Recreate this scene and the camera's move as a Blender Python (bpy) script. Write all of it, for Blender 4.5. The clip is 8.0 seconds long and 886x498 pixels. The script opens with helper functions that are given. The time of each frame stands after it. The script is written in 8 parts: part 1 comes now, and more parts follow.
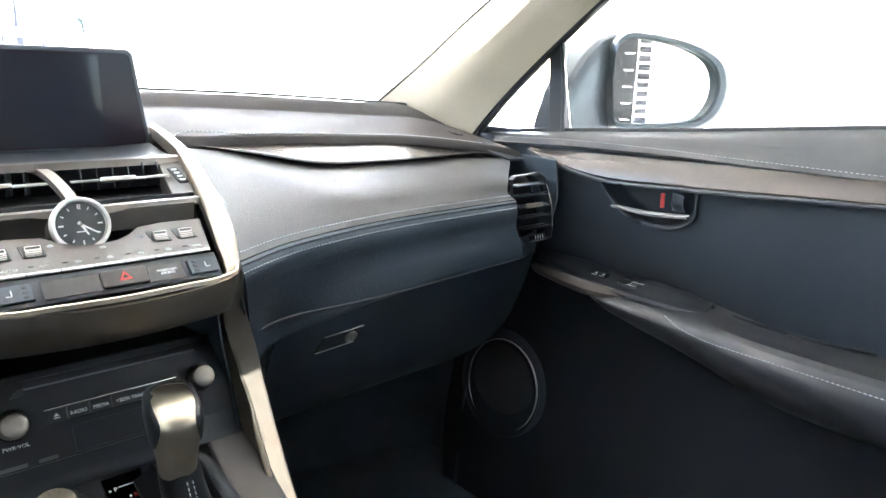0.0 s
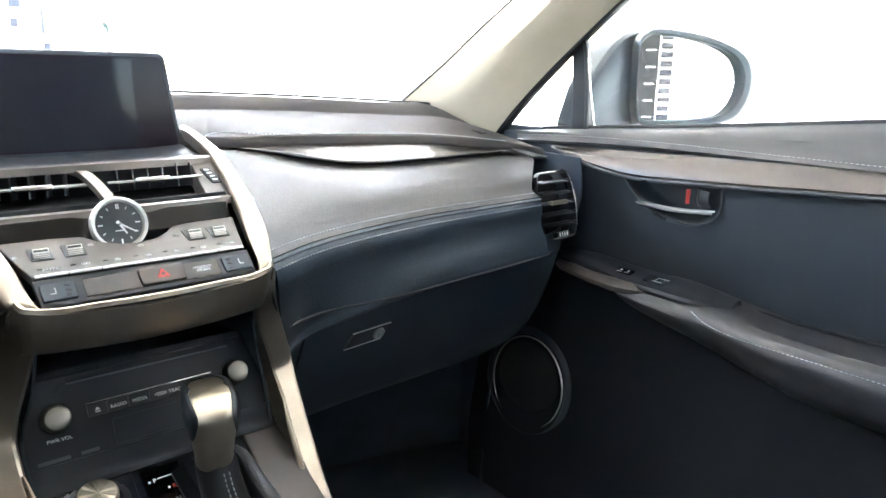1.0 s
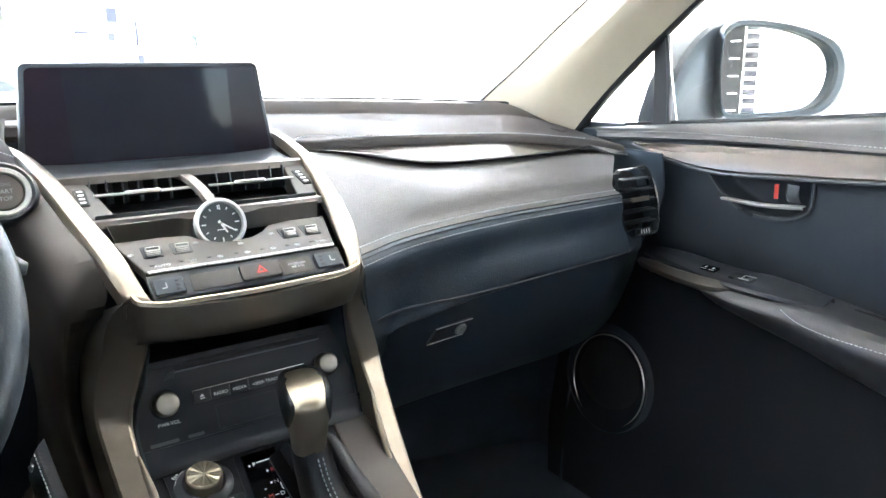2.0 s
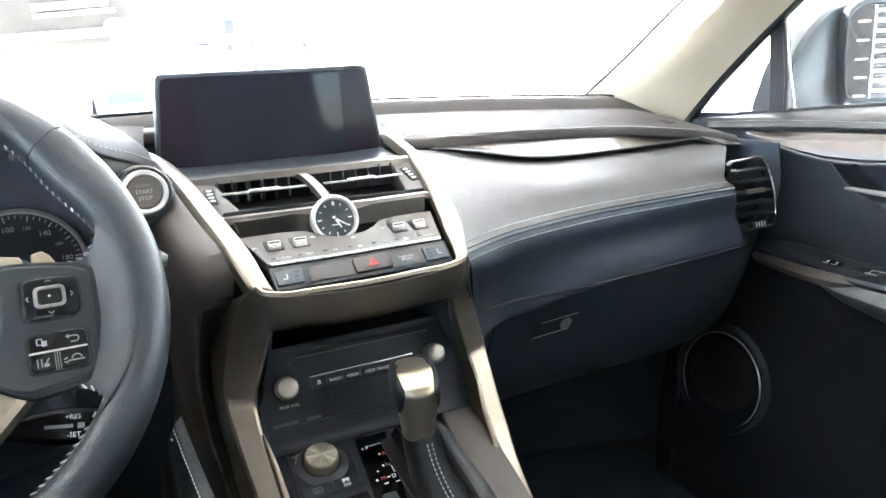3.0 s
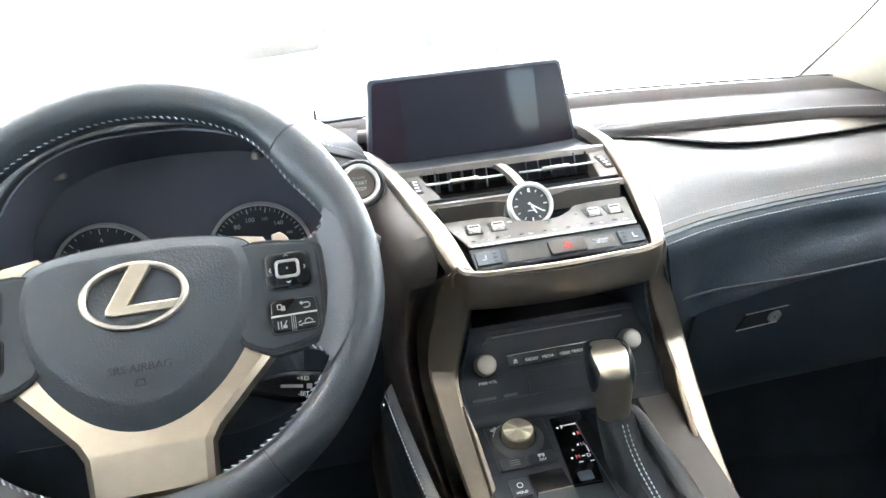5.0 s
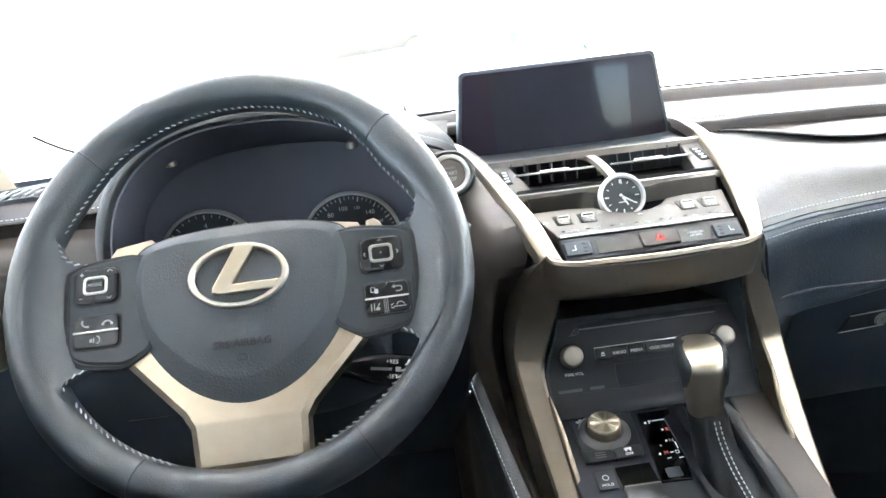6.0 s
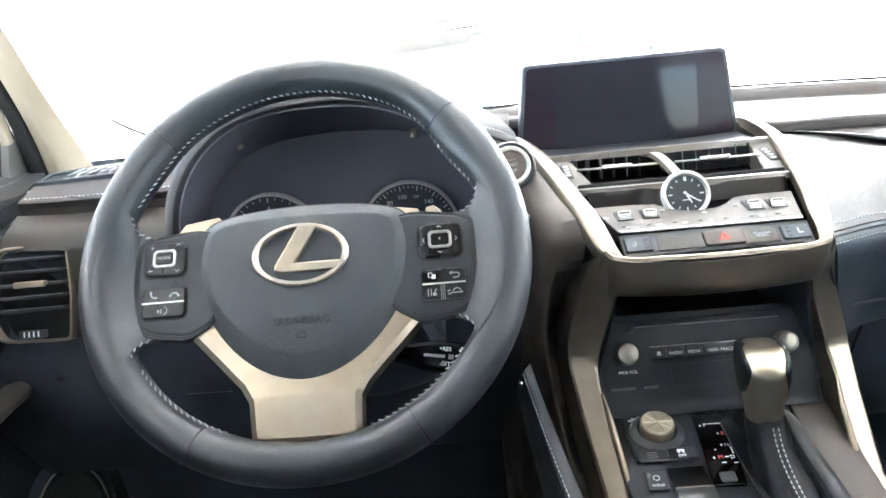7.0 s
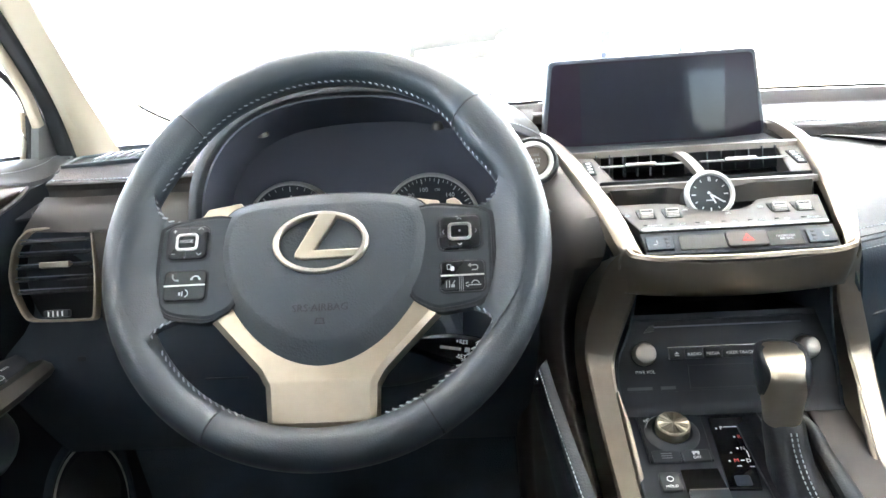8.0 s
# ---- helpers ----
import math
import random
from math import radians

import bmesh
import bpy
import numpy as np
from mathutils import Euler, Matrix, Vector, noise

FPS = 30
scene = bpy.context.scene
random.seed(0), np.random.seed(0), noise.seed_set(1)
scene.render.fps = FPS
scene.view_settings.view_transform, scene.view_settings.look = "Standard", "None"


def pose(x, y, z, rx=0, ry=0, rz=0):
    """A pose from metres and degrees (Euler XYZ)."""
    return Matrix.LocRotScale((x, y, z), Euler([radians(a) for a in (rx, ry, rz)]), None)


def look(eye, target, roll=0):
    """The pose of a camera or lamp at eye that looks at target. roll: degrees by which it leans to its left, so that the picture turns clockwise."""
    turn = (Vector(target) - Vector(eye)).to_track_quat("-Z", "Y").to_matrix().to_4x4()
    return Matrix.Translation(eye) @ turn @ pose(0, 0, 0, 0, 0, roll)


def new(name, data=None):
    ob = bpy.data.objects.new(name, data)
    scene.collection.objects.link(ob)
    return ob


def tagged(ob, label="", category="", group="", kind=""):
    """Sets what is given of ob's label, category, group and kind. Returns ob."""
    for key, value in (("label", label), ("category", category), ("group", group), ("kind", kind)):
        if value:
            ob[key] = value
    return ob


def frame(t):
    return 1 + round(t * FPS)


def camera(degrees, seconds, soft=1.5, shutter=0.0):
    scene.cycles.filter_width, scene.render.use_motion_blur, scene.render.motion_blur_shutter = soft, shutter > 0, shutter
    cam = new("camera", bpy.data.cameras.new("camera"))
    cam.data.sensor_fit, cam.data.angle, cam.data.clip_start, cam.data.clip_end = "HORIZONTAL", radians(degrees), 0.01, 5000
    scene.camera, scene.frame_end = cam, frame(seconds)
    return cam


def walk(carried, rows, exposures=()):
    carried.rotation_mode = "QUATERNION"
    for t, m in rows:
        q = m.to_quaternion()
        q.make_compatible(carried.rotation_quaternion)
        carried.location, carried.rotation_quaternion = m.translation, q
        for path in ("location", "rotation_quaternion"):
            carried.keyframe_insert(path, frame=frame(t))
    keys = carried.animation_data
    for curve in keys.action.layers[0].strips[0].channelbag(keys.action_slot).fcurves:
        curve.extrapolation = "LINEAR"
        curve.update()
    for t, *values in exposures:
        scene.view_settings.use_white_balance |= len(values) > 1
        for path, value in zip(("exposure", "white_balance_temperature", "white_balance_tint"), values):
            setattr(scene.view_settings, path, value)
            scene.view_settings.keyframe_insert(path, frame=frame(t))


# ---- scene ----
cam = camera(64.6, 8.0)
PATH = [
    (0, (-0.158, 0.055, 0.788), (1.13, 1.507, 0.308), 1.6),
    (0.5, (-0.166, 0.053, 0.788), (1.116, 1.512, 0.308), 1.3),
    (1, (-0.169, 0.052, 0.787), (1.074, 1.543, 0.305), 0.8),
    (1.5, (-0.175, 0.049, 0.788), (0.992, 1.599, 0.302), 0.1),
    (2.8, (-0.193, 0.034, 0.788), (0.679, 1.77, 0.312), -2.9),
    (3, (-0.193, 0.032, 0.787), (0.621, 1.795, 0.31), -3.3),
    (3.5, (-0.198, 0.024, 0.782), (0.491, 1.843, 0.319), -4.3),
    (4, (-0.199, 0.016, 0.78), (0.367, 1.881, 0.333), -5.3),
    (4.5, (-0.2, 0.01, 0.775), (0.231, 1.915, 0.348), -6.2),
    (5, (-0.205, 0.007, 0.773), (0.095, 1.94, 0.357), -6.9),
    (6.5, (-0.217, -0.003, 0.763), (-0.235, 1.959, 0.376), -6.4),
    (7, (-0.219, -0.004, 0.76), (-0.3, 1.957, 0.375), -5.4),
    (7.5, (-0.219, -0.005, 0.758), (-0.338, 1.954, 0.372), -4.6),
    (8, (-0.219, -0.005, 0.756), (-0.357, 1.952, 0.367), -3.9),
]
walk(cam, [(t, look(eye, target, roll)) for t, eye, target, roll in PATH],
     exposures=[(0, 4.99, 6350, 10), (1.5, 5.02, 6350, 10), (3, 5.26, 6350, 10), (4, 5.38, 6350, 10), (4.5, 5.39, 6350, 10), (5, 5.52, 6350, 10), (8, 5.54, 6350, 10)])

# ---------------------------------------------------------------- light
world = bpy.data.worlds.new("sky")
scene.world = world
world.use_nodes = True
wn = world.node_tree
wbg = wn.nodes["Background"]
sky = wn.nodes.new("ShaderNodeTexSky")
sky.sky_type = "NISHITA"
sky.sun_disc = False
sky.sun_elevation = radians(52)
sky.sun_rotation = radians(25)
sky.air_density, sky.dust_density, sky.ozone_density = 1.0, 3.0, 1.0
wn.links.new(sky.outputs["Color"], wbg.inputs["Color"])
wbg.inputs["Strength"].default_value = 0.15

sun_data = bpy.data.lights.new("sun", "SUN")
sun_data.energy, sun_data.angle, sun_data.color = 1.2, radians(12), (1.0, 0.93, 0.82)
sun = new("sun", sun_data)
sun.matrix_world = look((2.0, 5.0, 7.0), (0, 0, 0.3))


# ---------------------------------------------------------------- materials
def shader(name, base, rough=0.5, metal=0.0, grain=0.0, scale=900.0, var=0.12, var_scale=9.0, coat=0.0, spec=0.5, rough_var=0.08,
           kind="noise", stretch=(1, 1, 1), bump_dist=0.0006):
    """A procedural surface: base colour with slow drift, fine grain as bump, and a roughness that wanders."""
    m = bpy.data.materials.new(name)
    m.use_nodes = True
    nt = m.node_tree
    p = nt.nodes["Principled BSDF"]
    p.inputs["Metallic"].default_value = metal
    p.inputs["Coat Weight"].default_value = coat
    p.inputs["Coat Roughness"].default_value = 0.06
    p.inputs["Specular IOR Level"].default_value = spec
    co = nt.nodes.new("ShaderNodeTexCoord")
    mp = nt.nodes.new("ShaderNodeMapping")
    mp.inputs["Scale"].default_value = stretch
    nt.links.new(co.outputs["Object"], mp.inputs["Vector"])
    slow = nt.nodes.new("ShaderNodeTexNoise")
    slow.inputs["Scale"].default_value, slow.inputs["Detail"].default_value = var_scale, 5.0
    nt.links.new(mp.outputs["Vector"], slow.inputs["Vector"])
    ramp = nt.nodes.new("ShaderNodeMapRange")
    ramp.inputs["From Min"].default_value, ramp.inputs["From Max"].default_value = 0.3, 0.7
    ramp.inputs["To Min"].default_value, ramp.inputs["To Max"].default_value = 1 - var, 1 + var
    nt.links.new(slow.outputs["Fac"], ramp.inputs["Value"])
    col = nt.nodes.new("ShaderNodeVectorMath")
    col.operation = "SCALE"
    col.inputs[0].default_value = base
    nt.links.new(ramp.outputs["Result"], col.inputs["Scale"])
    nt.links.new(col.outputs["Vector"], p.inputs["Base Color"])
    rr = nt.nodes.new("ShaderNodeMapRange")
    rr.inputs["From Min"].default_value, rr.inputs["From Max"].default_value = 0.3, 0.7
    rr.inputs["To Min"].default_value, rr.inputs["To Max"].default_value = max(0.02, rough - rough_var), min(1, rough + rough_var)
    nt.links.new(slow.outputs["Fac"], rr.inputs["Value"])
    nt.links.new(rr.outputs["Result"], p.inputs["Roughness"])
    if grain:
        if kind == "cells":
            fine = nt.nodes.new("ShaderNodeTexVoronoi")
            fine.inputs["Scale"].default_value = scale
            out = fine.outputs["Distance"]
        else:
            fine = nt.nodes.new("ShaderNodeTexNoise")
            fine.inputs["Scale"].default_value, fine.inputs["Detail"].default_value = scale, 3.0
            out = fine.outputs["Fac"]
        nt.links.new(mp.outputs["Vector"], fine.inputs["Vector"])
        bp = nt.nodes.new("ShaderNodeBump")
        bp.inputs["Strength"].default_value, bp.inputs["Distance"].default_value = grain, bump_dist
        nt.links.new(out, bp.inputs["Height"])
        nt.links.new(bp.outputs["Normal"], p.inputs["Normal"])
    return m


# Bluish lift in this black puts lens veil over shadows into the colour.
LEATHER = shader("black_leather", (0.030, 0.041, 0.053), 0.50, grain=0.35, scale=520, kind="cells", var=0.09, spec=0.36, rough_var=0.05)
POD_PLASTIC = shader("button_pod_plastic", (0.020, 0.024, 0.027), 0.50, grain=0.2, scale=900, var=0.08, spec=0.35)
# Near-black copy of the cabin plastic; the dim lower door is in its colour.
LOWER_VINYL = shader("dimmed_lower_door_plastic", (0.012, 0.015, 0.019), 0.52, grain=0.25, scale=900, var=0.12, spec=0.25)
COVER_VINYL = shader("airbag_cover_vinyl", (0.033, 0.038, 0.042), 0.50, grain=0.35, scale=520, kind="cells", var=0.08, spec=0.36, rough_var=0.05)
LEATHER_RIM = shader("rim_leather", (0.018, 0.023, 0.027), 0.42, grain=0.16, scale=700, kind="cells", var=0.06, spec=0.55, rough_var=0.03)
VINYL = shader("soft_dash_vinyl", (0.038, 0.038, 0.040), 0.52, spec=0.45, grain=0.30, scale=620, kind="cells", var=0.14)
# Warmer, lighter copy of the leather: sun glow on the shelf put into colour.
SHELF_LEATHER = shader("sun_warmed_shelf_leather", (0.047, 0.044, 0.042), 0.55, spec=0.30, grain=0.35, scale=520, kind="cells", var=0.09)
# Darker copy of the dash leather, so the door's shade is in the colour.
DOOR_LEATHER = shader("dimmed_door_leather", (0.019, 0.023, 0.028), 0.50, grain=0.35, scale=520, kind="cells", var=0.09, spec=0.32, rough_var=0.05)
# Lighter copy of the dash vinyl; sky sheen on the rail is in its colour.
DOOR_VINYL = shader("sky_lit_rail_vinyl", (0.052, 0.050, 0.048), 0.46, spec=0.55, grain=0.25, scale=620, kind="cells", var=0.08)
# Rail vinyl again, darkened to paint in the armrest's dimness.
ARM_VINYL = shader("dimmed_armrest_vinyl", (0.023, 0.024, 0.026), 0.44, spec=0.45, grain=0.25, scale=620, kind="cells", var=0.08)
# Black plastic with the same veil tint in its base.
PLASTIC = shader("black_plastic", (0.033, 0.041, 0.051), 0.48, grain=0.22, scale=900, var=0.12)
BUTTON = shader("glossy_black_button", (0.007, 0.007, 0.008), 0.26, var=0.08, spec=0.3)
PLASTIC_SMOOTH = shader("smooth_black_plastic", (0.022, 0.023, 0.026), 0.32, var=0.10)
DECK = shader("console_black_plastic", (0.014, 0.0165, 0.0205), 0.45, grain=0.2, scale=900, var=0.1, spec=0.35)
GLOSS = shader("gloss_black", (0.006, 0.006, 0.007), 0.07, coat=0.5, var=0.1, rough_var=0.03)
SCREEN = shader("screen_border_glass", (0.024, 0.018, 0.025), 0.09, var=0.05, spec=0.05, rough_var=0.02)
DISPLAY = shader("unlit_display_glass", (0.022, 0.022, 0.028), 0.05, var=0.04, spec=0.10, rough_var=0.01)
# The brown cast of the sunlit pad is part of this base.
VINYL_TOP = shader("sun_browned_dash_top", (0.052, 0.045, 0.042), 0.66, grain=0.45, scale=420, kind="cells", var=0.16, spec=0.16)
SHROUD = shader("grey_shroud_plastic", (0.128, 0.130, 0.160), 0.55, grain=0.15, scale=900, var=0.06)
# Near-black: shade of gaps, slots and recesses put into colour; plain black parts too.
BLACK = shader("shade_and_part_black", (0.006, 0.006, 0.007), 0.7, var=0.1)
SATIN = shader("satin_champagne_metal", (0.39, 0.325, 0.245), 0.37, metal=0.93, var=0.05, var_scale=60.0, rough_var=0.02)
GUNMETAL = shader("dark_bronze_metal", (0.165, 0.145, 0.128), 0.40, metal=0.85, var=0.06, var_scale=60.0, rough_var=0.02)
BOOT_LEATHER = shader("boot_leather", (0.008, 0.009, 0.011), 0.40, grain=0.3, scale=520, kind="cells", var=0.08, spec=0.32)
BADGE_INK = shader("faint_print", (0.075, 0.078, 0.08), 0.5, var=0.03)
# Brown base puts the tan roof reflection of the display into its colour.
STRIP_GLASS = shader("tan_reflection_glass", (0.022, 0.017, 0.012), 0.07, spec=0.45, var=0.05, rough_var=0.02)
BAND_GLASS = shader("gloss_display_band", (0.014, 0.011, 0.009), 0.07, spec=1.0, coat=1.0, var=0.05, rough_var=0.02)
CORNER_GREY = shader("grey_corner_plastic", (0.15, 0.15, 0.14), 0.6, grain=0.2, scale=900, var=0.06)
FRAME_METAL = shader("satin_bronze_frame", (0.30, 0.252, 0.200), 0.36, metal=0.92, var=0.05, var_scale=60.0, rough_var=0.02)
KNOB_METAL = shader("knob_metal", (0.40, 0.365, 0.31), 0.40, metal=0.95, var=0.04, var_scale=60.0, rough_var=0.015)
LEVER_METAL = shader("lever_metal", (0.40, 0.345, 0.265), 0.36, metal=0.95, var=0.04, var_scale=60.0, rough_var=0.015)
PANEL = shader("warm_grey_metal_paint", (0.050, 0.041, 0.034), 0.50, metal=0.20, grain=0.05, scale=1500, var=0.06)
PANEL_DARK = shader("dark_bronze_plastic", (0.060, 0.052, 0.048), 0.42, metal=0.2, grain=0.1, scale=900, var=0.08)
CHROME = shader("chrome", (0.80, 0.79, 0.77), 0.10, metal=1.0, var=0.03, rough_var=0.04)
TOGGLE = shader("satin_chrome", (0.47, 0.45, 0.415), 0.32, metal=0.9, var=0.03, rough_var=0.03)
EMBLEM = shader("emblem_metal", (0.54, 0.485, 0.41), 0.36, metal=0.93, var=0.03, var_scale=60.0, rough_var=0.02)
BRIGHT = shader("bright_brushed_metal", (0.70, 0.68, 0.64), 0.35, metal=0.55, var=0.04, rough_var=0.04)
DIAL_FACE = shader("gauge_face", (0.040, 0.040, 0.046), 0.4, var=0.06)
BROWN = shader("bronze_gloss_trim", (0.044, 0.034, 0.028), 0.24, metal=0.45, coat=0.25, grain=0.03, scale=2500, var=0.05, rough_var=0.02)
BEIGE = shader("beige_pillar_cloth", (0.48, 0.41, 0.305), 0.85, grain=0.35, scale=1400, var=0.05)
# Lighter than the pillar cloth, so the unseen headliner throws more light.
CREAM = shader("bounce_headliner_cream", (0.74, 0.70, 0.62), 0.85, grain=0.35, scale=1400, var=0.05)
# Lifted to blue-grey, so veil in the footwell is painted into the carpet.
CARPET = shader("black_carpet", (0.046, 0.060, 0.075), 0.95, grain=0.9, scale=700, var=0.3, bump_dist=0.002)
THREAD = shader("pale_grey_thread", (0.40, 0.42, 0.44), 0.6, grain=0.2, scale=4000, var=0.06)
RIM_THREAD = shader("grey_rim_thread", (0.31, 0.32, 0.33), 0.6, grain=0.2, scale=4000, var=0.06)
WHITE_INK = shader("white_print", (0.75, 0.75, 0.74), 0.5, var=0.03)
POD_INK = shader("pale_grey_print", (0.27, 0.27, 0.265), 0.5, var=0.03)
GREY_INK = shader("grey_print", (0.22, 0.22, 0.22), 0.5, var=0.03)
SOFT_INK = shader("soft_white_print", (0.42, 0.42, 0.41), 0.5, var=0.03)
RED_INK = shader("red_print", (0.62, 0.05, 0.035), 0.45, var=0.04)
RUBBER = shader("black_rubber_seal", (0.013, 0.013, 0.014), 0.55, grain=0.1, scale=900, var=0.1)
CARPAINT = shader("blue_grey_car_paint", (0.036, 0.046, 0.053), 0.40, metal=0.25, coat=0.10, var=0.05)
DARK_LEATHER = shader("near_black_leather", (0.015, 0.018, 0.021), 0.48, grain=0.35, scale=520, kind="cells", var=0.08, spec=0.3)
MIRROR = shader("mirror_glass", (0.92, 0.93, 0.93), 0.015, metal=1.0, var=0.01, rough_var=0.0)
CONCRETE = shader("pale_paving", (0.62, 0.61, 0.58), 0.75, grain=0.4, scale=40, var=0.10, var_scale=0.7, bump_dist=0.01)
WALLPAINT = shader("white_wall_paint", (0.80, 0.80, 0.78), 0.7, grain=0.2, scale=60, var=0.04, var_scale=0.8)


def glass_material(name, tint=(0.97, 0.985, 0.975)):
    m = bpy.data.materials.new(name)
    m.use_nodes = True
    p = m.node_tree.nodes["Principled BSDF"]
    p.inputs["Base Color"].default_value = (*tint, 1)
    p.inputs["Roughness"].default_value = 0.0
    p.inputs["IOR"].default_value = 1.45
    p.inputs["Transmission Weight"].default_value = 1.0
    return m


GLASS = glass_material("window_glass")
PRIVACY = shader("privacy_glass", (0.012, 0.013, 0.013), 0.05, var=0.05, rough_var=0.01)

# ---------------------------------------------------------------- building helpers
PLACE = {}


def thing(name, at, label, category, group="", kind="", turn=None):
    ob = new(name)
    m = Matrix.Translation(at) @ (turn if turn else Matrix.Identity(4))
    ob.matrix_world = m
    ob.empty_display_size = 0.05
    PLACE[ob] = m
    return tagged(ob, label, category, group, kind)


def part(name, bm, mat, parent=None, label="", local=False, smooth=True, flat_deg=21):
    """One mesh object; its points are in the world's metres unless local."""
    m = PLACE[parent] if parent else Matrix.Identity(4)
    if not local and parent:
        bm.transform(m.inverted())
    bmesh.ops.recalc_face_normals(bm, faces=bm.faces)
    me = bpy.data.meshes.new(name)
    bm.to_mesh(me)
    bm.free()
    me.materials.append(mat)
    if smooth:
        me.shade_smooth()
        me.set_sharp_from_angle(angle=radians(flat_deg))
    ob = new(name, me)
    if parent:
        ob.parent = parent
    PLACE[ob] = m
    if label:
        ob["label"] = label
    return ob


def spline(pts, n):
    """A smooth curve through the points, n steps a span, that does not overshoot where spans differ in length."""
    pts = [Vector(p) for p in pts]
    if n < 2:
        return pts
    if len(pts) < 3:
        return [pts[0].lerp(pts[-1], i / n) for i in range(n + 1)]
    h = [max((b - a).length, 1e-6) for a, b in zip(pts, pts[1:])]
    sl = [(b - a) / k for a, b, k in zip(pts, pts[1:], h)]
    tan = [sl[0]] + [(sl[i] * h[i + 1] + sl[i + 1] * h[i]) / (h[i] + h[i + 1]) for i in range(len(sl) - 1)] + [sl[-1]]
    out = []
    for i in range(len(pts) - 1):
        for k in range(n):
            t = k / n
            out.append(pts[i] * (2 * t ** 3 - 3 * t * t + 1) + tan[i] * h[i] * (t ** 3 - 2 * t * t + t)
                       + pts[i + 1] * (3 * t * t - 2 * t ** 3) + tan[i + 1] * h[i] * (t ** 3 - t * t))
    out.append(pts[-1])
    return out


def closed_spline(pts, n):
    pts = [Vector(p) for p in pts]
    out = []
    k = len(pts)
    for i in range(k):
        a, b, c, d = pts[i - 1], pts[i], pts[(i + 1) % k], pts[(i + 2) % k]
        for j in range(n):
            t = j / n
            out.append(0.5 * ((2 * b) + (c - a) * t + (2 * a - 5 * b + 4 * c - d) * t * t + (3 * b - a - 3 * c + d) * t ** 3))
    return out


def sheet(rows, n=5, m=5, thick=0.004):
    """A smooth skin through rows of points, given a thickness."""
    rows = [spline(r, n) for r in rows]
    cols = [spline(list(c), m) for c in zip(*rows)]
    bm = bmesh.new()
    vs = [[bm.verts.new(p) for p in c] for c in cols]
    for i in range(len(vs) - 1):
        for j in range(len(vs[0]) - 1):
            bm.faces.new((vs[i][j], vs[i + 1][j], vs[i + 1][j + 1], vs[i][j + 1]))
    bmesh.ops.recalc_face_normals(bm, faces=bm.faces)
    if thick:
        bmesh.ops.solidify(bm, geom=bm.faces[:], thickness=thick)
    return bm


def skin(rows, thick, way=None):
    """A closed shell over a grid of points, thickened inwards by an even amount, or along one way."""
    rows = [[Vector(p) for p in r] for r in rows]
    h, w = len(rows), len(rows[0])
    bm = bmesh.new()
    inner = []
    for i in range(h):
        line = []
        for j in range(w):
            du = rows[min(i + 1, h - 1)][j] - rows[max(i - 1, 0)][j]
            dv = rows[i][min(j + 1, w - 1)] - rows[i][max(j - 1, 0)]
            line.append(rows[i][j] - (Vector(way) if way else du.cross(dv).normalized()) * thick)
        inner.append(line)
    a = [[bm.verts.new(p) for p in r] for r in rows]
    b = [[bm.verts.new(p) for p in r] for r in inner]
    for i in range(h - 1):
        for j in range(w - 1):
            bm.faces.new((a[i][j], a[i + 1][j], a[i + 1][j + 1], a[i][j + 1]))
            bm.faces.new((b[i][j], b[i][j + 1], b[i + 1][j + 1], b[i + 1][j]))
    ring = [(0, j) for j in range(w)] + [(i, w - 1) for i in range(1, h)] + [(h - 1, j) for j in range(w - 2, -1, -1)] + [(i, 0) for i in range(h - 2, 0, -1)]
    for (i, j), (k, m) in zip(ring, ring[1:] + ring[:1]):
        bm.faces.new((a[i][j], a[k][m], b[k][m], b[i][j]))
    return bm


def sweep(path, profile, up=(0, 0, 1), n=8, scales=None, closed=False, straight=False):
    """A closed profile (side, up) drawn along a path; scales: widths at the path's points."""
    pts = [Vector(p) for p in path]
    if closed:
        q = closed_spline(pts, n)
    else:
        q = pts if straight else spline(pts, n)
    up = Vector(up)
    bm = bmesh.new()
    rings = []
    cnt = len(q)
    for i, p in enumerate(q):
        if closed:
            d = (q[(i + 1) % cnt] - q[i - 1]).normalized()
        else:
            d = (q[min(i + 1, cnt - 1)] - q[max(i - 1, 0)]).normalized()
        side = d.cross(up).normalized()
        u = side.cross(d).normalized()
        s = 1.0
        if scales:
            f = i / (cnt - 1) * (len(scales) - 1)
            k = min(int(f), len(scales) - 2)
            s = scales[k] + (scales[k + 1] - scales[k]) * (f - k)
        rings.append([bm.verts.new(p + side * a * s + u * b * s) for a, b in profile])
    k = len(profile)
    for i in range(cnt if closed else cnt - 1):
        r0, r1 = rings[i], rings[(i + 1) % cnt]
        for j in range(k):
            bm.faces.new((r0[j], r0[(j + 1) % k], r1[(j + 1) % k], r1[j]))
    if not closed:
        bm.faces.new(rings[0][::-1])
        bm.faces.new(rings[-1])
    return bm


def circle(r, k=20, rb=None):
    rb = r if rb is None else rb
    return [(r * math.cos(2 * math.pi * i / k), rb * math.sin(2 * math.pi * i / k)) for i in range(k)]


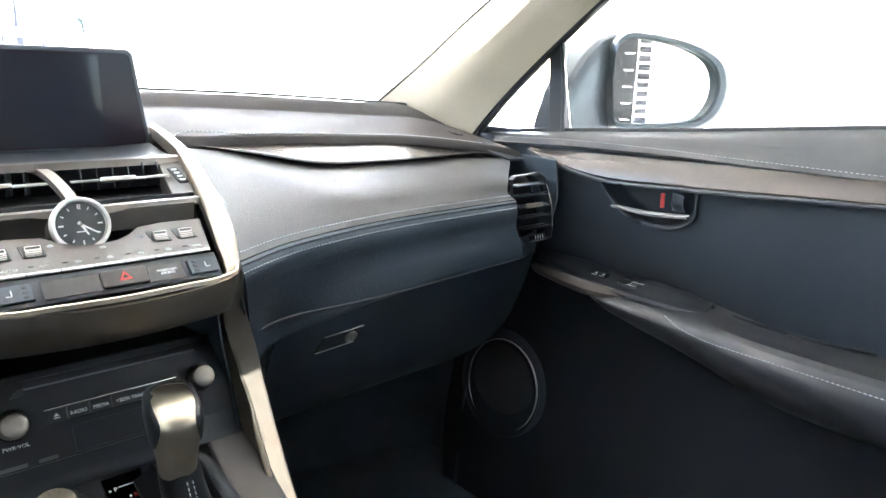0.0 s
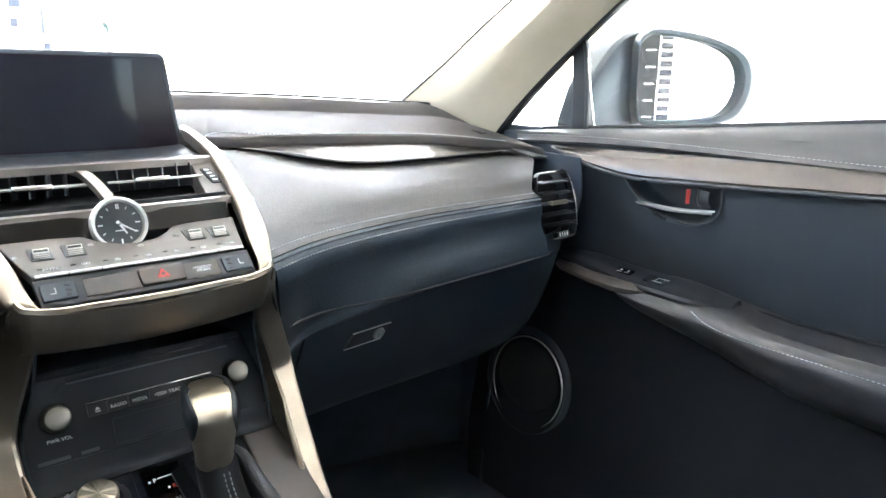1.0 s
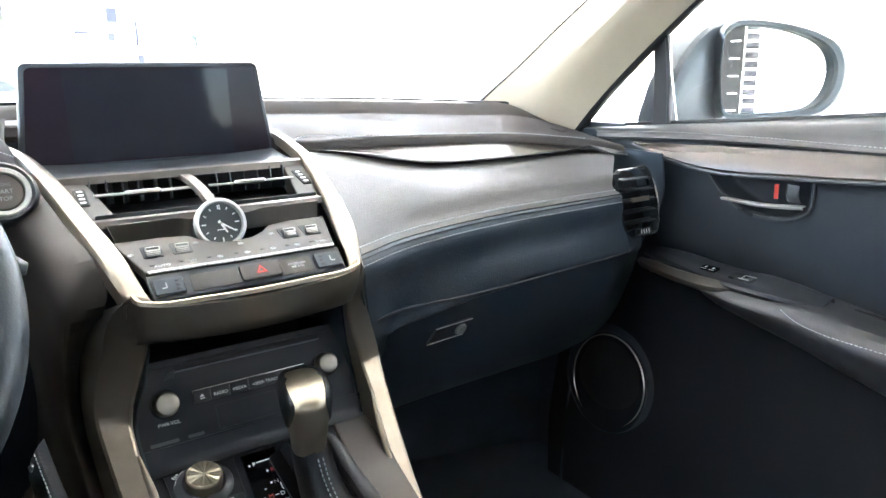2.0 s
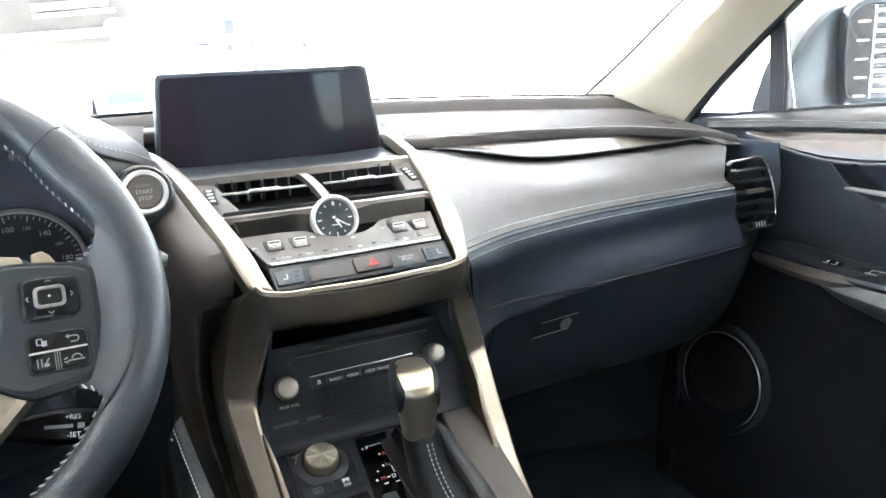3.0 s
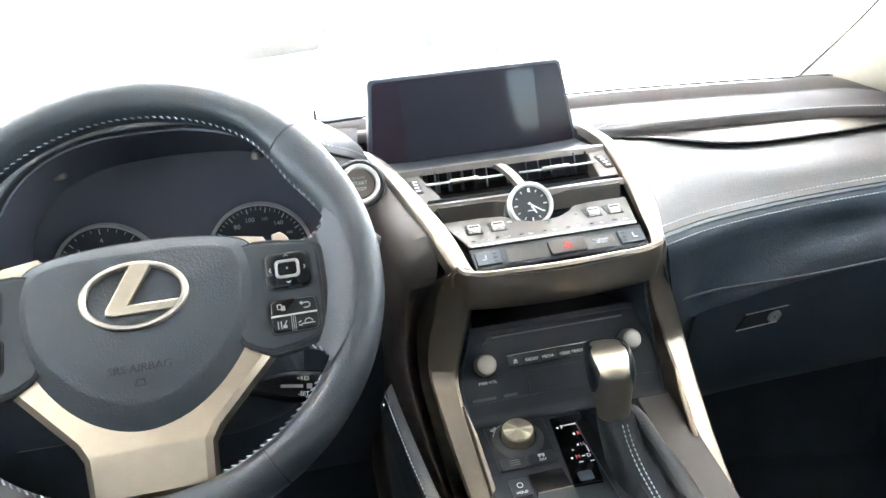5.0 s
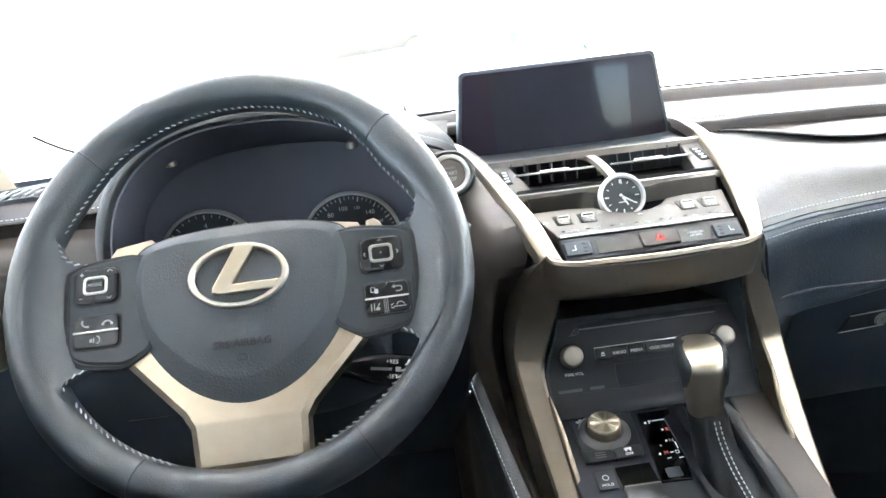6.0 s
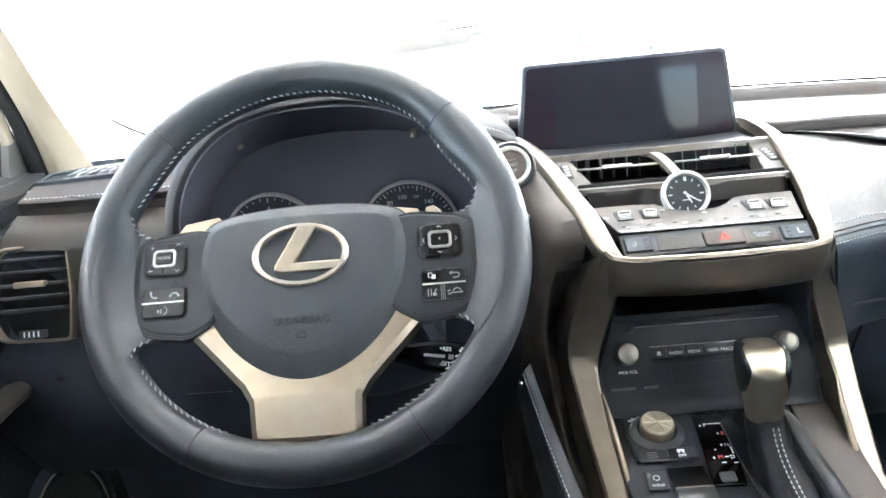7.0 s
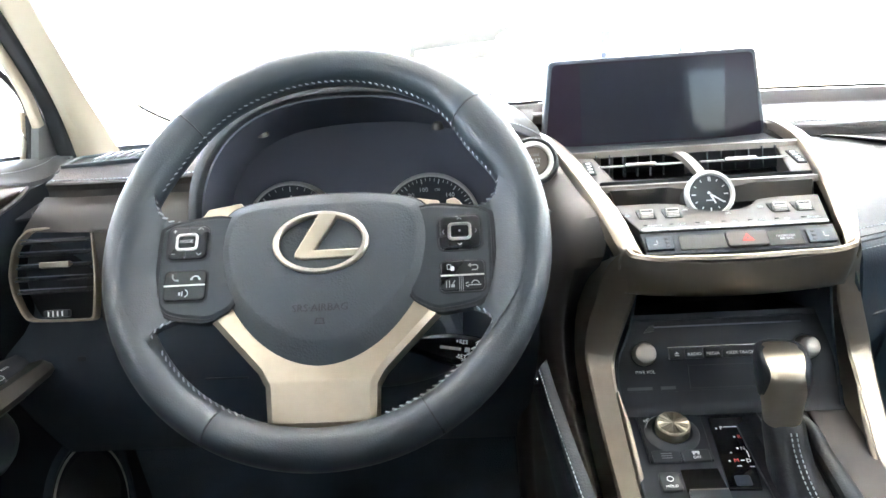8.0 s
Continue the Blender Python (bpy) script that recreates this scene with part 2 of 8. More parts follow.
def rrect(w, h, r, k=5):
    """Outline of a rounded rectangle of width w and height h about the origin."""
    out = []
    for cx, cy, a0 in ((w / 2 - r, h / 2 - r, 0), (-w / 2 + r, h / 2 - r, 90), (-w / 2 + r, -h / 2 + r, 180), (w / 2 - r, -h / 2 + r, 270)):
        for i in range(k + 1):
            a = radians(a0 + 90 * i / k)
            out.append((cx + r * math.cos(a), cy + r * math.sin(a)))
    return out


def plate(outline, depth, m=None, bevel=0.001, dome=0.0, hole=None):
    """An outline (x, y) made solid from z = -depth to 0 with a softened front edge; m places it. dome lifts the middle."""
    bm = bmesh.new()
    k = len(outline)
    cx = sum(p[0] for p in outline) / k
    cy = sum(p[1] for p in outline) / k

    def inset(d):
        out = []
        area = sum(outline[i][0] * outline[(i + 1) % k][1] - outline[(i + 1) % k][0] * outline[i][1] for i in range(k))
        s = 1 if area > 0 else -1
        for i in range(k):
            a, b, c = Vector(outline[i - 1]), Vector(outline[i]), Vector(outline[(i + 1) % k])
            e1, e2 = (b - a), (c - b)
            e1 = e1.normalized() if e1.length > 1e-9 else e2.normalized()
            e2 = e2.normalized() if e2.length > 1e-9 else e1
            nn = Vector((-e1.y - e2.y, e1.x + e2.x)) * s
            nn = nn.normalized() if nn.length > 1e-9 else Vector((0, 0))
            cs = max(0.5, nn.dot(Vector((-e1.y, e1.x)) * s))
            out.append(b + nn * d / cs)
        return out

    layers = [(0.0, -depth), (0.0, -bevel), (bevel * 0.3, -bevel * 0.3), (bevel, 0.0)]
    rings = []
    for d, z in layers:
        rings.append([bm.verts.new((p[0], p[1], z)) for p in inset(d)])
    if dome:
        base = inset(bevel)
        for f in (0.25, 0.5, 0.75, 0.9):
            rings.append([bm.verts.new((p[0] + (cx - p[0]) * f, p[1] + (cy - p[1]) * f, dome * (1 - (1 - f) ** 2))) for p in base])
    for r0, r1 in zip(rings, rings[1:]):
        for j in range(k):
            bm.faces.new((r0[j], r0[(j + 1) % k], r1[(j + 1) % k], r1[j]))
    bm.faces.new(rings[0][::-1])
    if hole is None:
        bm.faces.new(rings[-1])
    if m is not None:
        bm.transform(m)
    return bm


def framed(outer, inner, depth, m=None, bevel=0.0012):
    """A ring between two outlines with as many points each, from z = -depth to 0."""
    bm = bmesh.new()
    k = len(outer)
    o = [Vector(p) for p in outer]
    q = [Vector(p) for p in inner]
    rings = []
    for f, z in ((0, -depth), (0, -bevel), (0.25, 0), (0.75, 0), (1, -bevel), (1, -depth)):
        rings.append([bm.verts.new(((a + (b - a) * f).x, (a + (b - a) * f).y, z)) for a, b in zip(o, q)])
    rings.append(rings[0])
    for r0, r1 in zip(rings, rings[1:]):
        for j in range(k):
            bm.faces.new((r0[j], r0[(j + 1) % k], r1[(j + 1) % k], r1[j]))
    if m is not None:
        bm.transform(m)
    return bm


def lathe(profile, k=40, m=None):
    """A (radius, z) profile turned round z."""
    bm = bmesh.new()
    rings = []
    for r, z in profile:
        if r < 1e-6:
            rings.append([bm.verts.new((0, 0, z))])
        else:
            rings.append([bm.verts.new((r * math.cos(2 * math.pi * i / k), r * math.sin(2 * math.pi * i / k), z)) for i in range(k)])
    for r0, r1 in zip(rings, rings[1:]):
        for j in range(k):
            if len(r0) == 1 and len(r1) == 1:
                continue
            if len(r0) == 1:
                bm.faces.new((r0[0], r1[j], r1[(j + 1) % k]))
            elif len(r1) == 1:
                bm.faces.new((r0[j], r0[(j + 1) % k], r1[0]))
            else:
                bm.faces.new((r0[j], r0[(j + 1) % k], r1[(j + 1) % k], r1[j]))
    if m is not None:
        bm.transform(m)
    return bm


def rbox(w, d, h, r=0.002, m=None):
    """A box about the origin with softened edges."""
    bm = bmesh.new()
    bmesh.ops.create_cube(bm, size=1)
    bmesh.ops.scale(bm, vec=(w, d, h), verts=bm.verts)
    if r:
        bmesh.ops.bevel(bm, geom=bm.edges[:], offset=r, segments=2, profile=0.6, affect="EDGES")
    if m is not None:
        bm.transform(m)
    return bm


def joined(*bms):
    out = bmesh.new()
    for b in bms:
        me = bpy.data.meshes.new("tmp")
        b.to_mesh(me)
        b.free()
        out.from_mesh(me)
        bpy.data.meshes.remove(me)
    return out


def stitches(path, step=0.005, length=0.0034, r=0.00055, n=12, up=(0, 0, 1), slant=0.0):
    """A row of thread stitches along a path, one mesh."""
    q = spline(path, n)
    bm = bmesh.new()
    up = Vector(up)
    acc, want = 0.0, step / 2
    for a, b in zip(q, q[1:]):
        seg = (b - a).length
        while want <= acc + seg:
            p = a.lerp(b, (want - acc) / seg)
            d = (b - a).normalized()
            side = d.cross(up).normalized()
            d = (d * math.cos(slant) + side * math.sin(slant)).normalized()
            side = d.cross(up).normalized()
            u = side.cross(d).normalized()
            ring = []
            for f, s in ((-0.5, 0.5), (-0.25, 1.0), (0.25, 1.0), (0.5, 0.5)):
                ring.append([bm.verts.new(p + d * f * length + (side * x + u * y) * r * s) for x, y in ((1, 0), (0, 1), (-1, 0), (0, -1))])
            for r0, r1 in zip(ring, ring[1:]):
                for j in range(4):
                    bm.faces.new((r0[j], r0[(j + 1) % 4], r1[(j + 1) % 4], r1[j]))
            bm.faces.new(ring[0][::-1])
            bm.faces.new(ring[-1])
            want += step
        acc += seg
    return bm


def words(text, size, m, depth=0.0002, align="CENTER", wide=1.0):
    """Raised lettering in the built-in font, lying in the plane of m."""
    cu = bpy.data.curves.new("lettering", "FONT")
    cu.body, cu.size, cu.extrude = text, size, depth
    cu.align_x, cu.align_y = align, "CENTER"
    cu.resolution_u = 2
    ob = new("lettering", cu)
    me = bpy.data.meshes.new_from_object(ob)
    bpy.data.objects.remove(ob)
    bm = bmesh.new()
    bm.from_mesh(me)
    bpy.data.meshes.remove(me)
    bm.transform(m @ Matrix.Diagonal((wide, 1, 1, 1)))
    return bm


def plane_at(p, right, up):
    """A frame at p whose x goes along right, y along up and z out of the surface."""
    x = Vector(right).normalized()
    y = Vector(up)
    y = (y - x * y.dot(x)).normalized()
    z = x.cross(y)
    m = Matrix((x, y, z)).transposed().to_4x4()
    m.translation = Vector(p)
    return m

# ---------------------------------------------------------------- ground and outside
bm = lathe([(0, 0), (3, 0), (30, 0), (400, 0), (400, -0.5), (0, -0.5)], 48, pose(0, 0, -0.35))
tagged(part("ground", bm, CONCRETE, smooth=False), "pale paved forecourt round the car", "ground", kind="structure")

# Unseen slab, added so the sun and high sky stay off the car.
bm = rbox(26, 24, 0.3, 0.02, pose(0, -6.5, 3.45))
tagged(part("ceiling", bm, WALLPAINT, smooth=False), "white slab out of view overhead, added to block sun and sky", "ceiling", kind="structure")

# ---------------------------------------------------------------- shell of the car
bm = rbox(1.64, 2.8, 0.03, 0.004, pose(-0.05, -0.15, -0.015))
tagged(part("floor", bm, CARPET), "black carpeted car floor", "floor", kind="structure")
bm = sheet([[(x, 1.262 - 0.112 * (x / 0.7) ** 2, z) for x in (-0.90, -0.6, -0.3, 0, 0.3, 0.6, 0.82)] for z in (-0.01, 0.3, 0.55, 0.735)], 3, 3, 0.02)
tagged(part("wall_north", bm, CARPET), "dark firewall behind the dashboard", "wall", kind="structure")
# Unseen plain wall, added to shut light out of the cabin's rear.
bm = rbox(1.56, 0.04, 0.86, 0.004, pose(0, -1.5, 0.42))
tagged(part("wall_south", bm, CARPET), "plain dark wall out of view, added to close the cabin", "wall", kind="structure")
bm = sheet([[(-0.66, y, 1.11 - k), (-0.55, y, 1.165 - k), (0, y, 1.19 - k), (0.55, y, 1.165 - k), (0.66, y, 1.11 - k)]
            for y, k in ((0.36, 0.035), (0.2, 0.0), (-0.5, -0.01), (-1.3, 0.03))], 4, 4, 0.015)
tagged(part("ceiling", bm, CREAM), "unseen cream cloth headliner, lightened to bounce more light", "ceiling", kind="structure")
for s, nm in ((1, "wall_east"), (-1, "wall_west")):
    bm = sheet([[(s * 0.745, y, z) for z in (0.0, 0.3, 0.6, 0.79)] for y in (-1.5, -0.9, -0.36)], 3, 3, 0.03)
    tagged(part(nm, bm, PLASTIC), "dark lower side trim behind the front doors", "wall", kind="structure")
    bm = sweep([(s * 0.74, -0.36, 0.6), (s * 0.735, -0.36, 0.8), (s * 0.66, -0.38, 1.13)], rrect(0.04, 0.10, 0.012), (0, 1, 0), 6)
    tagged(part("trim", bm, BEIGE), "beige centre door pillar", "pillar", kind="structure")
    # Out-of-view panel, added to cut off the bright strip mirrored in the screen.
    bm = sheet([[(s * 0.40, -1.52, 0.78), (s * 0.40, -1.42, 1.15)], [(s * 0.60, -1.52, 0.78), (s * 0.56, -1.42, 1.15)], [(s * 0.775, -1.50, 0.70), (s * 0.70, -1.40, 1.12)]], 4, 3, 0.02)
    tagged(part("trim", bm, CARPET), "dark rear pillar, unseen, added to bound the screen's reflection", "pillar", kind="structure")

    bm = sheet([[(s * (0.785 if s > 0 else 0.87), y, z) for z in (-0.02, 0.3, 0.55, 0.70)] for y in (0.90, 1.05, 1.26)], 3, 3, 0.02)
    tagged(part(nm, bm, PLASTIC), "dark kick panel in the footwell", "wall", kind="structure")

# windscreen and door glass
bm = sheet([[(-0.778, 1.058, 0.712), (-0.5, 1.25, 0.738), (0, 1.275, 0.752), (0.4, 1.255, 0.744), (0.705, 1.208, 0.728)],
            [(-0.778, 0.963, 0.822), (-0.45, 1.11, 0.860), (0, 1.13, 0.868), (0.4, 1.115, 0.858), (0.708, 1.062, 0.834)],
            [(-0.778, 0.874, 0.939), (-0.4, 0.965, 0.948), (0, 0.98, 0.953), (0.4, 0.965, 0.944), (0.710, 0.918, 0.927)],
            [(-0.730, 0.656, 1.077), (-0.36, 0.71, 1.086), (0, 0.725, 1.090), (0.36, 0.71, 1.084), (0.680, 0.666, 1.063)],
            [(-0.665, 0.425, 1.157), (-0.34, 0.435, 1.172), (0, 0.44, 1.180), (0.34, 0.435, 1.172), (0.638, 0.425, 1.157)]], 5, 6, 0.004)
ob = tagged(part("window_1", bm, GLASS), "clear laminated windscreen", "windscreen", kind="structure")
ob.visible_shadow = False
for s, nm in ((1, "window_2"), (-1, "window_3")):
    bm = sheet([[(s * 0.785, 0.80, 0.69), (s * 0.785, 0.4, 0.72), (s * 0.785, -0.34, 0.775)],
                [(s * 0.757, 0.80, 0.85), (s * 0.757, 0.4, 0.95), (s * 0.757, -0.34, 0.96)],
                [(s * 0.72, 0.74, 0.91), (s * 0.70, 0.36, 1.11), (s * 0.70, -0.34, 1.12)]], 4, 4, 0.003)
    ob = tagged(part(nm, bm, GLASS), "clear front door window glass", "car window", kind="structure")
    ob.location.x = 0.0 if s > 0 else -0.075
    ob.visible_shadow = False
bm = sheet([[(-0.6, -1.5, 0.80), (0, -1.52, 0.80), (0.6, -1.5, 0.80)], [(-0.55, -1.32, 1.14), (0, -1.34, 1.16), (0.55, -1.32, 1.14)]], 3, 3, 0.004)
tagged(part("window_4", bm, PRIVACY), "dark privacy glass of the rear window", "car window", kind="structure")


# ---------------------------------------------------------------- windscreen pillars
def pillar(s, name, out=0.0):
    ob = thing(name, (s * 0.70, 1.17, 0.70), "beige cloth-covered windscreen pillar beside the dashboard", "pillar", "windscreen pillars")
    if s > 0:
        inner = [(0.685, 1.20, 0.735), (0.706, 1.095, 0.806), (0.713, 1.009, 0.863), (0.717, 0.912, 0.921), (0.695, 0.66, 1.055), (0.63, 0.42, 1.15)]
        mid = [(0.713, 1.10, 0.702), (0.702, 1.02, 0.772), (0.697, 0.945, 0.826), (0.69, 0.855, 0.880), (0.668, 0.62, 1.03), (0.635, 0.38, 1.135)]
        outer = [(0.745, 1.005, 0.680), (0.75, 0.955, 0.735), (0.75, 0.885, 0.796), (0.748, 0.815, 0.850), (0.725, 0.60, 0.985), (0.685, 0.36, 1.095)]
        back = [(0.80, 1.06, 0.680), (0.80, 1.0, 0.735), (0.80, 0.92, 0.80), (0.79, 0.835, 0.866), (0.75, 0.62, 1.01), (0.70, 0.38, 1.12)]
    else:
        inner = [(-0.772, 1.05, 0.705), (-0.772, 0.958, 0.816), (-0.772, 0.909, 0.879), (-0.772, 0.871, 0.933), (-0.725, 0.65, 1.07), (-0.66, 0.42, 1.15)]
        mid = [(-0.795, 1.005, 0.70), (-0.795, 0.945, 0.812), (-0.795, 0.905, 0.875), (-0.795, 0.872, 0.925), (-0.74, 0.63, 1.05), (-0.67, 0.40, 1.13)]
        outer = [(-0.815, 0.995, 0.70), (-0.815, 0.959, 0.807), (-0.815, 0.914, 0.872), (-0.815, 0.868, 0.925), (-0.755, 0.61, 1.02), (-0.685, 0.37, 1.11)]
        back = [(-0.88, 1.05, 0.69), (-0.88, 1.0, 0.81), (-0.875, 0.95, 0.875), (-0.86, 0.88, 0.93), (-0.78, 0.63, 1.03), (-0.71, 0.38, 1.12)]
    part("cover", sheet([inner, mid, outer], 6, 5, 0.006), BEIGE, ob)
    if s > 0:
        part("windscreen_seal", sweep([Vector(p) + Vector((-0.004, 0.005, 0.003)) for p in inner], circle(0.0034), n=6), RUBBER, ob, "black rubber seal")
    part("outer_skin", sheet([inner, [Vector(a) * 0.5 + Vector(b) * 0.5 + Vector((s * 0.03, 0.03, 0.01)) for a, b in zip(inner, back)], back], 5, 3, 0.003), RUBBER, ob, "black outer pillar face")
    part("door_seal", sweep([Vector(p) + Vector((s * 0.006, -0.004, 0.0)) for p in outer], rrect(0.018, 0.014, 0.005) if s > 0 else rrect(0.024, 0.022, 0.006), n=6), RUBBER, ob, "black rubber door seal")
    if s < 0:
        part("frame_trim", sweep([Vector(p) + Vector((-0.022, -0.022, 0.0)) for p in [Vector(outer[0]).lerp(Vector(outer[1]), 0.66)] + outer[1:]], rrect(0.012, 0.016, 0.004), n=6), BEIGE, ob, "pale door frame trim")
        part("frame_seal", sweep([(-0.850, 0.9364, 0.7257), (-0.850, 0.9461, 0.7594), (-0.851, 0.9524, 0.7902)] + [Vector(p) + Vector((-0.038, -0.040, 0.0)) for p in outer[2:]], rrect(0.008, 0.008, 0.003), n=6), RUBBER, ob, "black glass run")
        part("glass_edge", sweep([(-0.857, 0.9335, 0.7263), (-0.857, 0.9430, 0.7599), (-0.857, 0.9500, 0.7906)], rrect(0.006, 0.012, 0.002), n=5), BEIGE, ob, "pale strip beside the glass")
    ob.location.x += s * out
    return ob


pillar(1, "windscreen_pillar")
pillar(-1, "windscreen_pillar")


# ---------------------------------------------------------------- doors
def door(s, name, label, lift=0.0):
    ob = thing(name, (s * 0.75, 0.35, 0.05), label, "car door", "front doors", "structure")
    sill = [(s * 0.775, 1.005, 0.690), (s * 0.775, 0.804, 0.7035), (s * 0.775, 0.598, 0.7185), (s * 0.775, 0.44, 0.732), (s * 0.775, 0.30, 0.744), (s * 0.775, -0.34, 0.790)]
    crest = [(s * 0.755, 0.99, 0.689), (s * 0.758, 0.80, 0.702), (s * 0.758, 0.60, 0.714), (s * 0.758, 0.44, 0.722), (s * 0.758, 0.30, 0.732), (s * 0.758, -0.34, 0.776)]
    seam = [(s * 0.732, 0.93, 0.6865), (s * 0.735, 0.775, 0.693), (s * 0.735, 0.619, 0.694), (s * 0.735, 0.492, 0.692), (s * 0.735, 0.33, 0.690), (s * 0.735, -0.34, 0.700)]
    lip = [(s * 0.725, 0.925, 0.679), (s * 0.728, 0.775, 0.685), (s * 0.728, 0.619, 0.688), (s * 0.728, 0.492, 0.687), (s * 0.728, 0.33, 0.686), (s * 0.728, -0.34, 0.694)]
    under = [(s * 0.745, 0.92, 0.674), (s * 0.745, 0.775, 0.679), (s * 0.745, 0.619, 0.683), (s * 0.745, 0.492, 0.683), (s * 0.745, 0.33, 0.682), (s * 0.745, -0.34, 0.688)]
    sill, crest, seam, lip, under = [[(x, y, z + lift) for x, y, z in r] for r in (sill, crest, seam, lip, under)]
    if s < 0:
        sill = [(0.752, 1.003, 0.7275), (0.768, 0.985, 0.7280), (0.775, 0.950, 0.7278), (0.775, 0.891, 0.7275), (0.775, 0.800, 0.731), (0.775, 0.598, 0.745), (0.775, 0.44, 0.7585), (0.775, 0.30, 0.7705), (0.775, -0.34, 0.8165)]
        crest = [(0.748, 0.992, 0.7290), (0.757, 0.968, 0.7290), (0.760, 0.935, 0.7275), (0.760, 0.880, 0.7265), (0.758, 0.79, 0.728), (0.758, 0.60, 0.7405), (0.758, 0.44, 0.7485), (0.758, 0.30, 0.7585), (0.758, -0.34, 0.8025)]
        seam = [(0.744, 0.978, 0.7280), (0.741, 0.955, 0.7262), (0.738, 0.930, 0.7208), (0.735, 0.880, 0.7148), (0.735, 0.815, 0.7137), (0.735, 0.62, 0.7195), (0.735, 0.49, 0.7185), (0.735, 0.33, 0.7165), (0.735, -0.34, 0.7265)]
        lip = [(0.708, 0.948, 0.7250), (0.712, 0.915, 0.7095), (0.717, 0.886, 0.6965), (0.723, 0.859, 0.6935), (0.728, 0.815, 0.7035), (0.728, 0.62, 0.7145), (0.728, 0.49, 0.7135), (0.728, 0.33, 0.7125), (0.728, -0.34, 0.7205)]
        under = [(x + 0.016, y, z - 0.006) for x, y, z in lip]
        sill, crest, seam, lip, under = [[(-x, y, z) for x, y, z in r] for r in (sill, crest, seam, lip, under)]
    part("upper_pad", sheet([sill, crest, seam, lip, under], 5, 3, 0.003), DOOR_VINYL, ob, "black soft padded upper rail")
    part("stitching", stitches([Vector(p) + Vector((-s * 0.0008, 0, 0.0012)) for p in seam], 0.0062, 0.0042, 0.00042, up=(-s, 0, 0.6)), THREAD, ob, "pale grey stitching")
    part("glass_seal", sweep([Vector(p) + Vector((s * 0.004, 0, 0.001)) for p in sill], rrect(0.008, 0.009, 0.003), n=5), RUBBER, ob, "black rubber window seal")
    # bronze strip
    ttop = [(0.838, 0.677), (0.775, 0.6775), (0.706, 0.679), (0.564, 0.682), (0.447, 0.684), (0.30, 0.686), (-0.30, 0.694)]
    tlow = [(0.832, 0.674), (0.765, 0.656), (0.694, 0.6445), (0.557, 0.647), (0.406, 0.655), (0.29, 0.661), (-0.30, 0.68)]
    if s < 0:
        ttop = [(0.8455, 0.6985), (0.820, 0.7025), (0.790, 0.7045), (0.60, 0.712), (0.447, 0.716), (0.30, 0.718), (-0.30, 0.726)]
        tlow = [(0.8455, 0.6965), (0.838, 0.6915), (0.791, 0.6735), (0.70, 0.660), (0.55, 0.655), (0.29, 0.663), (-0.30, 0.700)]
    a = [(s * 0.727, y, z) for y, z in ttop]
    b = [(s * 0.7155, (y + y2) / 2, (z + z2) / 2) for (y, z), (y2, z2) in zip(ttop, tlow)]
    c = [(s * 0.713, y, z) for y, z in tlow]
    d = [(s * 0.722, y, z - 0.003) for y, z in tlow]
    part("trim_strip", sheet([a, b, c, d], 5, 3, 0.003), BROWN, ob, "glossy bronze trim strip")
    part("trim_edge", sweep([(s * 0.712, y, z - 0.001) for y, z in tlow], circle(0.0028), n=5), PLASTIC_SMOOTH, ob, "dark edge below the strip")
    # leather middle
    bm = bmesh.new()
    cols = []
    ys = [0.97 - 0.2 * i / 5 for i in range(5)] + [0.77 - 0.31 * i / 62 for i in range(62)] + [0.46 - 0.80 * i / 16 for i in range(17)]
    zs = [0.690 - 0.125 * i / 34 for i in range(34)] + [0.565 - 0.11 * i / 6 for i in range(7)]
    scoop = [(0.712, 0.70), (0.700, 0.640), (0.672, 0.612), (0.640, 0.594), (0.600, 0.587), (0.562, 0.589), (0.542, 0.602), (0.537, 0.640), (0.537, 0.70)]
    for y in ys:
        col = []
        for j, z in enumerate(zs):
            inside, near = False, 1.0
            for (ya, za), (yb, zb) in zip(scoop, scoop[1:] + scoop[:1]):
                if (za > z) != (zb > z) and y < ya + (z - za) * (yb - ya) / (zb - za):
                    inside = not inside
                f = max(0.0, min(1.0, ((y - ya) * (yb - ya) + (z - za) * (zb - za)) / ((yb - ya) ** 2 + (zb - za) ** 2)))
                near = min(near, math.hypot(y - ya - f * (yb - ya), z - za - f * (zb - za)))
            k = min(1.0, near / 0.011) if inside else 0.0
            w = (0.690 - z) / 0.235
            col.append(bm.verts.new((s * (0.736 - 0.004 * math.sin(math.pi * w) + 0.028 * k * k * (3 - 2 * k) + 0.010 * w ** 4), y, z + 0.45 * lift)))
        cols.append(col)
    for c0, c1 in zip(cols, cols[1:]):
        for j in range(len(zs) - 1):
            bm.faces.new((c0[j], c0[j + 1], c1[j + 1], c1[j]))
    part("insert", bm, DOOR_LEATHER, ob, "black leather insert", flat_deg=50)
    # armrest
    drop = 0.014 if s < 0 else 0.0
    arm_y = (0.670, 0.662, 0.640, 0.585, 0.515, 0.40, 0.26, 0.05, -0.25)
    inx = (0.690, 0.672, 0.662, 0.658, 0.655, 0.648, 0.645, 0.645, 0.66)
    itop = (0.4815, 0.4820, 0.4820, 0.482, 0.482, 0.477, 0.476, 0.475, 0.475)
    otop = (0.484, 0.487, 0.494, 0.502, 0.493, 0.478, 0.482, 0.482, 0.482)
    deep = (0.06, 0.12, 0.24, 0.45, 0.66, 0.95, 1.0, 1.0, 1.0)
    if s < 0:
        deep = (1.0,) * 9
        arm_y = (0.702, 0.692, 0.660, 0.585, 0.515, 0.40, 0.26, 0.05, -0.25)
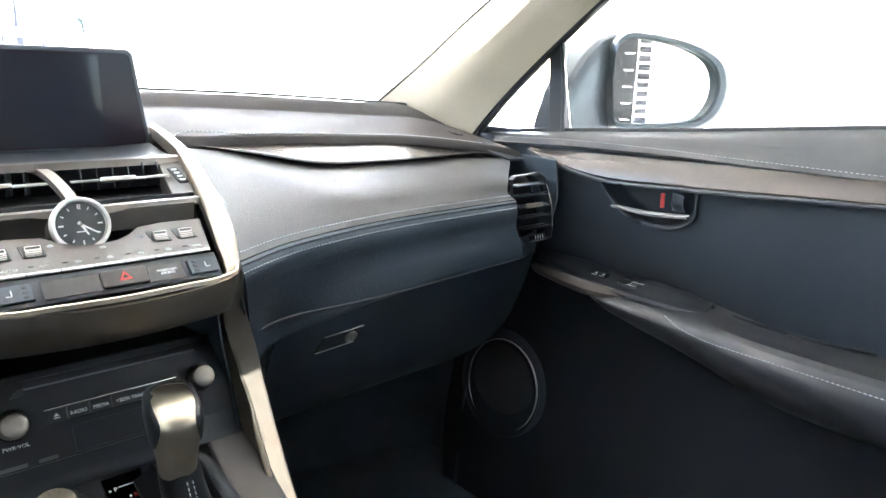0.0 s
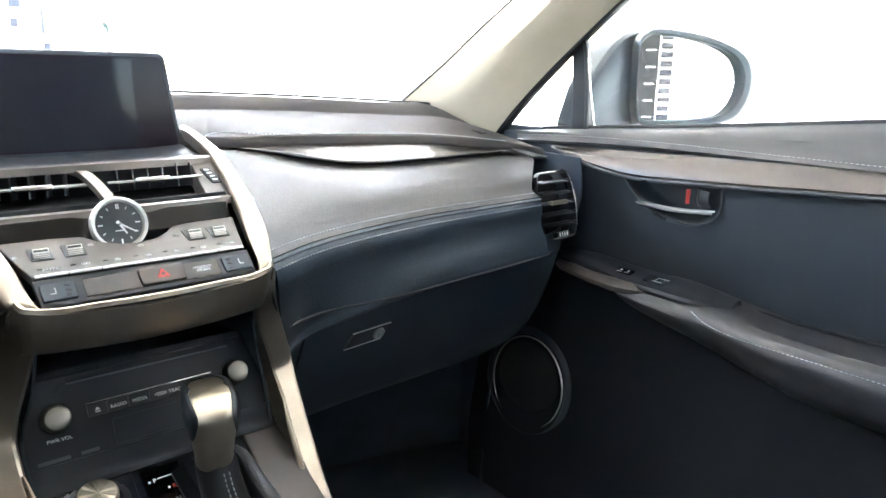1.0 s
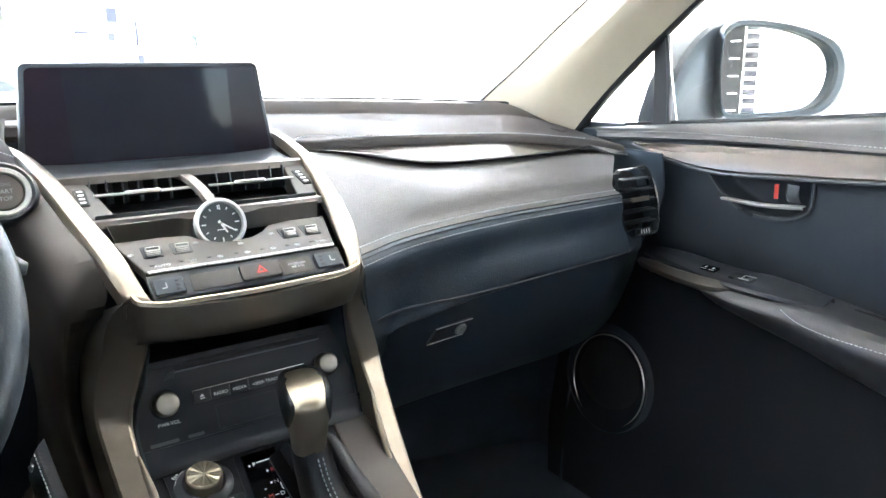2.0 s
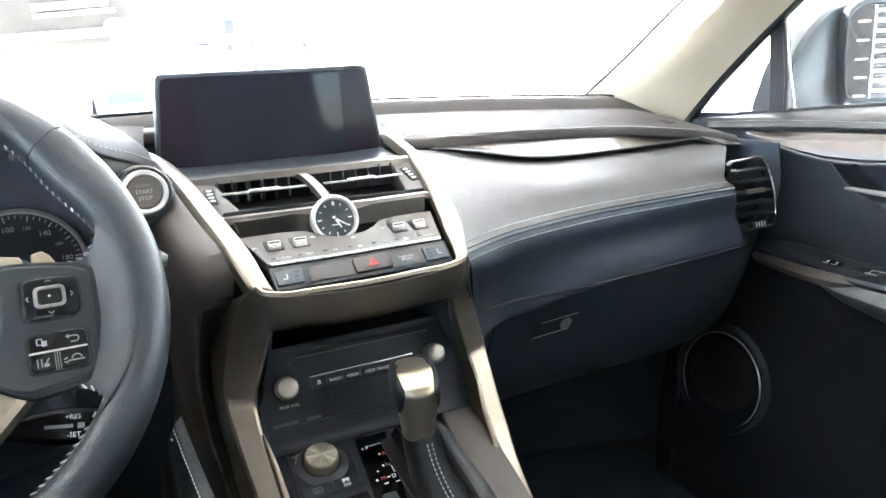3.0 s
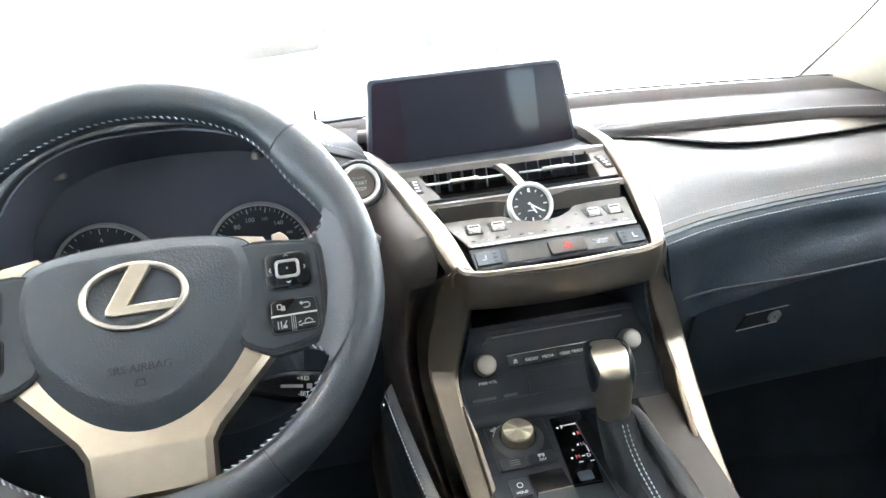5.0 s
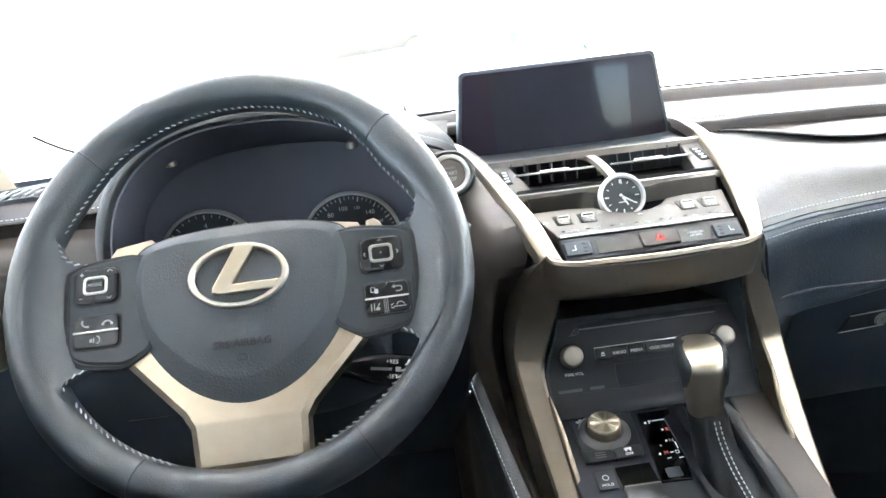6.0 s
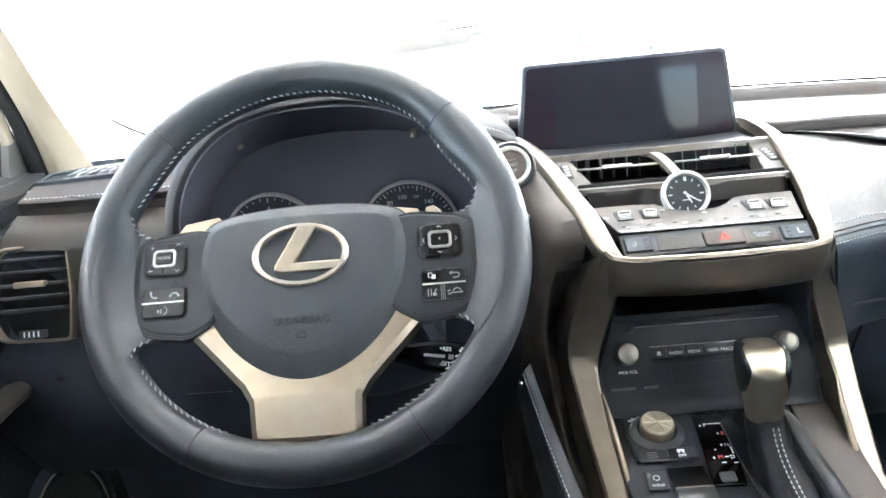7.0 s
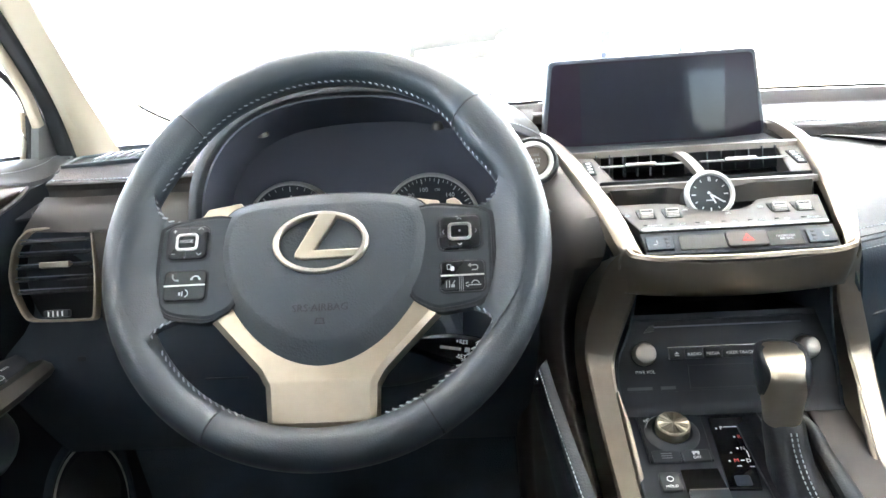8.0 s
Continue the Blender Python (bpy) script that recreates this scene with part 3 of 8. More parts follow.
        inx = (0.690, 0.674, 0.666, 0.658, 0.655, 0.648, 0.645, 0.645, 0.66)
        itop = (0.444, 0.459, 0.468, 0.468, 0.468, 0.463, 0.462, 0.461, 0.461)
        otop = (0.448, 0.464, 0.474, 0.476, 0.476, 0.464, 0.468, 0.468, 0.468)
    rows = [[(s * 0.742, y, z + 0.001) for y, z in zip(arm_y, otop)], [(s * 0.70, y, (z + z2) / 2 + 0.0045) for y, z, z2 in zip(arm_y, otop, itop)],
            [(s * (x + 0.006), y, z + 0.001) for y, x, z in zip(arm_y, inx, itop)], [(s * (x - 0.004 * k), y, z - 0.018 * k) for y, x, z, k in zip(arm_y, inx, itop, deep)],
            [(s * (x + 0.004), y, z - 0.05 * k) for y, x, z, k in zip(arm_y, inx, itop, deep)], [(s * (x + 0.05), y, z - 0.085 * k) for y, x, z, k in zip(arm_y, inx, itop, deep)]]
    part("armrest", sheet(rows, 4, 4, 0.003), ARM_VINYL, ob, "padded black armrest")
    st = [(s * 0.6575, 0.524, 0.4845), (s * 0.6505, 0.501, 0.4770), (s * 0.6470, 0.458, 0.4705), (s * 0.6450, 0.419, 0.4702), (s * 0.6440, 0.35, 0.4702), (s * 0.6425, 0.289, 0.4702), (s * 0.6425, 0.15, 0.4702), (s * 0.652, -0.2, 0.470)]
    part("arm_stitching", stitches([(x, y, z - drop) for x, y, z in st], 0.0055, 0.0038, 0.0006, up=(-s, 0, 1)), THREAD, ob, "pale grey stitching")
    # lower half
    lows = (1.0, 0.93, 0.85, 0.75, 0.5, 0.2, -0.34)
    part("lower_panel", sheet([[(s * 0.748, y, 0.47) for y in lows], [(s * 0.738, y, 0.36) for y in lows], [(s * 0.722, y, 0.25) for y in lows],
                               [(s * 0.70, y, 0.12) for y in lows], [(s * 0.70, y, 0.0) for y in lows]], 4, 4, 0.004), LOWER_VINYL, ob, "black grained lower panel")
    return ob


right_door = door(1, "door_1", "black leather front passenger door with bronze trim strip")
left_door = door(-1, "door_2", "black leather driver's door beside the steering wheel", 0.0265)
corner = [(0.9511, 0.7861), (0.9675, 0.7725), (0.9832, 0.7633), (0.987, 0.7249), (0.9338, 0.7256)]
part("corner_trim", plate([(-y, z) for y, z in corner], 0.012, plane_at((-0.762, 0, 0), (0, -1, 0), (0, 0, 1)), 0.002), CORNER_GREY, left_door, "grey corner trim behind the mirror")
left_door.location.x -= 0.085


def quarter_post(s):
    ob = thing("window_post", (s * 0.78, 0.83, 0.70), "black upright post between the fixed corner pane and door glass", "window post", "window posts")
    part("post", sweep([(s * 0.780, 0.829, 0.690), (s * 0.778, 0.829, 0.76), (s * 0.768, 0.828, 0.83), (s * 0.752, 0.822, 0.862)], rrect(0.014, 0.034, 0.004), (0, 1, 0), 5,
                       scales=[1.05, 1.0, 0.9, 0.8]), RUBBER, ob)
    part("channel", sweep([(s * 0.774, 0.812, 0.692), (s * 0.772, 0.812, 0.76), (s * 0.762, 0.812, 0.83), (s * 0.748, 0.806, 0.866)], rrect(0.010, 0.006, 0.002), (0, 1, 0), 5), PLASTIC_SMOOTH, ob)
    pane = part("pane", sheet([[(s * 0.785, 0.835, 0.69), (s * 0.785, 1.0, 0.685)], [(s * 0.768, 0.835, 0.85), (s * 0.775, 0.90, 0.80)]], 4, 4, 0.003), GLASS, ob, "clear corner pane")
    pane.visible_shadow = False
    return ob


quarter_post(1)
lp = quarter_post(-1)
lp.location.x -= 0.075

# ---------------------------------------------------------------- dashboard
dash = thing("dashboard", (0, 1.1, 0.55), "black soft-touch dashboard with pale stitched seams", "dashboard")


def far_y(x):
    return 1.222 - 0.12 * (x / 0.64) ** 2


def far_z(x):
    return 0.755 - 0.02 * (x / 0.62) ** 2 if x > 0 else 0.757 - 0.026 * (x / 0.66) ** 2


xs = (-0.735, -0.60, -0.45, -0.25, -0.08, 0.08, 0.17, 0.276, 0.41, 0.571, 0.665)
fy = (0.815, 0.83, 0.95, 0.97, 0.99, 0.99, 0.93, 0.93, 0.93, 0.925, 0.885)
fz = (0.708, 0.706, 0.735, 0.74, 0.735, 0.722, 0.7045, 0.7025, 0.698, 0.689, 0.678)
far = [(x, far_y(x), far_z(x)) for x in xs]
far[-1] = (0.662, 1.094, 0.7325)
xs, fy, fz = (*xs, 0.690, 0.712), (*fy, 0.868, 0.850), (*fz, 0.6735, 0.6680)
far += [(0.690, 1.066, 0.7160), (0.712, 1.040, 0.6930)]
foot = [(x, y - 0.046, z - 0.0215) for x, y, z in far[:-2]] + [(0.690, 1.030, 0.7030), (0.712, 1.010, 0.6880)]
near = [(x, y + 0.02, z + 0.004) for x, y, z in zip(xs, fy, fz)]
flat = [[tuple(Vector(p).lerp(Vector(q), f) + Vector((0, 0, 0.0035 * math.sin(math.pi * f)))) for p, q in zip(foot, near)] for f in (0.06, 0.3, 0.6)]
front = list(zip(xs, fy, fz))
lipd = [(x, y - 0.004, z - 0.010) for x, y, z in zip(xs, fy, fz)]
tuck = [(x, y + 0.02, z - 0.018) for x, y, z in zip(xs, fy, fz)]
part("top_pad", sheet([[(x, y + 0.01, z - 0.05) for x, y, z in far], far, [(x, y - 0.014, z - 0.0035) for x, y, z in far], [(x, y + 0.010, z + 0.0065) for x, y, z in foot], foot, *flat, near, front, lipd, tuck], 4, 4, 0.003), VINYL_TOP, dash, "black soft-touch top pad")
part("top_stitching", stitches([(0.163, 0.905, 0.6955), (0.170, 0.932, 0.7065)] + [(x, y + 0.004, z + 0.0035) for x, y, z in front[7:11]], 0.0056, 0.0038, 0.0006), THREAD, dash, "pale grey stitching")
part("screen_nook", sheet([[(-0.205, 1.00, 0.752), (-0.175, 1.00, 0.750), (-0.150, 1.00, 0.748)], [(-0.20, 0.955, 0.742), (-0.177, 0.952, 0.737), (-0.155, 0.952, 0.731)], [(-0.185, 0.90, 0.722), (-0.171, 0.895, 0.716), (-0.157, 0.89, 0.706)]], 5, 4, 0.003), VINYL_TOP, dash, "black soft pad beside the screen")
part("screen_seal", sweep([(x, y + 0.006, z + 0.0030) for x, y, z in far[:-2]], circle(0.0021), n=5), RUBBER, dash, "black windscreen edge seal")

for s, o in ((1, 0.0), (-1, 0.085)):
    part("end_fill", sheet([[(s * (0.655 + o), 1.16, 0.715), (s * (0.655 + o), 1.0, 0.70), (s * (0.66 + o), 0.90, 0.676), (s * (0.675 + o), 0.84, 0.660)], [(s * (0.71 + o), 1.16, 0.695), (s * (0.715 + o), 1.0, 0.688), (s * (0.705 + o), 0.90, 0.674), (s * (0.70 + o), 0.84, 0.658)],
                           [(s * (0.79 + o), 1.16, 0.675), (s * (0.79 + o), 1.0, 0.672), (s * (0.755 + o), 0.90, 0.668), (s * (0.74 + o), 0.84, 0.655)]], 4, 4, 0.003), VINYL, dash)
    part("end_cheek", sheet([[(s * (0.70 + 0.8 * o), 0.76 + 0.5 * o, 0.665), (s * (0.715 + o), 0.85, 0.665), (s * (0.72 + o), 1.0, 0.67), (s * (0.72 + o), 1.2, 0.69)], [(s * (0.715 + 0.8 * o), 0.765 + 0.4 * o, 0.60), (s * (0.72 + o), 0.85, 0.60), (s * (0.72 + o), 1.0, 0.60), (s * (0.72 + o), 1.2, 0.60)],
                            [(s * (0.70 + o), 0.80, 0.50), (s * (0.71 + o), 0.85, 0.48), (s * (0.72 + o), 1.0, 0.40), (s * (0.72 + o), 1.2, 0.36)]], 4, 4, 0.003), PLASTIC, dash)
    part("door_gap", sheet([[(s * (0.71 + o), 0.93, 0.66), (s * (0.80 + o), 0.97, 0.66)], [(s * (0.71 + o), 0.95, 0.35), (s * (0.80 + o), 0.98, 0.35)], [(s * (0.69 + o), 0.96, 0.0), (s * (0.80 + o), 0.98, 0.0)]], 3, 3, 0.004), PLASTIC, dash)

# bronze blade set in the passenger's side
bx = (0.200, 0.25, 0.341, 0.475, 0.60, 0.665)
btop = (0.6935, 0.6915, 0.6885, 0.6835, 0.6755, 0.6685)
blow = (0.692, 0.6835, 0.667, 0.663, 0.6645, 0.6660)
by0 = (0.915, 0.917, 0.92, 0.92, 0.915, 0.892)
by1 = (0.905, 0.888, 0.880, 0.880, 0.880, 0.880)
rows = [[(x, y + 0.004, z) for x, y, z in zip(bx, by0, btop)], [(x, y * 0.5 + y1 * 0.5 + 0.003, z * 0.6 + z1 * 0.4) for x, y, y1, z, z1 in zip(bx, by0, by1, btop, blow)],
        [(x, y, z + 0.004) for x, y, z in zip(bx, by1, blow)]]
part("trim_blade", sheet(rows, 6, 4, 0.002), BROWN, dash, "glossy bronze metal trim blade")
part("blade_edge", sweep([(x, y - 0.002, z + 0.002) for x, y, z in zip(bx, by1, blow)], circle(0.0032), n=6, scales=[0.2, 1, 1, 0.8, 0.7, 0.3]), GLOSS, dash, "gloss black lower edge")
# recess lining painted near-black for the shade behind the blade
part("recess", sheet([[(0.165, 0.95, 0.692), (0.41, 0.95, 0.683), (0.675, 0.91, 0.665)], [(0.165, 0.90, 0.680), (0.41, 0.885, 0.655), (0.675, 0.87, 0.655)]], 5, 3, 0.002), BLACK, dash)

# upper passenger pad, a broad shelf that ends in the double seam
sx = (0.117, 0.182, 0.267, 0.36, 0.458, 0.585)
sy = (0.648, 0.684, 0.711, 0.7275, 0.7335, 0.738)
edge = [(x, y, 0.6165) for x, y in zip(sx, sy)]
rows = [[(0.165, 0.912, 0.695), (0.22, 0.895, 0.688), (0.335, 0.888, 0.664), (0.47, 0.888, 0.659), (0.60, 0.888, 0.660), (0.69, 0.86, 0.660)],
        [(0.165, 0.885, 0.692), (0.225, 0.868, 0.680), (0.33, 0.865, 0.662), (0.465, 0.866, 0.657), (0.59, 0.868, 0.658), (0.675, 0.838, 0.657)],
        [(0.150, 0.82, 0.673), (0.215, 0.815, 0.668), (0.31, 0.815, 0.654), (0.42, 0.82, 0.650), (0.53, 0.82, 0.649), (0.635, 0.80, 0.648)],
        [(0.132, 0.725, 0.643), (0.197, 0.745, 0.645), (0.285, 0.76, 0.641), (0.38, 0.77, 0.638), (0.485, 0.775, 0.636), (0.60, 0.768, 0.637)],
        [(x, y + 0.014, z + 0.0065) for x, y, z in edge], edge]
part("upper_pad", sheet(rows, 6, 5, 0.003), SHELF_LEATHER, dash, "black leather passenger shelf pad")
rows = [[(x, y - 0.0005, 0.6155) for x, y in zip(sx, sy)], [(x, y - 0.004, 0.6125) for x, y in zip(sx, sy)], [(x, y - 0.001, 0.6105) for x, y in zip(sx, sy)]]
part("seam_welt", sheet(rows, 6, 3, 0.002), LEATHER, dash, "rolled seam between the pads")
part("seam_stitching_upper", stitches([(x, y + 0.008, 0.6215) for x, y in zip(sx, sy)], 0.0056, 0.0038, 0.0006), THREAD, dash, "pale grey stitching")
part("seam_stitching_lower", stitches([(x, y - 0.0058, 0.6055) for x, y in zip(sx, sy)], 0.0056, 0.0038, 0.0006, up=(0, -1, 0.3)), THREAD, dash, "pale grey stitching")
low = [(0.130, 0.668, 0.500), (0.183, 0.705, 0.5085), (0.241, 0.71, 0.515), (0.303, 0.715, 0.5215), (0.38, 0.72, 0.5255), (0.60, 0.735, 0.530)]
rows = [[(x, y + 0.002, 0.611) for x, y in zip(sx, sy)], [(x, y - 0.002, 0.604) for x, y in zip(sx, sy)],
        [(0.124, 0.655, 0.57), (0.18, 0.688, 0.57), (0.26, 0.714, 0.573), (0.35, 0.727, 0.575), (0.45, 0.734, 0.577), (0.59, 0.741, 0.577)],
        [(x, y, z + 0.01) for x, y, z in low], low, [(x, y + 0.02, z - 0.002) for x, y, z in low]]
part("lower_pad", sheet(rows, 6, 4, 0.003), LEATHER, dash, "black leather knee pad")
PAD_END = [[(0.594, 0.7405, z), (0.625, 0.747, z), (0.665, 0.765, z), (0.695, 0.790, z), (0.722, 0.840, z)] for z in (0.556, 0.546, 0.536, 0.518)]
part("pad_end", sheet(PAD_END, 5, 4, 0.003), LEATHER, dash, "black leather turning round below the vent")
glove_rows = [[(0.185, 0.716, 0.506), (0.31, 0.722, 0.5195), (0.45, 0.73, 0.525), (0.62, 0.748, 0.527), (0.69, 0.79, 0.527), (0.722, 0.85, 0.527)], [(0.185, 0.745, 0.45), (0.31, 0.751, 0.455), (0.45, 0.758, 0.46), (0.62, 0.773, 0.46), (0.69, 0.81, 0.46), (0.722, 0.87, 0.46)],
              [(0.19, 0.80, 0.36), (0.31, 0.81, 0.36), (0.45, 0.815, 0.36), (0.60, 0.825, 0.36), (0.68, 0.86, 0.36), (0.715, 0.91, 0.36)], [(0.20, 0.90, 0.31), (0.31, 0.91, 0.31), (0.45, 0.915, 0.31), (0.58, 0.925, 0.31), (0.67, 0.94, 0.31), (0.71, 0.97, 0.31)]]
part("glovebox_door", sheet(glove_rows, 5, 4, 0.004), LEATHER, dash, "black glovebox lid")
# Slim roll added to give the seam its lit line.
part("glovebox_seam_roll", sweep([(0.147, 0.6770, 0.5320), (0.165, 0.6865, 0.5315), (0.203, 0.7035, 0.529), (0.272, 0.7075, 0.5265), (0.356, 0.7145, 0.5245), (0.440, 0.7175, 0.5265), (0.53, 0.7225, 0.528), (0.60, 0.728, 0.529)], circle(0.0017, 8), (0, 0, 1), 6), PLASTIC_SMOOTH, dash, "thin roll added along the glovebox seam to catch light")
part("under_panel", sheet([[(0.13, 0.70, 0.50), (0.19, 0.73, 0.503)], [(0.13, 0.72, 0.36), (0.19, 0.79, 0.36)], [(0.13, 0.80, 0.1), (0.19, 0.90, 0.1)]], 3, 4, 0.004), PLASTIC, dash)

# ---------------------------------------------------------------- centre stack
stack = thing("centre_stack", (0, 0.68, 0.30), "tall centre stack framed in satin metal arms and legs", "centre console")


ARM = [(0.156, 0.965, 0.716), (0.143, 0.885, 0.7105), (0.1325, 0.805, 0.6985), (0.1175, 0.715, 0.6715), (0.103, 0.645, 0.6425), (0.0942, 0.6105, 0.6200)]
HALF = (0.0055, 0.0070, 0.0085, 0.0093, 0.0098)
for s in (1, -1):
    a_in = [(x - w, y, z + 0.0015) for (x, y, z), w in zip(ARM, HALF)] + [(0.0862, 0.6110, 0.6215), (0.0842, 0.6068, 0.6175), (0.0842, 0.6062, 0.6130)]
    a_out = [(x + w, y, z + 0.0005) for (x, y, z), w in zip(ARM, HALF)] + [(0.1050, 0.6215, 0.6240), (0.1040, 0.6172, 0.6208), (0.1046, 0.6176, 0.6165)]
    crown = []
    for f, up in ((0.0, -0.0020), (0.10, 0.0010), (0.30, 0.0028), (0.62, 0.0032), (0.88, 0.0016), (1.0, -0.0020)):
        crown.append([Vector(p).lerp(Vector(q), f) + Vector((0, -0.3 * up if i > 5 else 0, up)) for i, (p, q) in enumerate(zip(a_in, a_out))])
    rows = [[p + Vector((0.001, 0.004, -0.010)) for p in crown[0]]] + crown + [[p + Vector((0.0010, 0.006, -0.012)) for p in crown[-1]]]
    part("frame_arm", sheet([[(s * p.x, p.y, p.z) for p in r] for r in rows], 6, 2, 0.002), FRAME_METAL, stack, "satin bronze metal arm")
part("frame_base", sweep([(-0.0985, 0.6155, 0.6235), (-0.0950, 0.6085, 0.6195), (-0.0880, 0.6062, 0.6178), (-0.045, 0.6035, 0.6155), (0.045, 0.6035, 0.6155), (0.0880, 0.6062, 0.6178), (0.0950, 0.6085, 0.6195), (0.0985, 0.6155, 0.6235)],
                         [(-0.0022, -0.002), (-0.0022, 0.0010), (-0.0006, 0.0020), (0.0014, 0.0014), (0.0020, -0.002)], (0, 0, 1), 5), SATIN, stack, "bright satin metal lower rail")

# bridge below the frame, undercut, and the legs
bridge = [[(-0.096, 0.6115, 0.6185), (-0.090, 0.6075, 0.617), (-0.05, 0.603, 0.6125), (0.05, 0.603, 0.6125), (0.090, 0.6075, 0.617), (0.096, 0.6115, 0.6185)],
          [(-0.096, 0.617, 0.604), (-0.090, 0.611, 0.603), (-0.05, 0.606, 0.600), (0.05, 0.606, 0.600), (0.090, 0.611, 0.603), (0.096, 0.617, 0.604)],
          [(-0.096, 0.630, 0.582), (-0.089, 0.625, 0.582), (-0.05, 0.618, 0.5805), (0.05, 0.618, 0.5805), (0.089, 0.625, 0.582), (0.096, 0.630, 0.582)],
          [(-0.118, 0.660, 0.578), (-0.090, 0.645, 0.578), (-0.05, 0.640, 0.577), (0.05, 0.640, 0.577), (0.090, 0.645, 0.578), (0.118, 0.660, 0.578)]]
part("bridge", sheet(bridge, 5, 4, 0.003), FRAME_METAL, stack, "satin bronze metal bridge")
for s in (1, -1):
    inner = [(0.0850, 0.6055, 0.6150), (0.0882, 0.6105, 0.603), (0.0885, 0.624, 0.582), (0.0915, 0.6305, 0.567), (0.098, 0.636, 0.545), (0.1062, 0.639, 0.517), (0.1083, 0.6385, 0.5055), (0.1085, 0.630, 0.495), (0.105, 0.595, 0.455), (0.100, 0.550, 0.413), (0.096, 0.45, 0.335)]
    outer = [(0.1042, 0.6178, 0.6195), (0.1125, 0.632, 0.606), (0.118, 0.645, 0.588), (0.1215, 0.650, 0.570), (0.128, 0.655, 0.548), (0.1335, 0.652, 0.519), (0.1338, 0.6475, 0.507), (0.1325, 0.637, 0.493), (0.127, 0.600, 0.452), (0.1200, 0.553, 0.409), (0.117, 0.452, 0.331)]
    back_i = [(x - 0.004, y + k, z - e) for (x, y, z), k, e in zip(inner, (0.028, 0.028, 0.028, 0.028, 0.026, 0.022, 0.020, 0.018, 0.012, 0.012, 0.012), (0.014, 0.008, 0, 0, 0, 0.006, 0.010, 0.014, 0.02, 0.02, 0.02))]
    back_o = [(x + 0.006, y + k, z - e) for (x, y, z), k, e in zip(outer, (0.05, 0.05, 0.05, 0.05, 0.045, 0.035, 0.030, 0.025, 0.02, 0.02, 0.02), (0.018, 0.010, 0, 0, 0, 0.01, 0.015, 0.02, 0.03, 0.03, 0.03))]
    rim_i = [tuple(Vector(a) + (Vector(b) - Vector(a)).normalized() * 0.0026 + Vector((0, -0.0016, 0.0012))) for a, b in zip(inner, outer)]
    rim_o = [tuple(Vector(b) + (Vector(a) - Vector(b)).normalized() * 0.0026 + Vector((0, -0.0010, 0.0012))) for a, b in zip(inner, outer)]
    part("leg", sheet([[(s * x, y, z) for x, y, z in r] for r in (back_i, inner, rim_i, rim_o, outer, back_o)], 6, 1, 0.002), FRAME_METAL, stack, "satin bronze metal leg")
    # lip that rises along the inner edge of the lower leg
    lip_path = [Vector(p) + Vector((-0.0012, -0.001, 0.001)) for p in inner[7:]]
    lip_path = [lip_path[0].lerp(lip_path[1], 0.25)] + lip_path[1:]
    lip_path[0].x += 0.002
    part("leg_lip", sweep([(s * p.x, p.y, p.z) for p in lip_path], rrect(0.0050, 0.0075, 0.002, 3), (0, 0.6, 1), 8, scales=[0.35, 1.0, 1.05, 1.05, 1.05]), FRAME_METAL, stack, "raised lip on the leg")

# dark flanks outside the arms and legs
for s in (1, -1):
    a = [(s * (x + 0.008), y + 0.003, z - 0.006) for x, y, z in ARM[:5]] + [(s * 0.114, 0.650, 0.610), (s * 0.126, 0.690, 0.575), (s * 0.140, 0.706, 0.515), (s * 0.138, 0.690, 0.470), (s * 0.124, 0.612, 0.385)]
    if s > 0:
        b = [(0.168, 0.965, 0.700), (0.160, 0.885, 0.69), (0.155, 0.80, 0.67), (0.143, 0.725, 0.64), (0.130, 0.700, 0.615), (0.124, 0.690, 0.60), (0.134, 0.700, 0.56), (0.141, 0.705, 0.51), (0.139, 0.680, 0.46), (0.126, 0.58, 0.38)]
        c_ = [(0.172, 0.965, 0.56), (0.168, 0.885, 0.54), (0.165, 0.80, 0.51), (0.160, 0.75, 0.50), (0.152, 0.72, 0.49), (0.145, 0.70, 0.48), (0.145, 0.70, 0.46), (0.145, 0.70, 0.44), (0.142, 0.68, 0.40), (0.130, 0.60, 0.33)]
    else:
        b = [(-0.176, 0.965, 0.705), (-0.176, 0.885, 0.692), (-0.174, 0.81, 0.672), (-0.170, 0.752, 0.645), (-0.162, 0.715, 0.612), (-0.156, 0.70, 0.59), (-0.154, 0.69, 0.56), (-0.154, 0.685, 0.51), (-0.150, 0.66, 0.46), (-0.136, 0.58, 0.38)]
        c_ = [(-0.190, 0.965, 0.60), (-0.190, 0.91, 0.60), (-0.190, 0.86, 0.59), (-0.188, 0.82, 0.57), (-0.184, 0.79, 0.55), (-0.178, 0.77, 0.53), (-0.172, 0.76, 0.51), (-0.168, 0.74, 0.47), (-0.160, 0.70, 0.42), (-0.146, 0.60, 0.33)]
    d_ = [(x, y + 0.02, 0.0) for x, y, z in c_]
    mid_ = [tuple((Vector(p) + Vector(q)) / 2 + (Vector((0, 0, -0.006)) if s > 0 else Vector((-0.004, -0.012, 0.004)))) for p, q in zip(a, b)]
    part("flank", sheet([a, mid_, b, c_, d_], 4, 5, 0.003), PLASTIC if s > 0 else PANEL, stack, "dark side panel")
part("spine", rbox(0.26, 0.10, 0.62, 0.01, pose(0, 0.98, 0.33)), PLASTIC, stack)

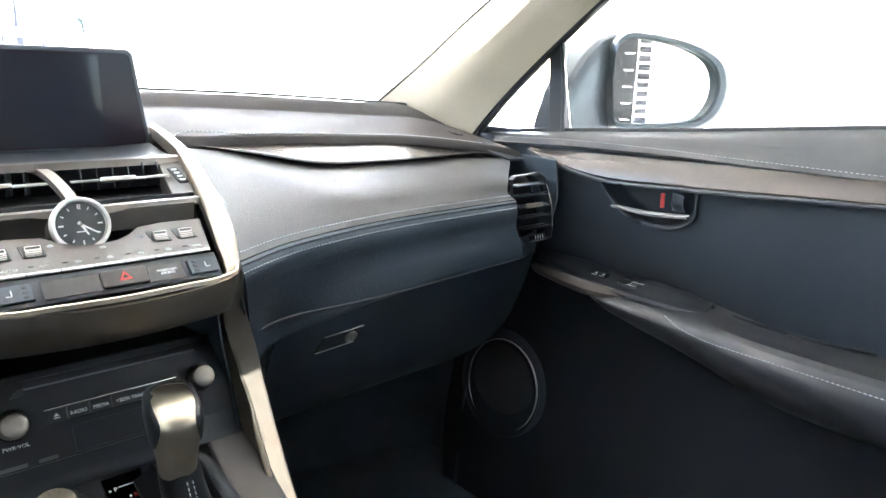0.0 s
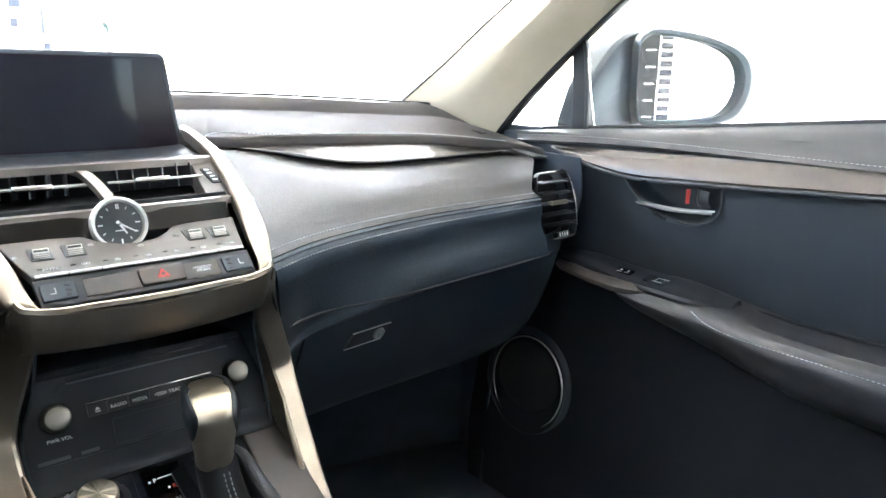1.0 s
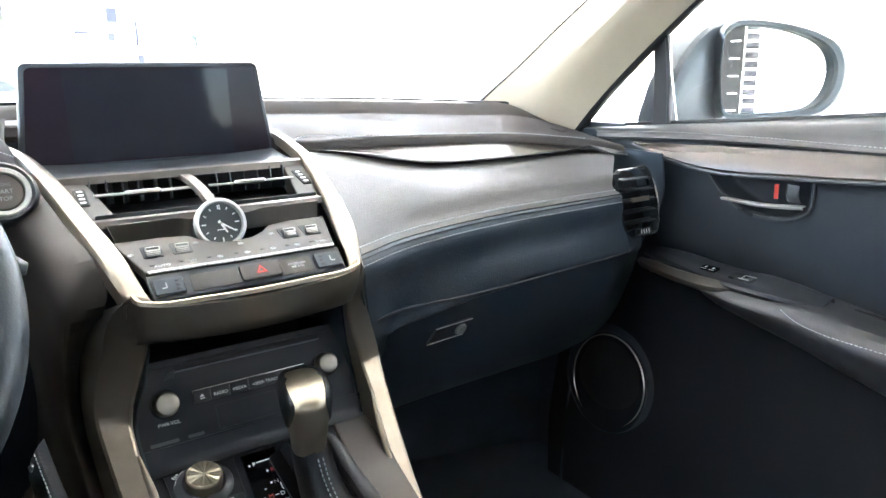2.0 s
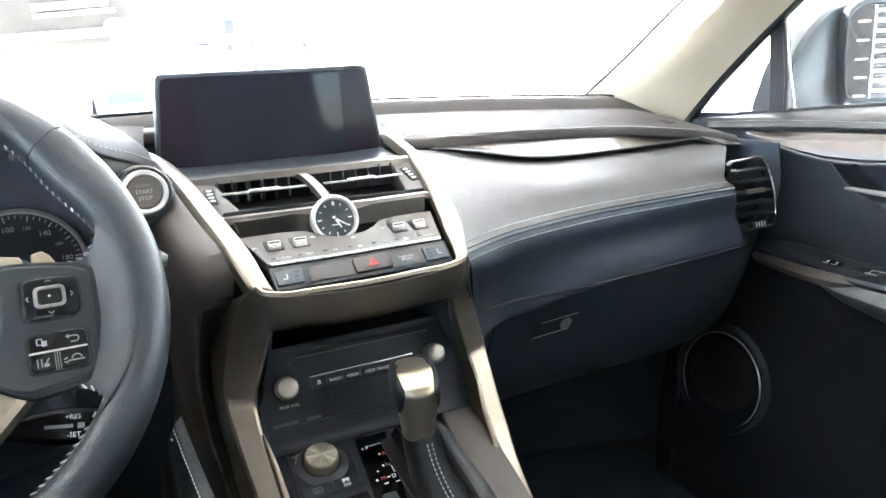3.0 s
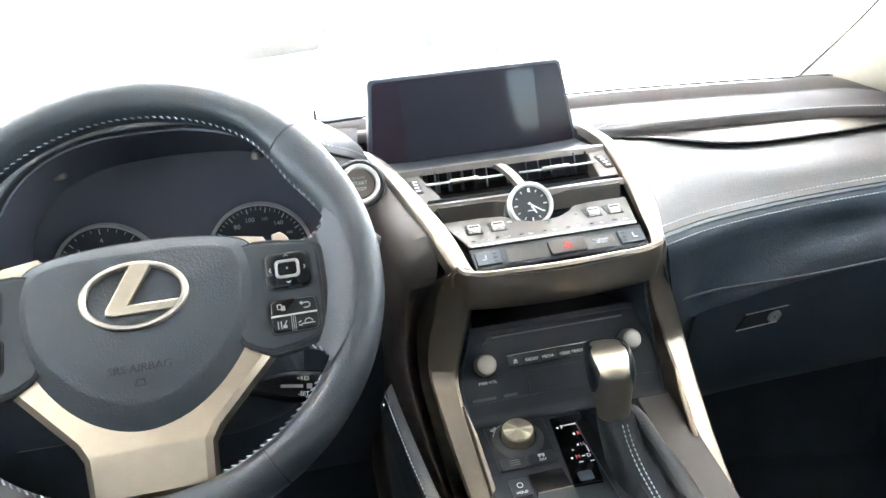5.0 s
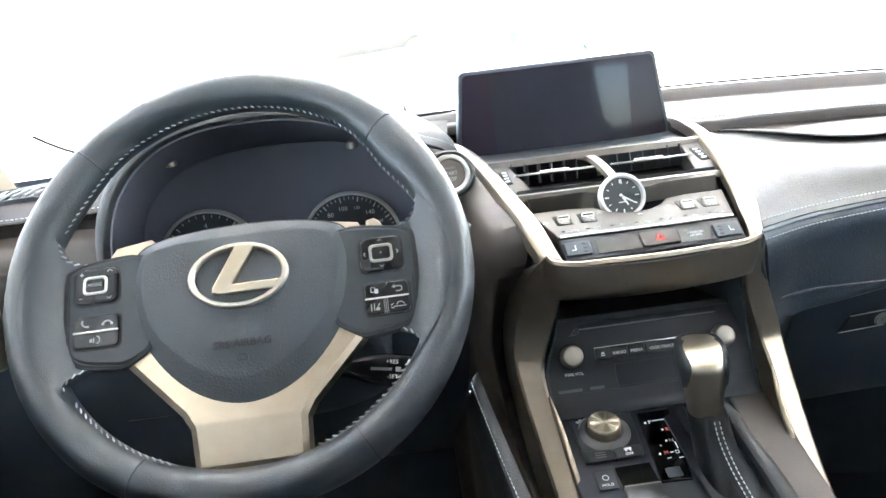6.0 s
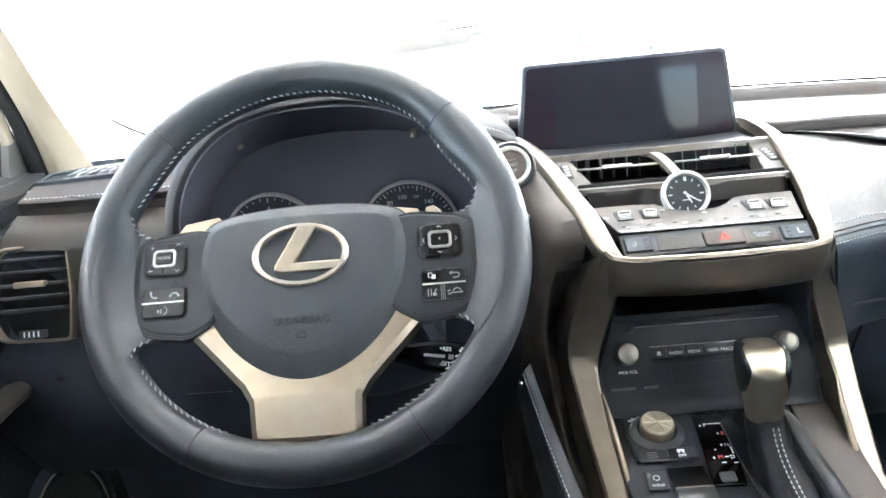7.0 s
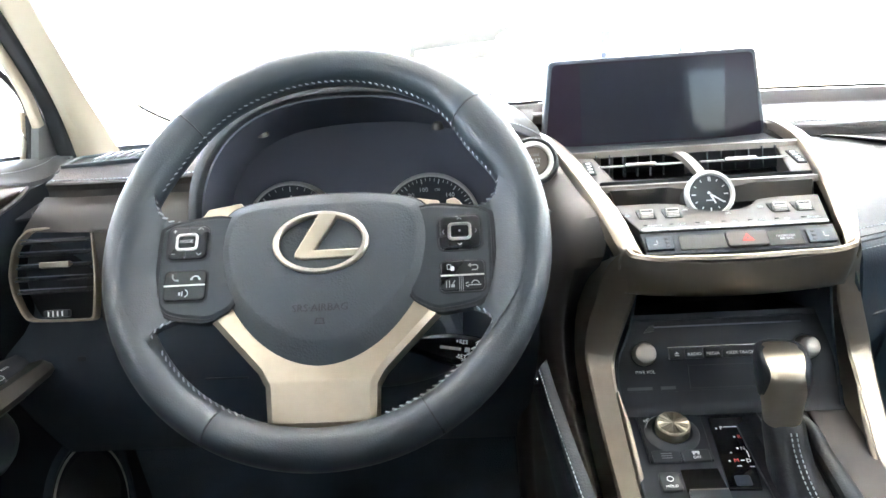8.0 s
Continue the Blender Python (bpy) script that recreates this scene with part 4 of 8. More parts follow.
# shelf in front of the screen and the vent mouth
part("screen_shelf", sheet([[(-0.145, 0.985, 0.705), (0, 0.985, 0.70), (0.145, 0.985, 0.705)], [(-0.140, 0.90, 0.694), (0, 0.90, 0.688), (0.140, 0.90, 0.694)],
                            [(-0.128, 0.812, 0.694), (0, 0.812, 0.6945), (0.128, 0.812, 0.694)]], 5, 4, 0.003), PLASTIC, stack)
part("vent_lip", sweep([(-0.1285, 0.808, 0.6935), (-0.06, 0.800, 0.6945), (0.06, 0.800, 0.6945), (0.1285, 0.808, 0.6935)],
                       [(-0.008, -0.004), (-0.0075, 0.0005), (-0.002, 0.0045), (0.010, 0.004), (0.012, -0.003)], (0, 0, 1), 6), GUNMETAL, stack, "dark satin metal lip above the vents")
part("vent_sill", sweep([(-0.1065, 0.716, 0.6655), (-0.05, 0.711, 0.666), (0.05, 0.711, 0.666), (0.1065, 0.716, 0.6655)],
                        [(-0.005, -0.004), (-0.0045, 0.0015), (0.0, 0.0035), (0.008, 0.003), (0.010, -0.003)], (0, 0, 1), 6), GUNMETAL, stack, "dark satin metal bar below the vents")
# vent mouth lined in near-black, its shade painted in
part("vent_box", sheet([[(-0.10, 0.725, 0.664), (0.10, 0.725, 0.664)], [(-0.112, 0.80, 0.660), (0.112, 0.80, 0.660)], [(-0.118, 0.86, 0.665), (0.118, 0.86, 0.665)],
                        [(-0.118, 0.865, 0.685), (0.118, 0.865, 0.685)], [(-0.118, 0.83, 0.691), (0.118, 0.83, 0.691)]], 4, 3, 0.002), BLACK, stack)

VENT = plane_at((0, 0.758, 0.6805), (1, 0, 0), (0, 0.090, 0.028))
for s in (1, -1):
    cheek = [(0.1005, 0.040), (0.1285, 0.046), (0.117, 0.0), (0.1075, -0.042), (0.0865, -0.040), (0.093, 0.0)]
    ob = part("vent_cheek", plate([(s * x, y) for x, y in (cheek if s > 0 else cheek[::-1])], 0.02, VENT, 0.0015), PANEL, stack, "grey metal vent cheek")
    wheel = part("thumbwheel", plate([(x + s * 0.1085, y + 0.006) for x, y in rrect(0.0105, 0.036, 0.002)], 0.006, VENT @ pose(0, 0, 0.0012), 0.001), BLACK, ob, "black thumbwheel")
    marks = joined(*[rbox(0.0050, 0.0026, 0.0006, 0.0002, VENT @ pose(s * 0.1085, 0.018 - 0.008 * k, 0.0015)) for k in range(4)])
    part("wheel_marks", marks, WHITE_INK, ob)
part("vent_divider", sweep([(-0.0125, 0.806, 0.692), (-0.0085, 0.782, 0.6915), (-0.004, 0.75, 0.6835), (0.001, 0.716, 0.668)], [(-0.006, -0.003), (-0.005, 0.002), (0.005, 0.002), (0.006, -0.003)], (0, 0, 1), 6), GUNMETAL, stack, "dark satin metal divider between the vents")
for s in (1, -1):
    for k in range(6):
        x = s * (0.018 + 0.0148 * k)
        part("vane", rbox(0.0016, 0.050, 0.024, 0.0005, pose(x, 0.812, 0.6790, -8, 0, 14 * s)), PLASTIC_SMOOTH, stack, "black vane")
    part("slat", sweep([(s * 0.008, 0.762, 0.6835), (s * 0.05, 0.760, 0.6835), (s * 0.098, 0.764, 0.6835)], [(-0.004, -0.0008), (-0.004, 0.0006), (0.004, 0.0008), (0.004, -0.0008)], (0, 0, 1), 5), TOGGLE, stack, "satin metal slat")
    part("slat_knob", plate(rrect(0.033, 0.0050, 0.0022), 0.006, plane_at((s * 0.052 - 0.004, 0.7525, 0.6852), (1, 0, 0), (0, 0.3, 1)), 0.0012), CHROME, stack, "bright metal sliding knob")

# glossy band round the clock
BAND = plane_at((0, 0.6975, 0.6585), (1, 0, 0), (0, 0.007, 0.013))
part("gloss_band", plate([(-0.0990, 0.0085), (-0.0940, -0.012), (0.0940, -0.012), (0.0990, 0.0085)], 0.004, BAND, 0.0008), BAND_GLASS, stack, "gloss black display band")
part("band_back", plate(rrect(0.21, 0.03, 0.002), 0.002, plane_at((0, 0.714, 0.658), (1, 0, 0), (0, 0.2, 1)), 0.0008), BLACK, stack)

# climate panel
CLIM = plane_at((0, 0.662, 0.6445), (1, 0, 0), (0, 0.056, 0.016))
top = [(-0.0985, 0.0285), (-0.060, 0.0285), (-0.036, 0.025), (-0.026, 0.013), (-0.012, 0.005), (0.003, 0.003), (0.018, 0.006), (0.030, 0.014), (0.040, 0.025), (0.060, 0.0285), (0.0985, 0.0285)]
climate = part("climate_panel", plate([(-0.0835, -0.030), (0.0835, -0.030)] + top[::-1], 0.008, CLIM, 0.0012), PANEL, stack, "warm grey climate control panel")
for x in (-0.071, -0.047, 0.051, 0.073):
    sw = part("toggle_switch", rbox(0.0120, 0.0098, 0.0034, 0.0010, CLIM @ pose(x, -0.0010, 0.0020, 36)), TOGGLE, climate, "chrome temperature toggle")
    ribs = joined(*[rbox(0.0122, 0.0005, 0.0006, 0.0001, CLIM @ pose(x, -0.0010, 0.0020, 36) @ pose(0, -0.0002 - 0.0016 * k, 0.0016)) for k in range(3)], rbox(0.0100, 0.0020, 0.0007, 0.0002, CLIM @ pose(x, -0.0010, 0.0020, 36) @ pose(0, 0.0028, 0.0016)))
    part("toggle_ribs", ribs, PLASTIC_SMOOTH, climate)
    part("toggle_well", plate([(a + x, b + 0.0030) for a, b in rrect(0.0165, 0.0205, 0.002)], 0.001, CLIM @ pose(0, 0, 0.0006), 0.0002), BLACK, climate)
# seven slim chrome buttons form one strip
for k in range(7):
    w = 0.0232
    x = -0.0705 + 0.0235 * k
    part("slim_button", rbox(w, 0.0026, 0.0022, 0.0008, plane_at((x, 0.6315 - 0.0012 * (1 - ((k - 3) / 3) ** 2), 0.6362), (1, 0, 0), (0, 0.6, 0.8))), BRIGHT, climate, "slim chrome button")
    part("button_lamp", rbox(0.0035, 0.0012, 0.0005, 0.0001, CLIM @ pose(x - 0.006, -0.0205, 0.0004)), BLACK, climate)
part("lettering", words("AUTO", 0.0048, CLIM @ pose(-0.0685, -0.0225, 0.0002)), SOFT_INK, climate)
part("lettering", words("OFF", 0.0042, CLIM @ pose(-0.044, -0.0215, 0.0002)), SOFT_INK, climate)
part("lettering", words("DUAL", 0.0042, CLIM @ pose(0.0735, -0.0215, 0.0002)), SOFT_INK, climate)
for x, y in ((-0.0885, 0.002), (-0.033, 0.0085), (0.036, 0.006), (0.003, -0.004), (-0.0205, -0.0215), (0.0035, -0.0215), (0.027, -0.0215), (0.050, -0.0215)):
    part("icon", joined(rbox(0.0055, 0.0007, 0.0003, 0, CLIM @ pose(x, y, 0.0002)), rbox(0.0035, 0.0007, 0.0003, 0, CLIM @ pose(x, y + 0.0015, 0.0002)), rbox(0.0042, 0.0007, 0.0003, 0, CLIM @ pose(x, y - 0.0015, 0.0002))), SOFT_INK, climate)

# lower row: seat switches, small display, hazard switch
ROW = plane_at((0, 0.6185, 0.6255), (1, 0, 0), (0, 0.020, 0.0165))
row = part("switch_bank", plate([(-0.0835, -0.0125), (0.0835, -0.0125), (0.0845, 0.0135), (-0.0845, 0.0135)], 0.006, ROW, 0.001), DECK, stack, "dark switch row below the climate panel")
part("small_display", plate([(x + 0.001, y) for x, y in rrect(0.106, 0.017, 0.001)], 0.001, ROW @ pose(0, 0, 0.0008), 0.0003), STRIP_GLASS, row, "gloss black strip display")
part("hazard_button", plate([(x + 0.0065, y) for x, y in rrect(0.036, 0.0165, 0.003)], 0.003, ROW @ pose(0, 0, 0.0032), 0.0012), PANEL, row, "grey hazard warning button")
tri = [(0.0065 - 0.0052, -0.0035), (0.0065 + 0.0052, -0.0035), (0.0065, 0.0052)]
tri_in = [(0.0065 - 0.0026, -0.0018), (0.0065 + 0.0026, -0.0018), (0.0065, 0.0022)]
part("triangle", framed(tri, tri_in, 0.0003, ROW @ pose(0, 0, 0.0035), 0.0001), RED_INK, row, "red warning triangle")
part("lettering", words("PASSENGER\nAIR BAG", 0.0032, ROW @ pose(0.040, 0, 0.0011)), WHITE_INK, row)
for s in (1, -1):
    part("seat_switch", plate([(x + s * 0.0695, y) for x, y in rrect(0.024, 0.0155, 0.0015)], 0.003, ROW @ pose(0, 0, 0.0022), 0.001), PLASTIC, row, "black seat heater switch")
    part("switch_lamps", joined(*[rbox(0.0034, 0.0020, 0.0004, 0.0002, ROW @ pose(s * 0.0695 + 0.0065 * -s, 0.0045 - 0.0045 * k, 0.0024)) for k in range(3)]), BLACK, row)
    part("icon", joined(rbox(0.004, 0.0009, 0.0003, 0, ROW @ pose(s * 0.0695 + 0.004 * s, -0.002, 0.0023)), rbox(0.0009, 0.005, 0.0003, 0, ROW @ pose(s * 0.0695 + 0.0022 * s, 0.0008, 0.0023))), WHITE_INK, row)

# ---------------------------------------------------------------- unseen overhead parts, added to darken reflections in the gloss displays
inner_mirror = thing("interior_mirror", (0.02, 0.52, 1.10), "unseen black interior mirror, added to darken a display's reflection", "mirror")
MIR = plane_at((0.02, 0.505, 1.075), (1, 0.10, 0), (0, 0.12, 1))
outline = [(p.x, p.y) for p in closed_spline([(-0.118, 0.022, 0), (-0.06, 0.033, 0), (0.06, 0.033, 0), (0.118, 0.022, 0), (0.122, -0.012, 0), (0.100, -0.030, 0), (-0.100, -0.030, 0), (-0.122, -0.012, 0)][::-1], 5)]
part("housing", plate(outline, 0.034, MIR, 0.008), PLASTIC, inner_mirror, "black mirror housing")
part("mirror_face", plate([(x * 0.94, y * 0.88) for x, y in outline], 0.002, MIR @ pose(0, 0, 0.0008), 0.0005), MIRROR, inner_mirror, "mirror glass")
part("stem", sweep([(0.02, 0.525, 1.085), (0.02, 0.520, 1.120), (0.02, 0.500, 1.150)], circle(0.011), n=4), PLASTIC, inner_mirror)
overhead = thing("overhead_console", (0.02, 0.27, 1.16), "unseen dark overhead console, added to darken the band's reflection", "console")
part("body", plate(rrect(0.20, 0.21, 0.03), 0.030, plane_at((0.02, 0.25, 1.150), (1, 0, 0), (0, -1, 0.02)), 0.006), PLASTIC, overhead)
for s in (1, -1):
    part("lamp_lens", plate(rrect(0.055, 0.035, 0.008), 0.004, plane_at((0.02 + s * 0.05, 0.29, 1.1485), (1, 0, 0), (0, -1, 0.02)), 0.001), BRIGHT, overhead, "unlit reading lamp lens")

# ---------------------------------------------------------------- analogue clock
CLK = plane_at((-0.0050, 0.683, 0.6595), (1, 0, 0), (0, 0.36, 1)) @ Matrix.Scale(0.955, 4)
clock = thing("analogue_clock", tuple(CLK.translation), "round analogue clock with dark dial and chrome ring", "clock")
part("ring", lathe([(0.0200, -0.012), (0.0242, -0.010), (0.0245, -0.001), (0.0235, 0.0012), (0.0212, 0.0008), (0.0206, -0.0018), (0.0200, -0.004)], 56, CLK), BRIGHT, clock, "bright satin ring")
part("dial", lathe([(0, -0.0035), (0.0202, -0.0035), (0.0202, -0.006), (0, -0.006)], 48, CLK), shader("dark_dial", (0.035, 0.037, 0.038), 0.45, var=0.05), clock, "dark grey dial")
ticks = []
for k in range(12):
    big = k % 3 == 0
    ticks.append(rbox(0.0010 if not big else 0.0013, 0.0042 if big else 0.0026, 0.0005, 0, CLK @ pose(0, 0, -0.0032, 0, 0, -30 * k) @ pose(0, 0.0160, 0)))
ticks.append(rbox(0.0010, 0.0048, 0.0005, 0, CLK @ pose(0.0016, 0.0158, -0.0032)))
part("hour_marks", joined(*ticks), WHITE_INK, clock)
part("minute_hand", plate([(-0.0010, -0.003), (0.0010, -0.003), (0.0006, 0.0160), (-0.0006, 0.0160)], 0.0004, CLK @ pose(0, 0, -0.0018, 0, 0, -124), 0.0001), WHITE_INK, clock)
part("hour_hand", plate([(-0.0012, -0.003), (0.0012, -0.003), (0.0007, 0.0110), (-0.0007, 0.0110)], 0.0004, CLK @ pose(0, 0, -0.0024, 0, 0, -152), 0.0001), WHITE_INK, clock)
part("hub", lathe([(0, -0.0008), (0.0012, -0.001), (0.0014, -0.003)], 14, CLK), CHROME, clock)
part("dial_bar", rbox(0.0085, 0.0010, 0.0003, 0, CLK @ pose(0, -0.0062, -0.0032)), WHITE_INK, clock)

# ---------------------------------------------------------------- display screen
SCR = plane_at((0, 0.944, 0.750), (1, 0, 0), (0, 0.0055, 0.11))
screen = thing("display_screen", (0, 0.95, 0.695), "wide dark infotainment screen switched off, standing on the dashboard", "screen")


def screen_outline(grow, r=0.009):
    out = []
    for cx, cy, a0 in ((0.1317 + grow - r, 0.0565 + grow - r, 0), (-0.1317 - grow + r, 0.0565 + grow - r, 90), (-0.1427 - grow + r, -0.0575 - grow + r, 180), (0.1427 + grow - r, -0.0575 - grow + r, 270)):
        for i in range(6):
            a = radians(a0 + 18 * i)
            out.append((cx + r * math.cos(a), cy + r * math.sin(a)))
    return out


part("housing", plate(screen_outline(0.0022), 0.026, SCR, 0.004), PLASTIC, screen, "black screen housing")
part("glass", plate(screen_outline(-0.0035, 0.007), 0.0012, SCR @ pose(0, 0, 0.0012), 0.0006), SCREEN, screen, "dark glossy glass")
part("display", plate([(-0.0925, -0.0515), (0.0925, -0.0515), (0.0925, 0.0500), (-0.0925, 0.0500)], 0.0006, SCR @ pose(0, 0, 0.0016), 0.0001), DISPLAY, screen, "unlit display area")
part("foot", sweep([(0, 0.985, 0.72), (0, 0.988, 0.685)], rrect(0.16, 0.04, 0.01), (0, 1, 0), 2), PLASTIC, screen)

# ---------------------------------------------------------------- audio unit
FACE = plane_at((0, 0.657, 0.5085), (1, 0, 0), (0, 0.034, 0.075))
audio = thing("audio_unit", (0, 0.68, 0.47), "black audio unit with disc slot and two satin knobs", "car stereo")
part("faceplate", plate([(-0.106, -0.048), (0.106, -0.048), (0.110, 0.0), (0.0935, 0.0385), (-0.0935, 0.0385), (-0.110, 0.0)], 0.01, FACE, 0.0012), DECK, audio, "black faceplate")
part("slot_hood", plate([(-0.090, 0.0325), (0.090, 0.0325), (0.088, 0.0388), (-0.091, 0.0388)], 0.010, FACE @ pose(0, 0.0, 0.0012), 0.0012), DECK, audio, "black upper lip over the disc slot")
part("disc_slot", rbox(0.140, 0.0046, 0.004, 0.0008, FACE @ pose(0.006, 0.0290, -0.0014)), BLACK, audio, "dark disc slot")
# Paler grey on the lip paints the gloss line under the slot.
part("slot_lip_glint", rbox(0.140, 0.0014, 0.0018, 0.0005, FACE @ pose(0.006, 0.0258, 0.0006)), SHROUD, audio)
part("eject_tab", plate([(-0.0745, 0.0205), (-0.0650, 0.0215), (-0.0640, 0.0280), (-0.0690, 0.0265)], 0.002, FACE @ pose(0, 0, 0.0016), 0.0005), PLASTIC_SMOOTH, audio)
names = ["", "RADIO", "MEDIA", "<SEEK·TRACK>", ""]
widths = [0.016, 0.0175, 0.0175, 0.036, 0.020]
x = -0.053
for nm, w in zip(names, widths):
    b = part("audio_button", plate([(a + x + w / 2, c - 0.001) for a, c in rrect(w - 0.0008, 0.0105, 0.0012)], 0.003, FACE @ pose(0, 0, 0.0022), 0.0008), PLASTIC_SMOOTH, audio, "black push button")
    if nm:
        part("lettering", words(nm, 0.0043, FACE @ pose(x + w / 2, -0.002, 0.0024)), WHITE_INK, audio)
    elif x < 0:
        part("icon", joined(plate([(x + w / 2 - 0.0022, -0.0015), (x + w / 2 + 0.0022, -0.0015), (x + w / 2, 0.0012)], 0.0003, FACE @ pose(0, 0, 0.0025), 0.0001),
                            rbox(0.0044, 0.0008, 0.0003, 0, FACE @ pose(x + w / 2, -0.0028, 0.0024))), WHITE_INK, audio)
    x += w
part("button_rail", rbox(0.108, 0.0012, 0.0012, 0.0004, FACE @ pose(0.0005, 0.0052, 0.0024)), CHROME, audio, "thin chrome rail")
for s in (1, -1):
    part("knob", lathe([(0, 0.0138), (0.0050, 0.0136), (0.0080, 0.0131), (0.0092, 0.0124), (0.0101, 0.0110), (0.0106, 0.0090), (0.0107, 0.0060), (0.0112, 0.0052), (0.0112, -0.001)], 48, FACE @ pose(s * 0.0765, 0.0, 0)), KNOB_METAL, audio, "satin metal rotary knob")
    part("knob_well", lathe([(0.0116, 0.0004), (0.0128, 0.0006), (0.0132, 0), (0.0132, -0.002)], 40, FACE @ pose(s * 0.0765, 0.0, 0)), BLACK, audio)
part("lettering", words("PWR·VOL", 0.0044, FACE @ pose(-0.0765, -0.0175, 0.0002)), WHITE_INK, audio)
part("panel_line", joined(rbox(0.078, 0.0006, 0.0005, 0, FACE @ pose(0.004, -0.0125, 0.0)), rbox(0.078, 0.0006, 0.0005, 0, FACE @ pose(0.004, -0.034, 0.0)), rbox(0.0006, 0.022, 0.0005, 0, FACE @ pose(-0.035, -0.023, 0.0))), PLASTIC_SMOOTH, audio)
part("badge_bars", joined(rbox(0.024, 0.0030, 0.0004, 0, FACE @ pose(-0.083, -0.033, 0.0001)), rbox(0.014, 0.0030, 0.0004, 0, FACE @ pose(-0.056, -0.033, 0.0001))), BADGE_INK, audio, "faint printed badges")
# tray walls carry painted shade as well
part("tray", sheet([[(-0.088, 0.640, 0.580), (0.088, 0.640, 0.580)], [(-0.088, 0.76, 0.575), (0.088, 0.76, 0.575)], [(-0.090, 0.77, 0.541), (0.090, 0.77, 0.541)], [(-0.090, 0.671, 0.5395), (0.090, 0.671, 0.5395)]], 3, 3, 0.002), BLACK, audio, "open storage tray with its shade painted near-black")
for s in (1, -1):
    part("tray_cheek", sheet([[(s * 0.0875, 0.632, 0.585), (s * 0.0875, 0.77, 0.585)], [(s * 0.094, 0.640, 0.54), (s * 0.094, 0.77, 0.54)], [(s * 0.104, 0.650, 0.50), (s * 0.104, 0.74, 0.50)], [(s * 0.102, 0.63, 0.46), (s * 0.102, 0.72, 0.45)]], 3, 3, 0.002), PLASTIC, audio)

# ---------------------------------------------------------------- lower console
CON = plane_at((0, 0.612, 0.449), (1, 0, 0), (0, 1, 0.35))
console = thing("console_deck", (0, 0.55, 0.30), "sloping black console deck between the satin legs", "centre console")
part("deck", plate([(-0.100, -0.18), (0.100, -0.18), (0.102, -0.03), (0.104, 0.042), (-0.104, 0.042), (-0.102, -0.03)], 0.02, CON @ pose(0, 0, -0.0015), 0.002), DECK, console, "black deck panel")
part("deck_rise", sheet([[(x, y, z) for x in (-0.106, 0.0, 0.106)] for y, z in ((0.6420, 0.4755), (0.6390, 0.4685), (0.6362, 0.4628), (0.6322, 0.4585), (0.6270, 0.4558))], 3, 4, 0.002), DECK, console)
part("bronze_strip", plate([(0.0640, -0.18), (0.0985, -0.18), (0.1045, -0.05), (0.1165, 0.040), (0.090, 0.042), (0.070, 0.028), (0.0640, -0.04)], 0.01, CON @ pose(0, 0, 0.003), 0.002), PANEL, console, "warm bronze strip beside the boot")
GATE = CON @ pose(0, -0.0055, 0)
part("gate", plate([(-0.0305, -0.0640), (-0.0035, -0.0650), (0.0075, 0.0190), (-0.0245, 0.0185)], 0.003, GATE @ pose(0, 0, 0.0022), 0.0008), GLOSS, console, "gloss black gear gate")
part("gate_lines", joined(rbox(0.0130, 0.0009, 0.0003, 0, GATE @ pose(-0.0078, 0.0060, 0.0024)), rbox(0.0009, 0.0120, 0.0003, 0, GATE @ pose(-0.0012, 0.0002, 0.0024)),
                          rbox(0.0009, 0.0110, 0.0003, 0, GATE @ pose(-0.0012, -0.0150, 0.0024)), rbox(0.0009, 0.0080, 0.0003, 0, GATE @ pose(-0.0030, -0.0270, 0.0024)),
                          rbox(0.0035, 0.0009, 0.0003, 0, GATE @ pose(-0.0100, -0.0343, 0.0024)), rbox(0.0040, 0.0008, 0.0003, 0, GATE @ pose(-0.0145, -0.0405, 0.0024)), rbox(0.0040, 0.0008, 0.0003, 0, GATE @ pose(-0.0040, -0.0415, 0.0024))), WHITE_INK, console)
part("gate_dots", joined(*[rbox(0.0018, 0.0020, 0.0003, 0.0001, GATE @ pose(x, y, 0.0024)) for x, y in ((-0.0212, 0.0045), (-0.0085, -0.0065), (-0.0100, -0.0203), (-0.0212, -0.0345))]), WHITE_INK, console)
for ch, x, y, mt in (("P", -0.0168, 0.0047, WHITE_INK), ("R", -0.0042, -0.0068, RED_INK), ("N", -0.0055, -0.0207, GREY_INK), ("D", -0.0050, -0.0348, WHITE_INK), ("M", -0.0152, -0.0343, RED_INK), ("+", -0.0170, -0.0255, WHITE_INK)):
    part("lettering", words(ch, 0.0058 if ch != "+" else 0.0045, GATE @ pose(x, y, 0.0024)), mt, console)
part("gate_release", plate([(x - 0.0165, y - 0.0565) for x, y in rrect(0.0135, 0.0105, 0.002)], 0.002, GATE @ pose(0, 0, 0.0035), 0.0008), PLASTIC, console, "shift lock cover")
part("switch_plate", plate([(-0.0885, -0.0375), (-0.0335, -0.0370), (-0.0300, 0.0290), (-0.0905, 0.0285)], 0.003, CON @ pose(0, 0, 0.0016), 0.0008), DECK, console, "black switch plate")
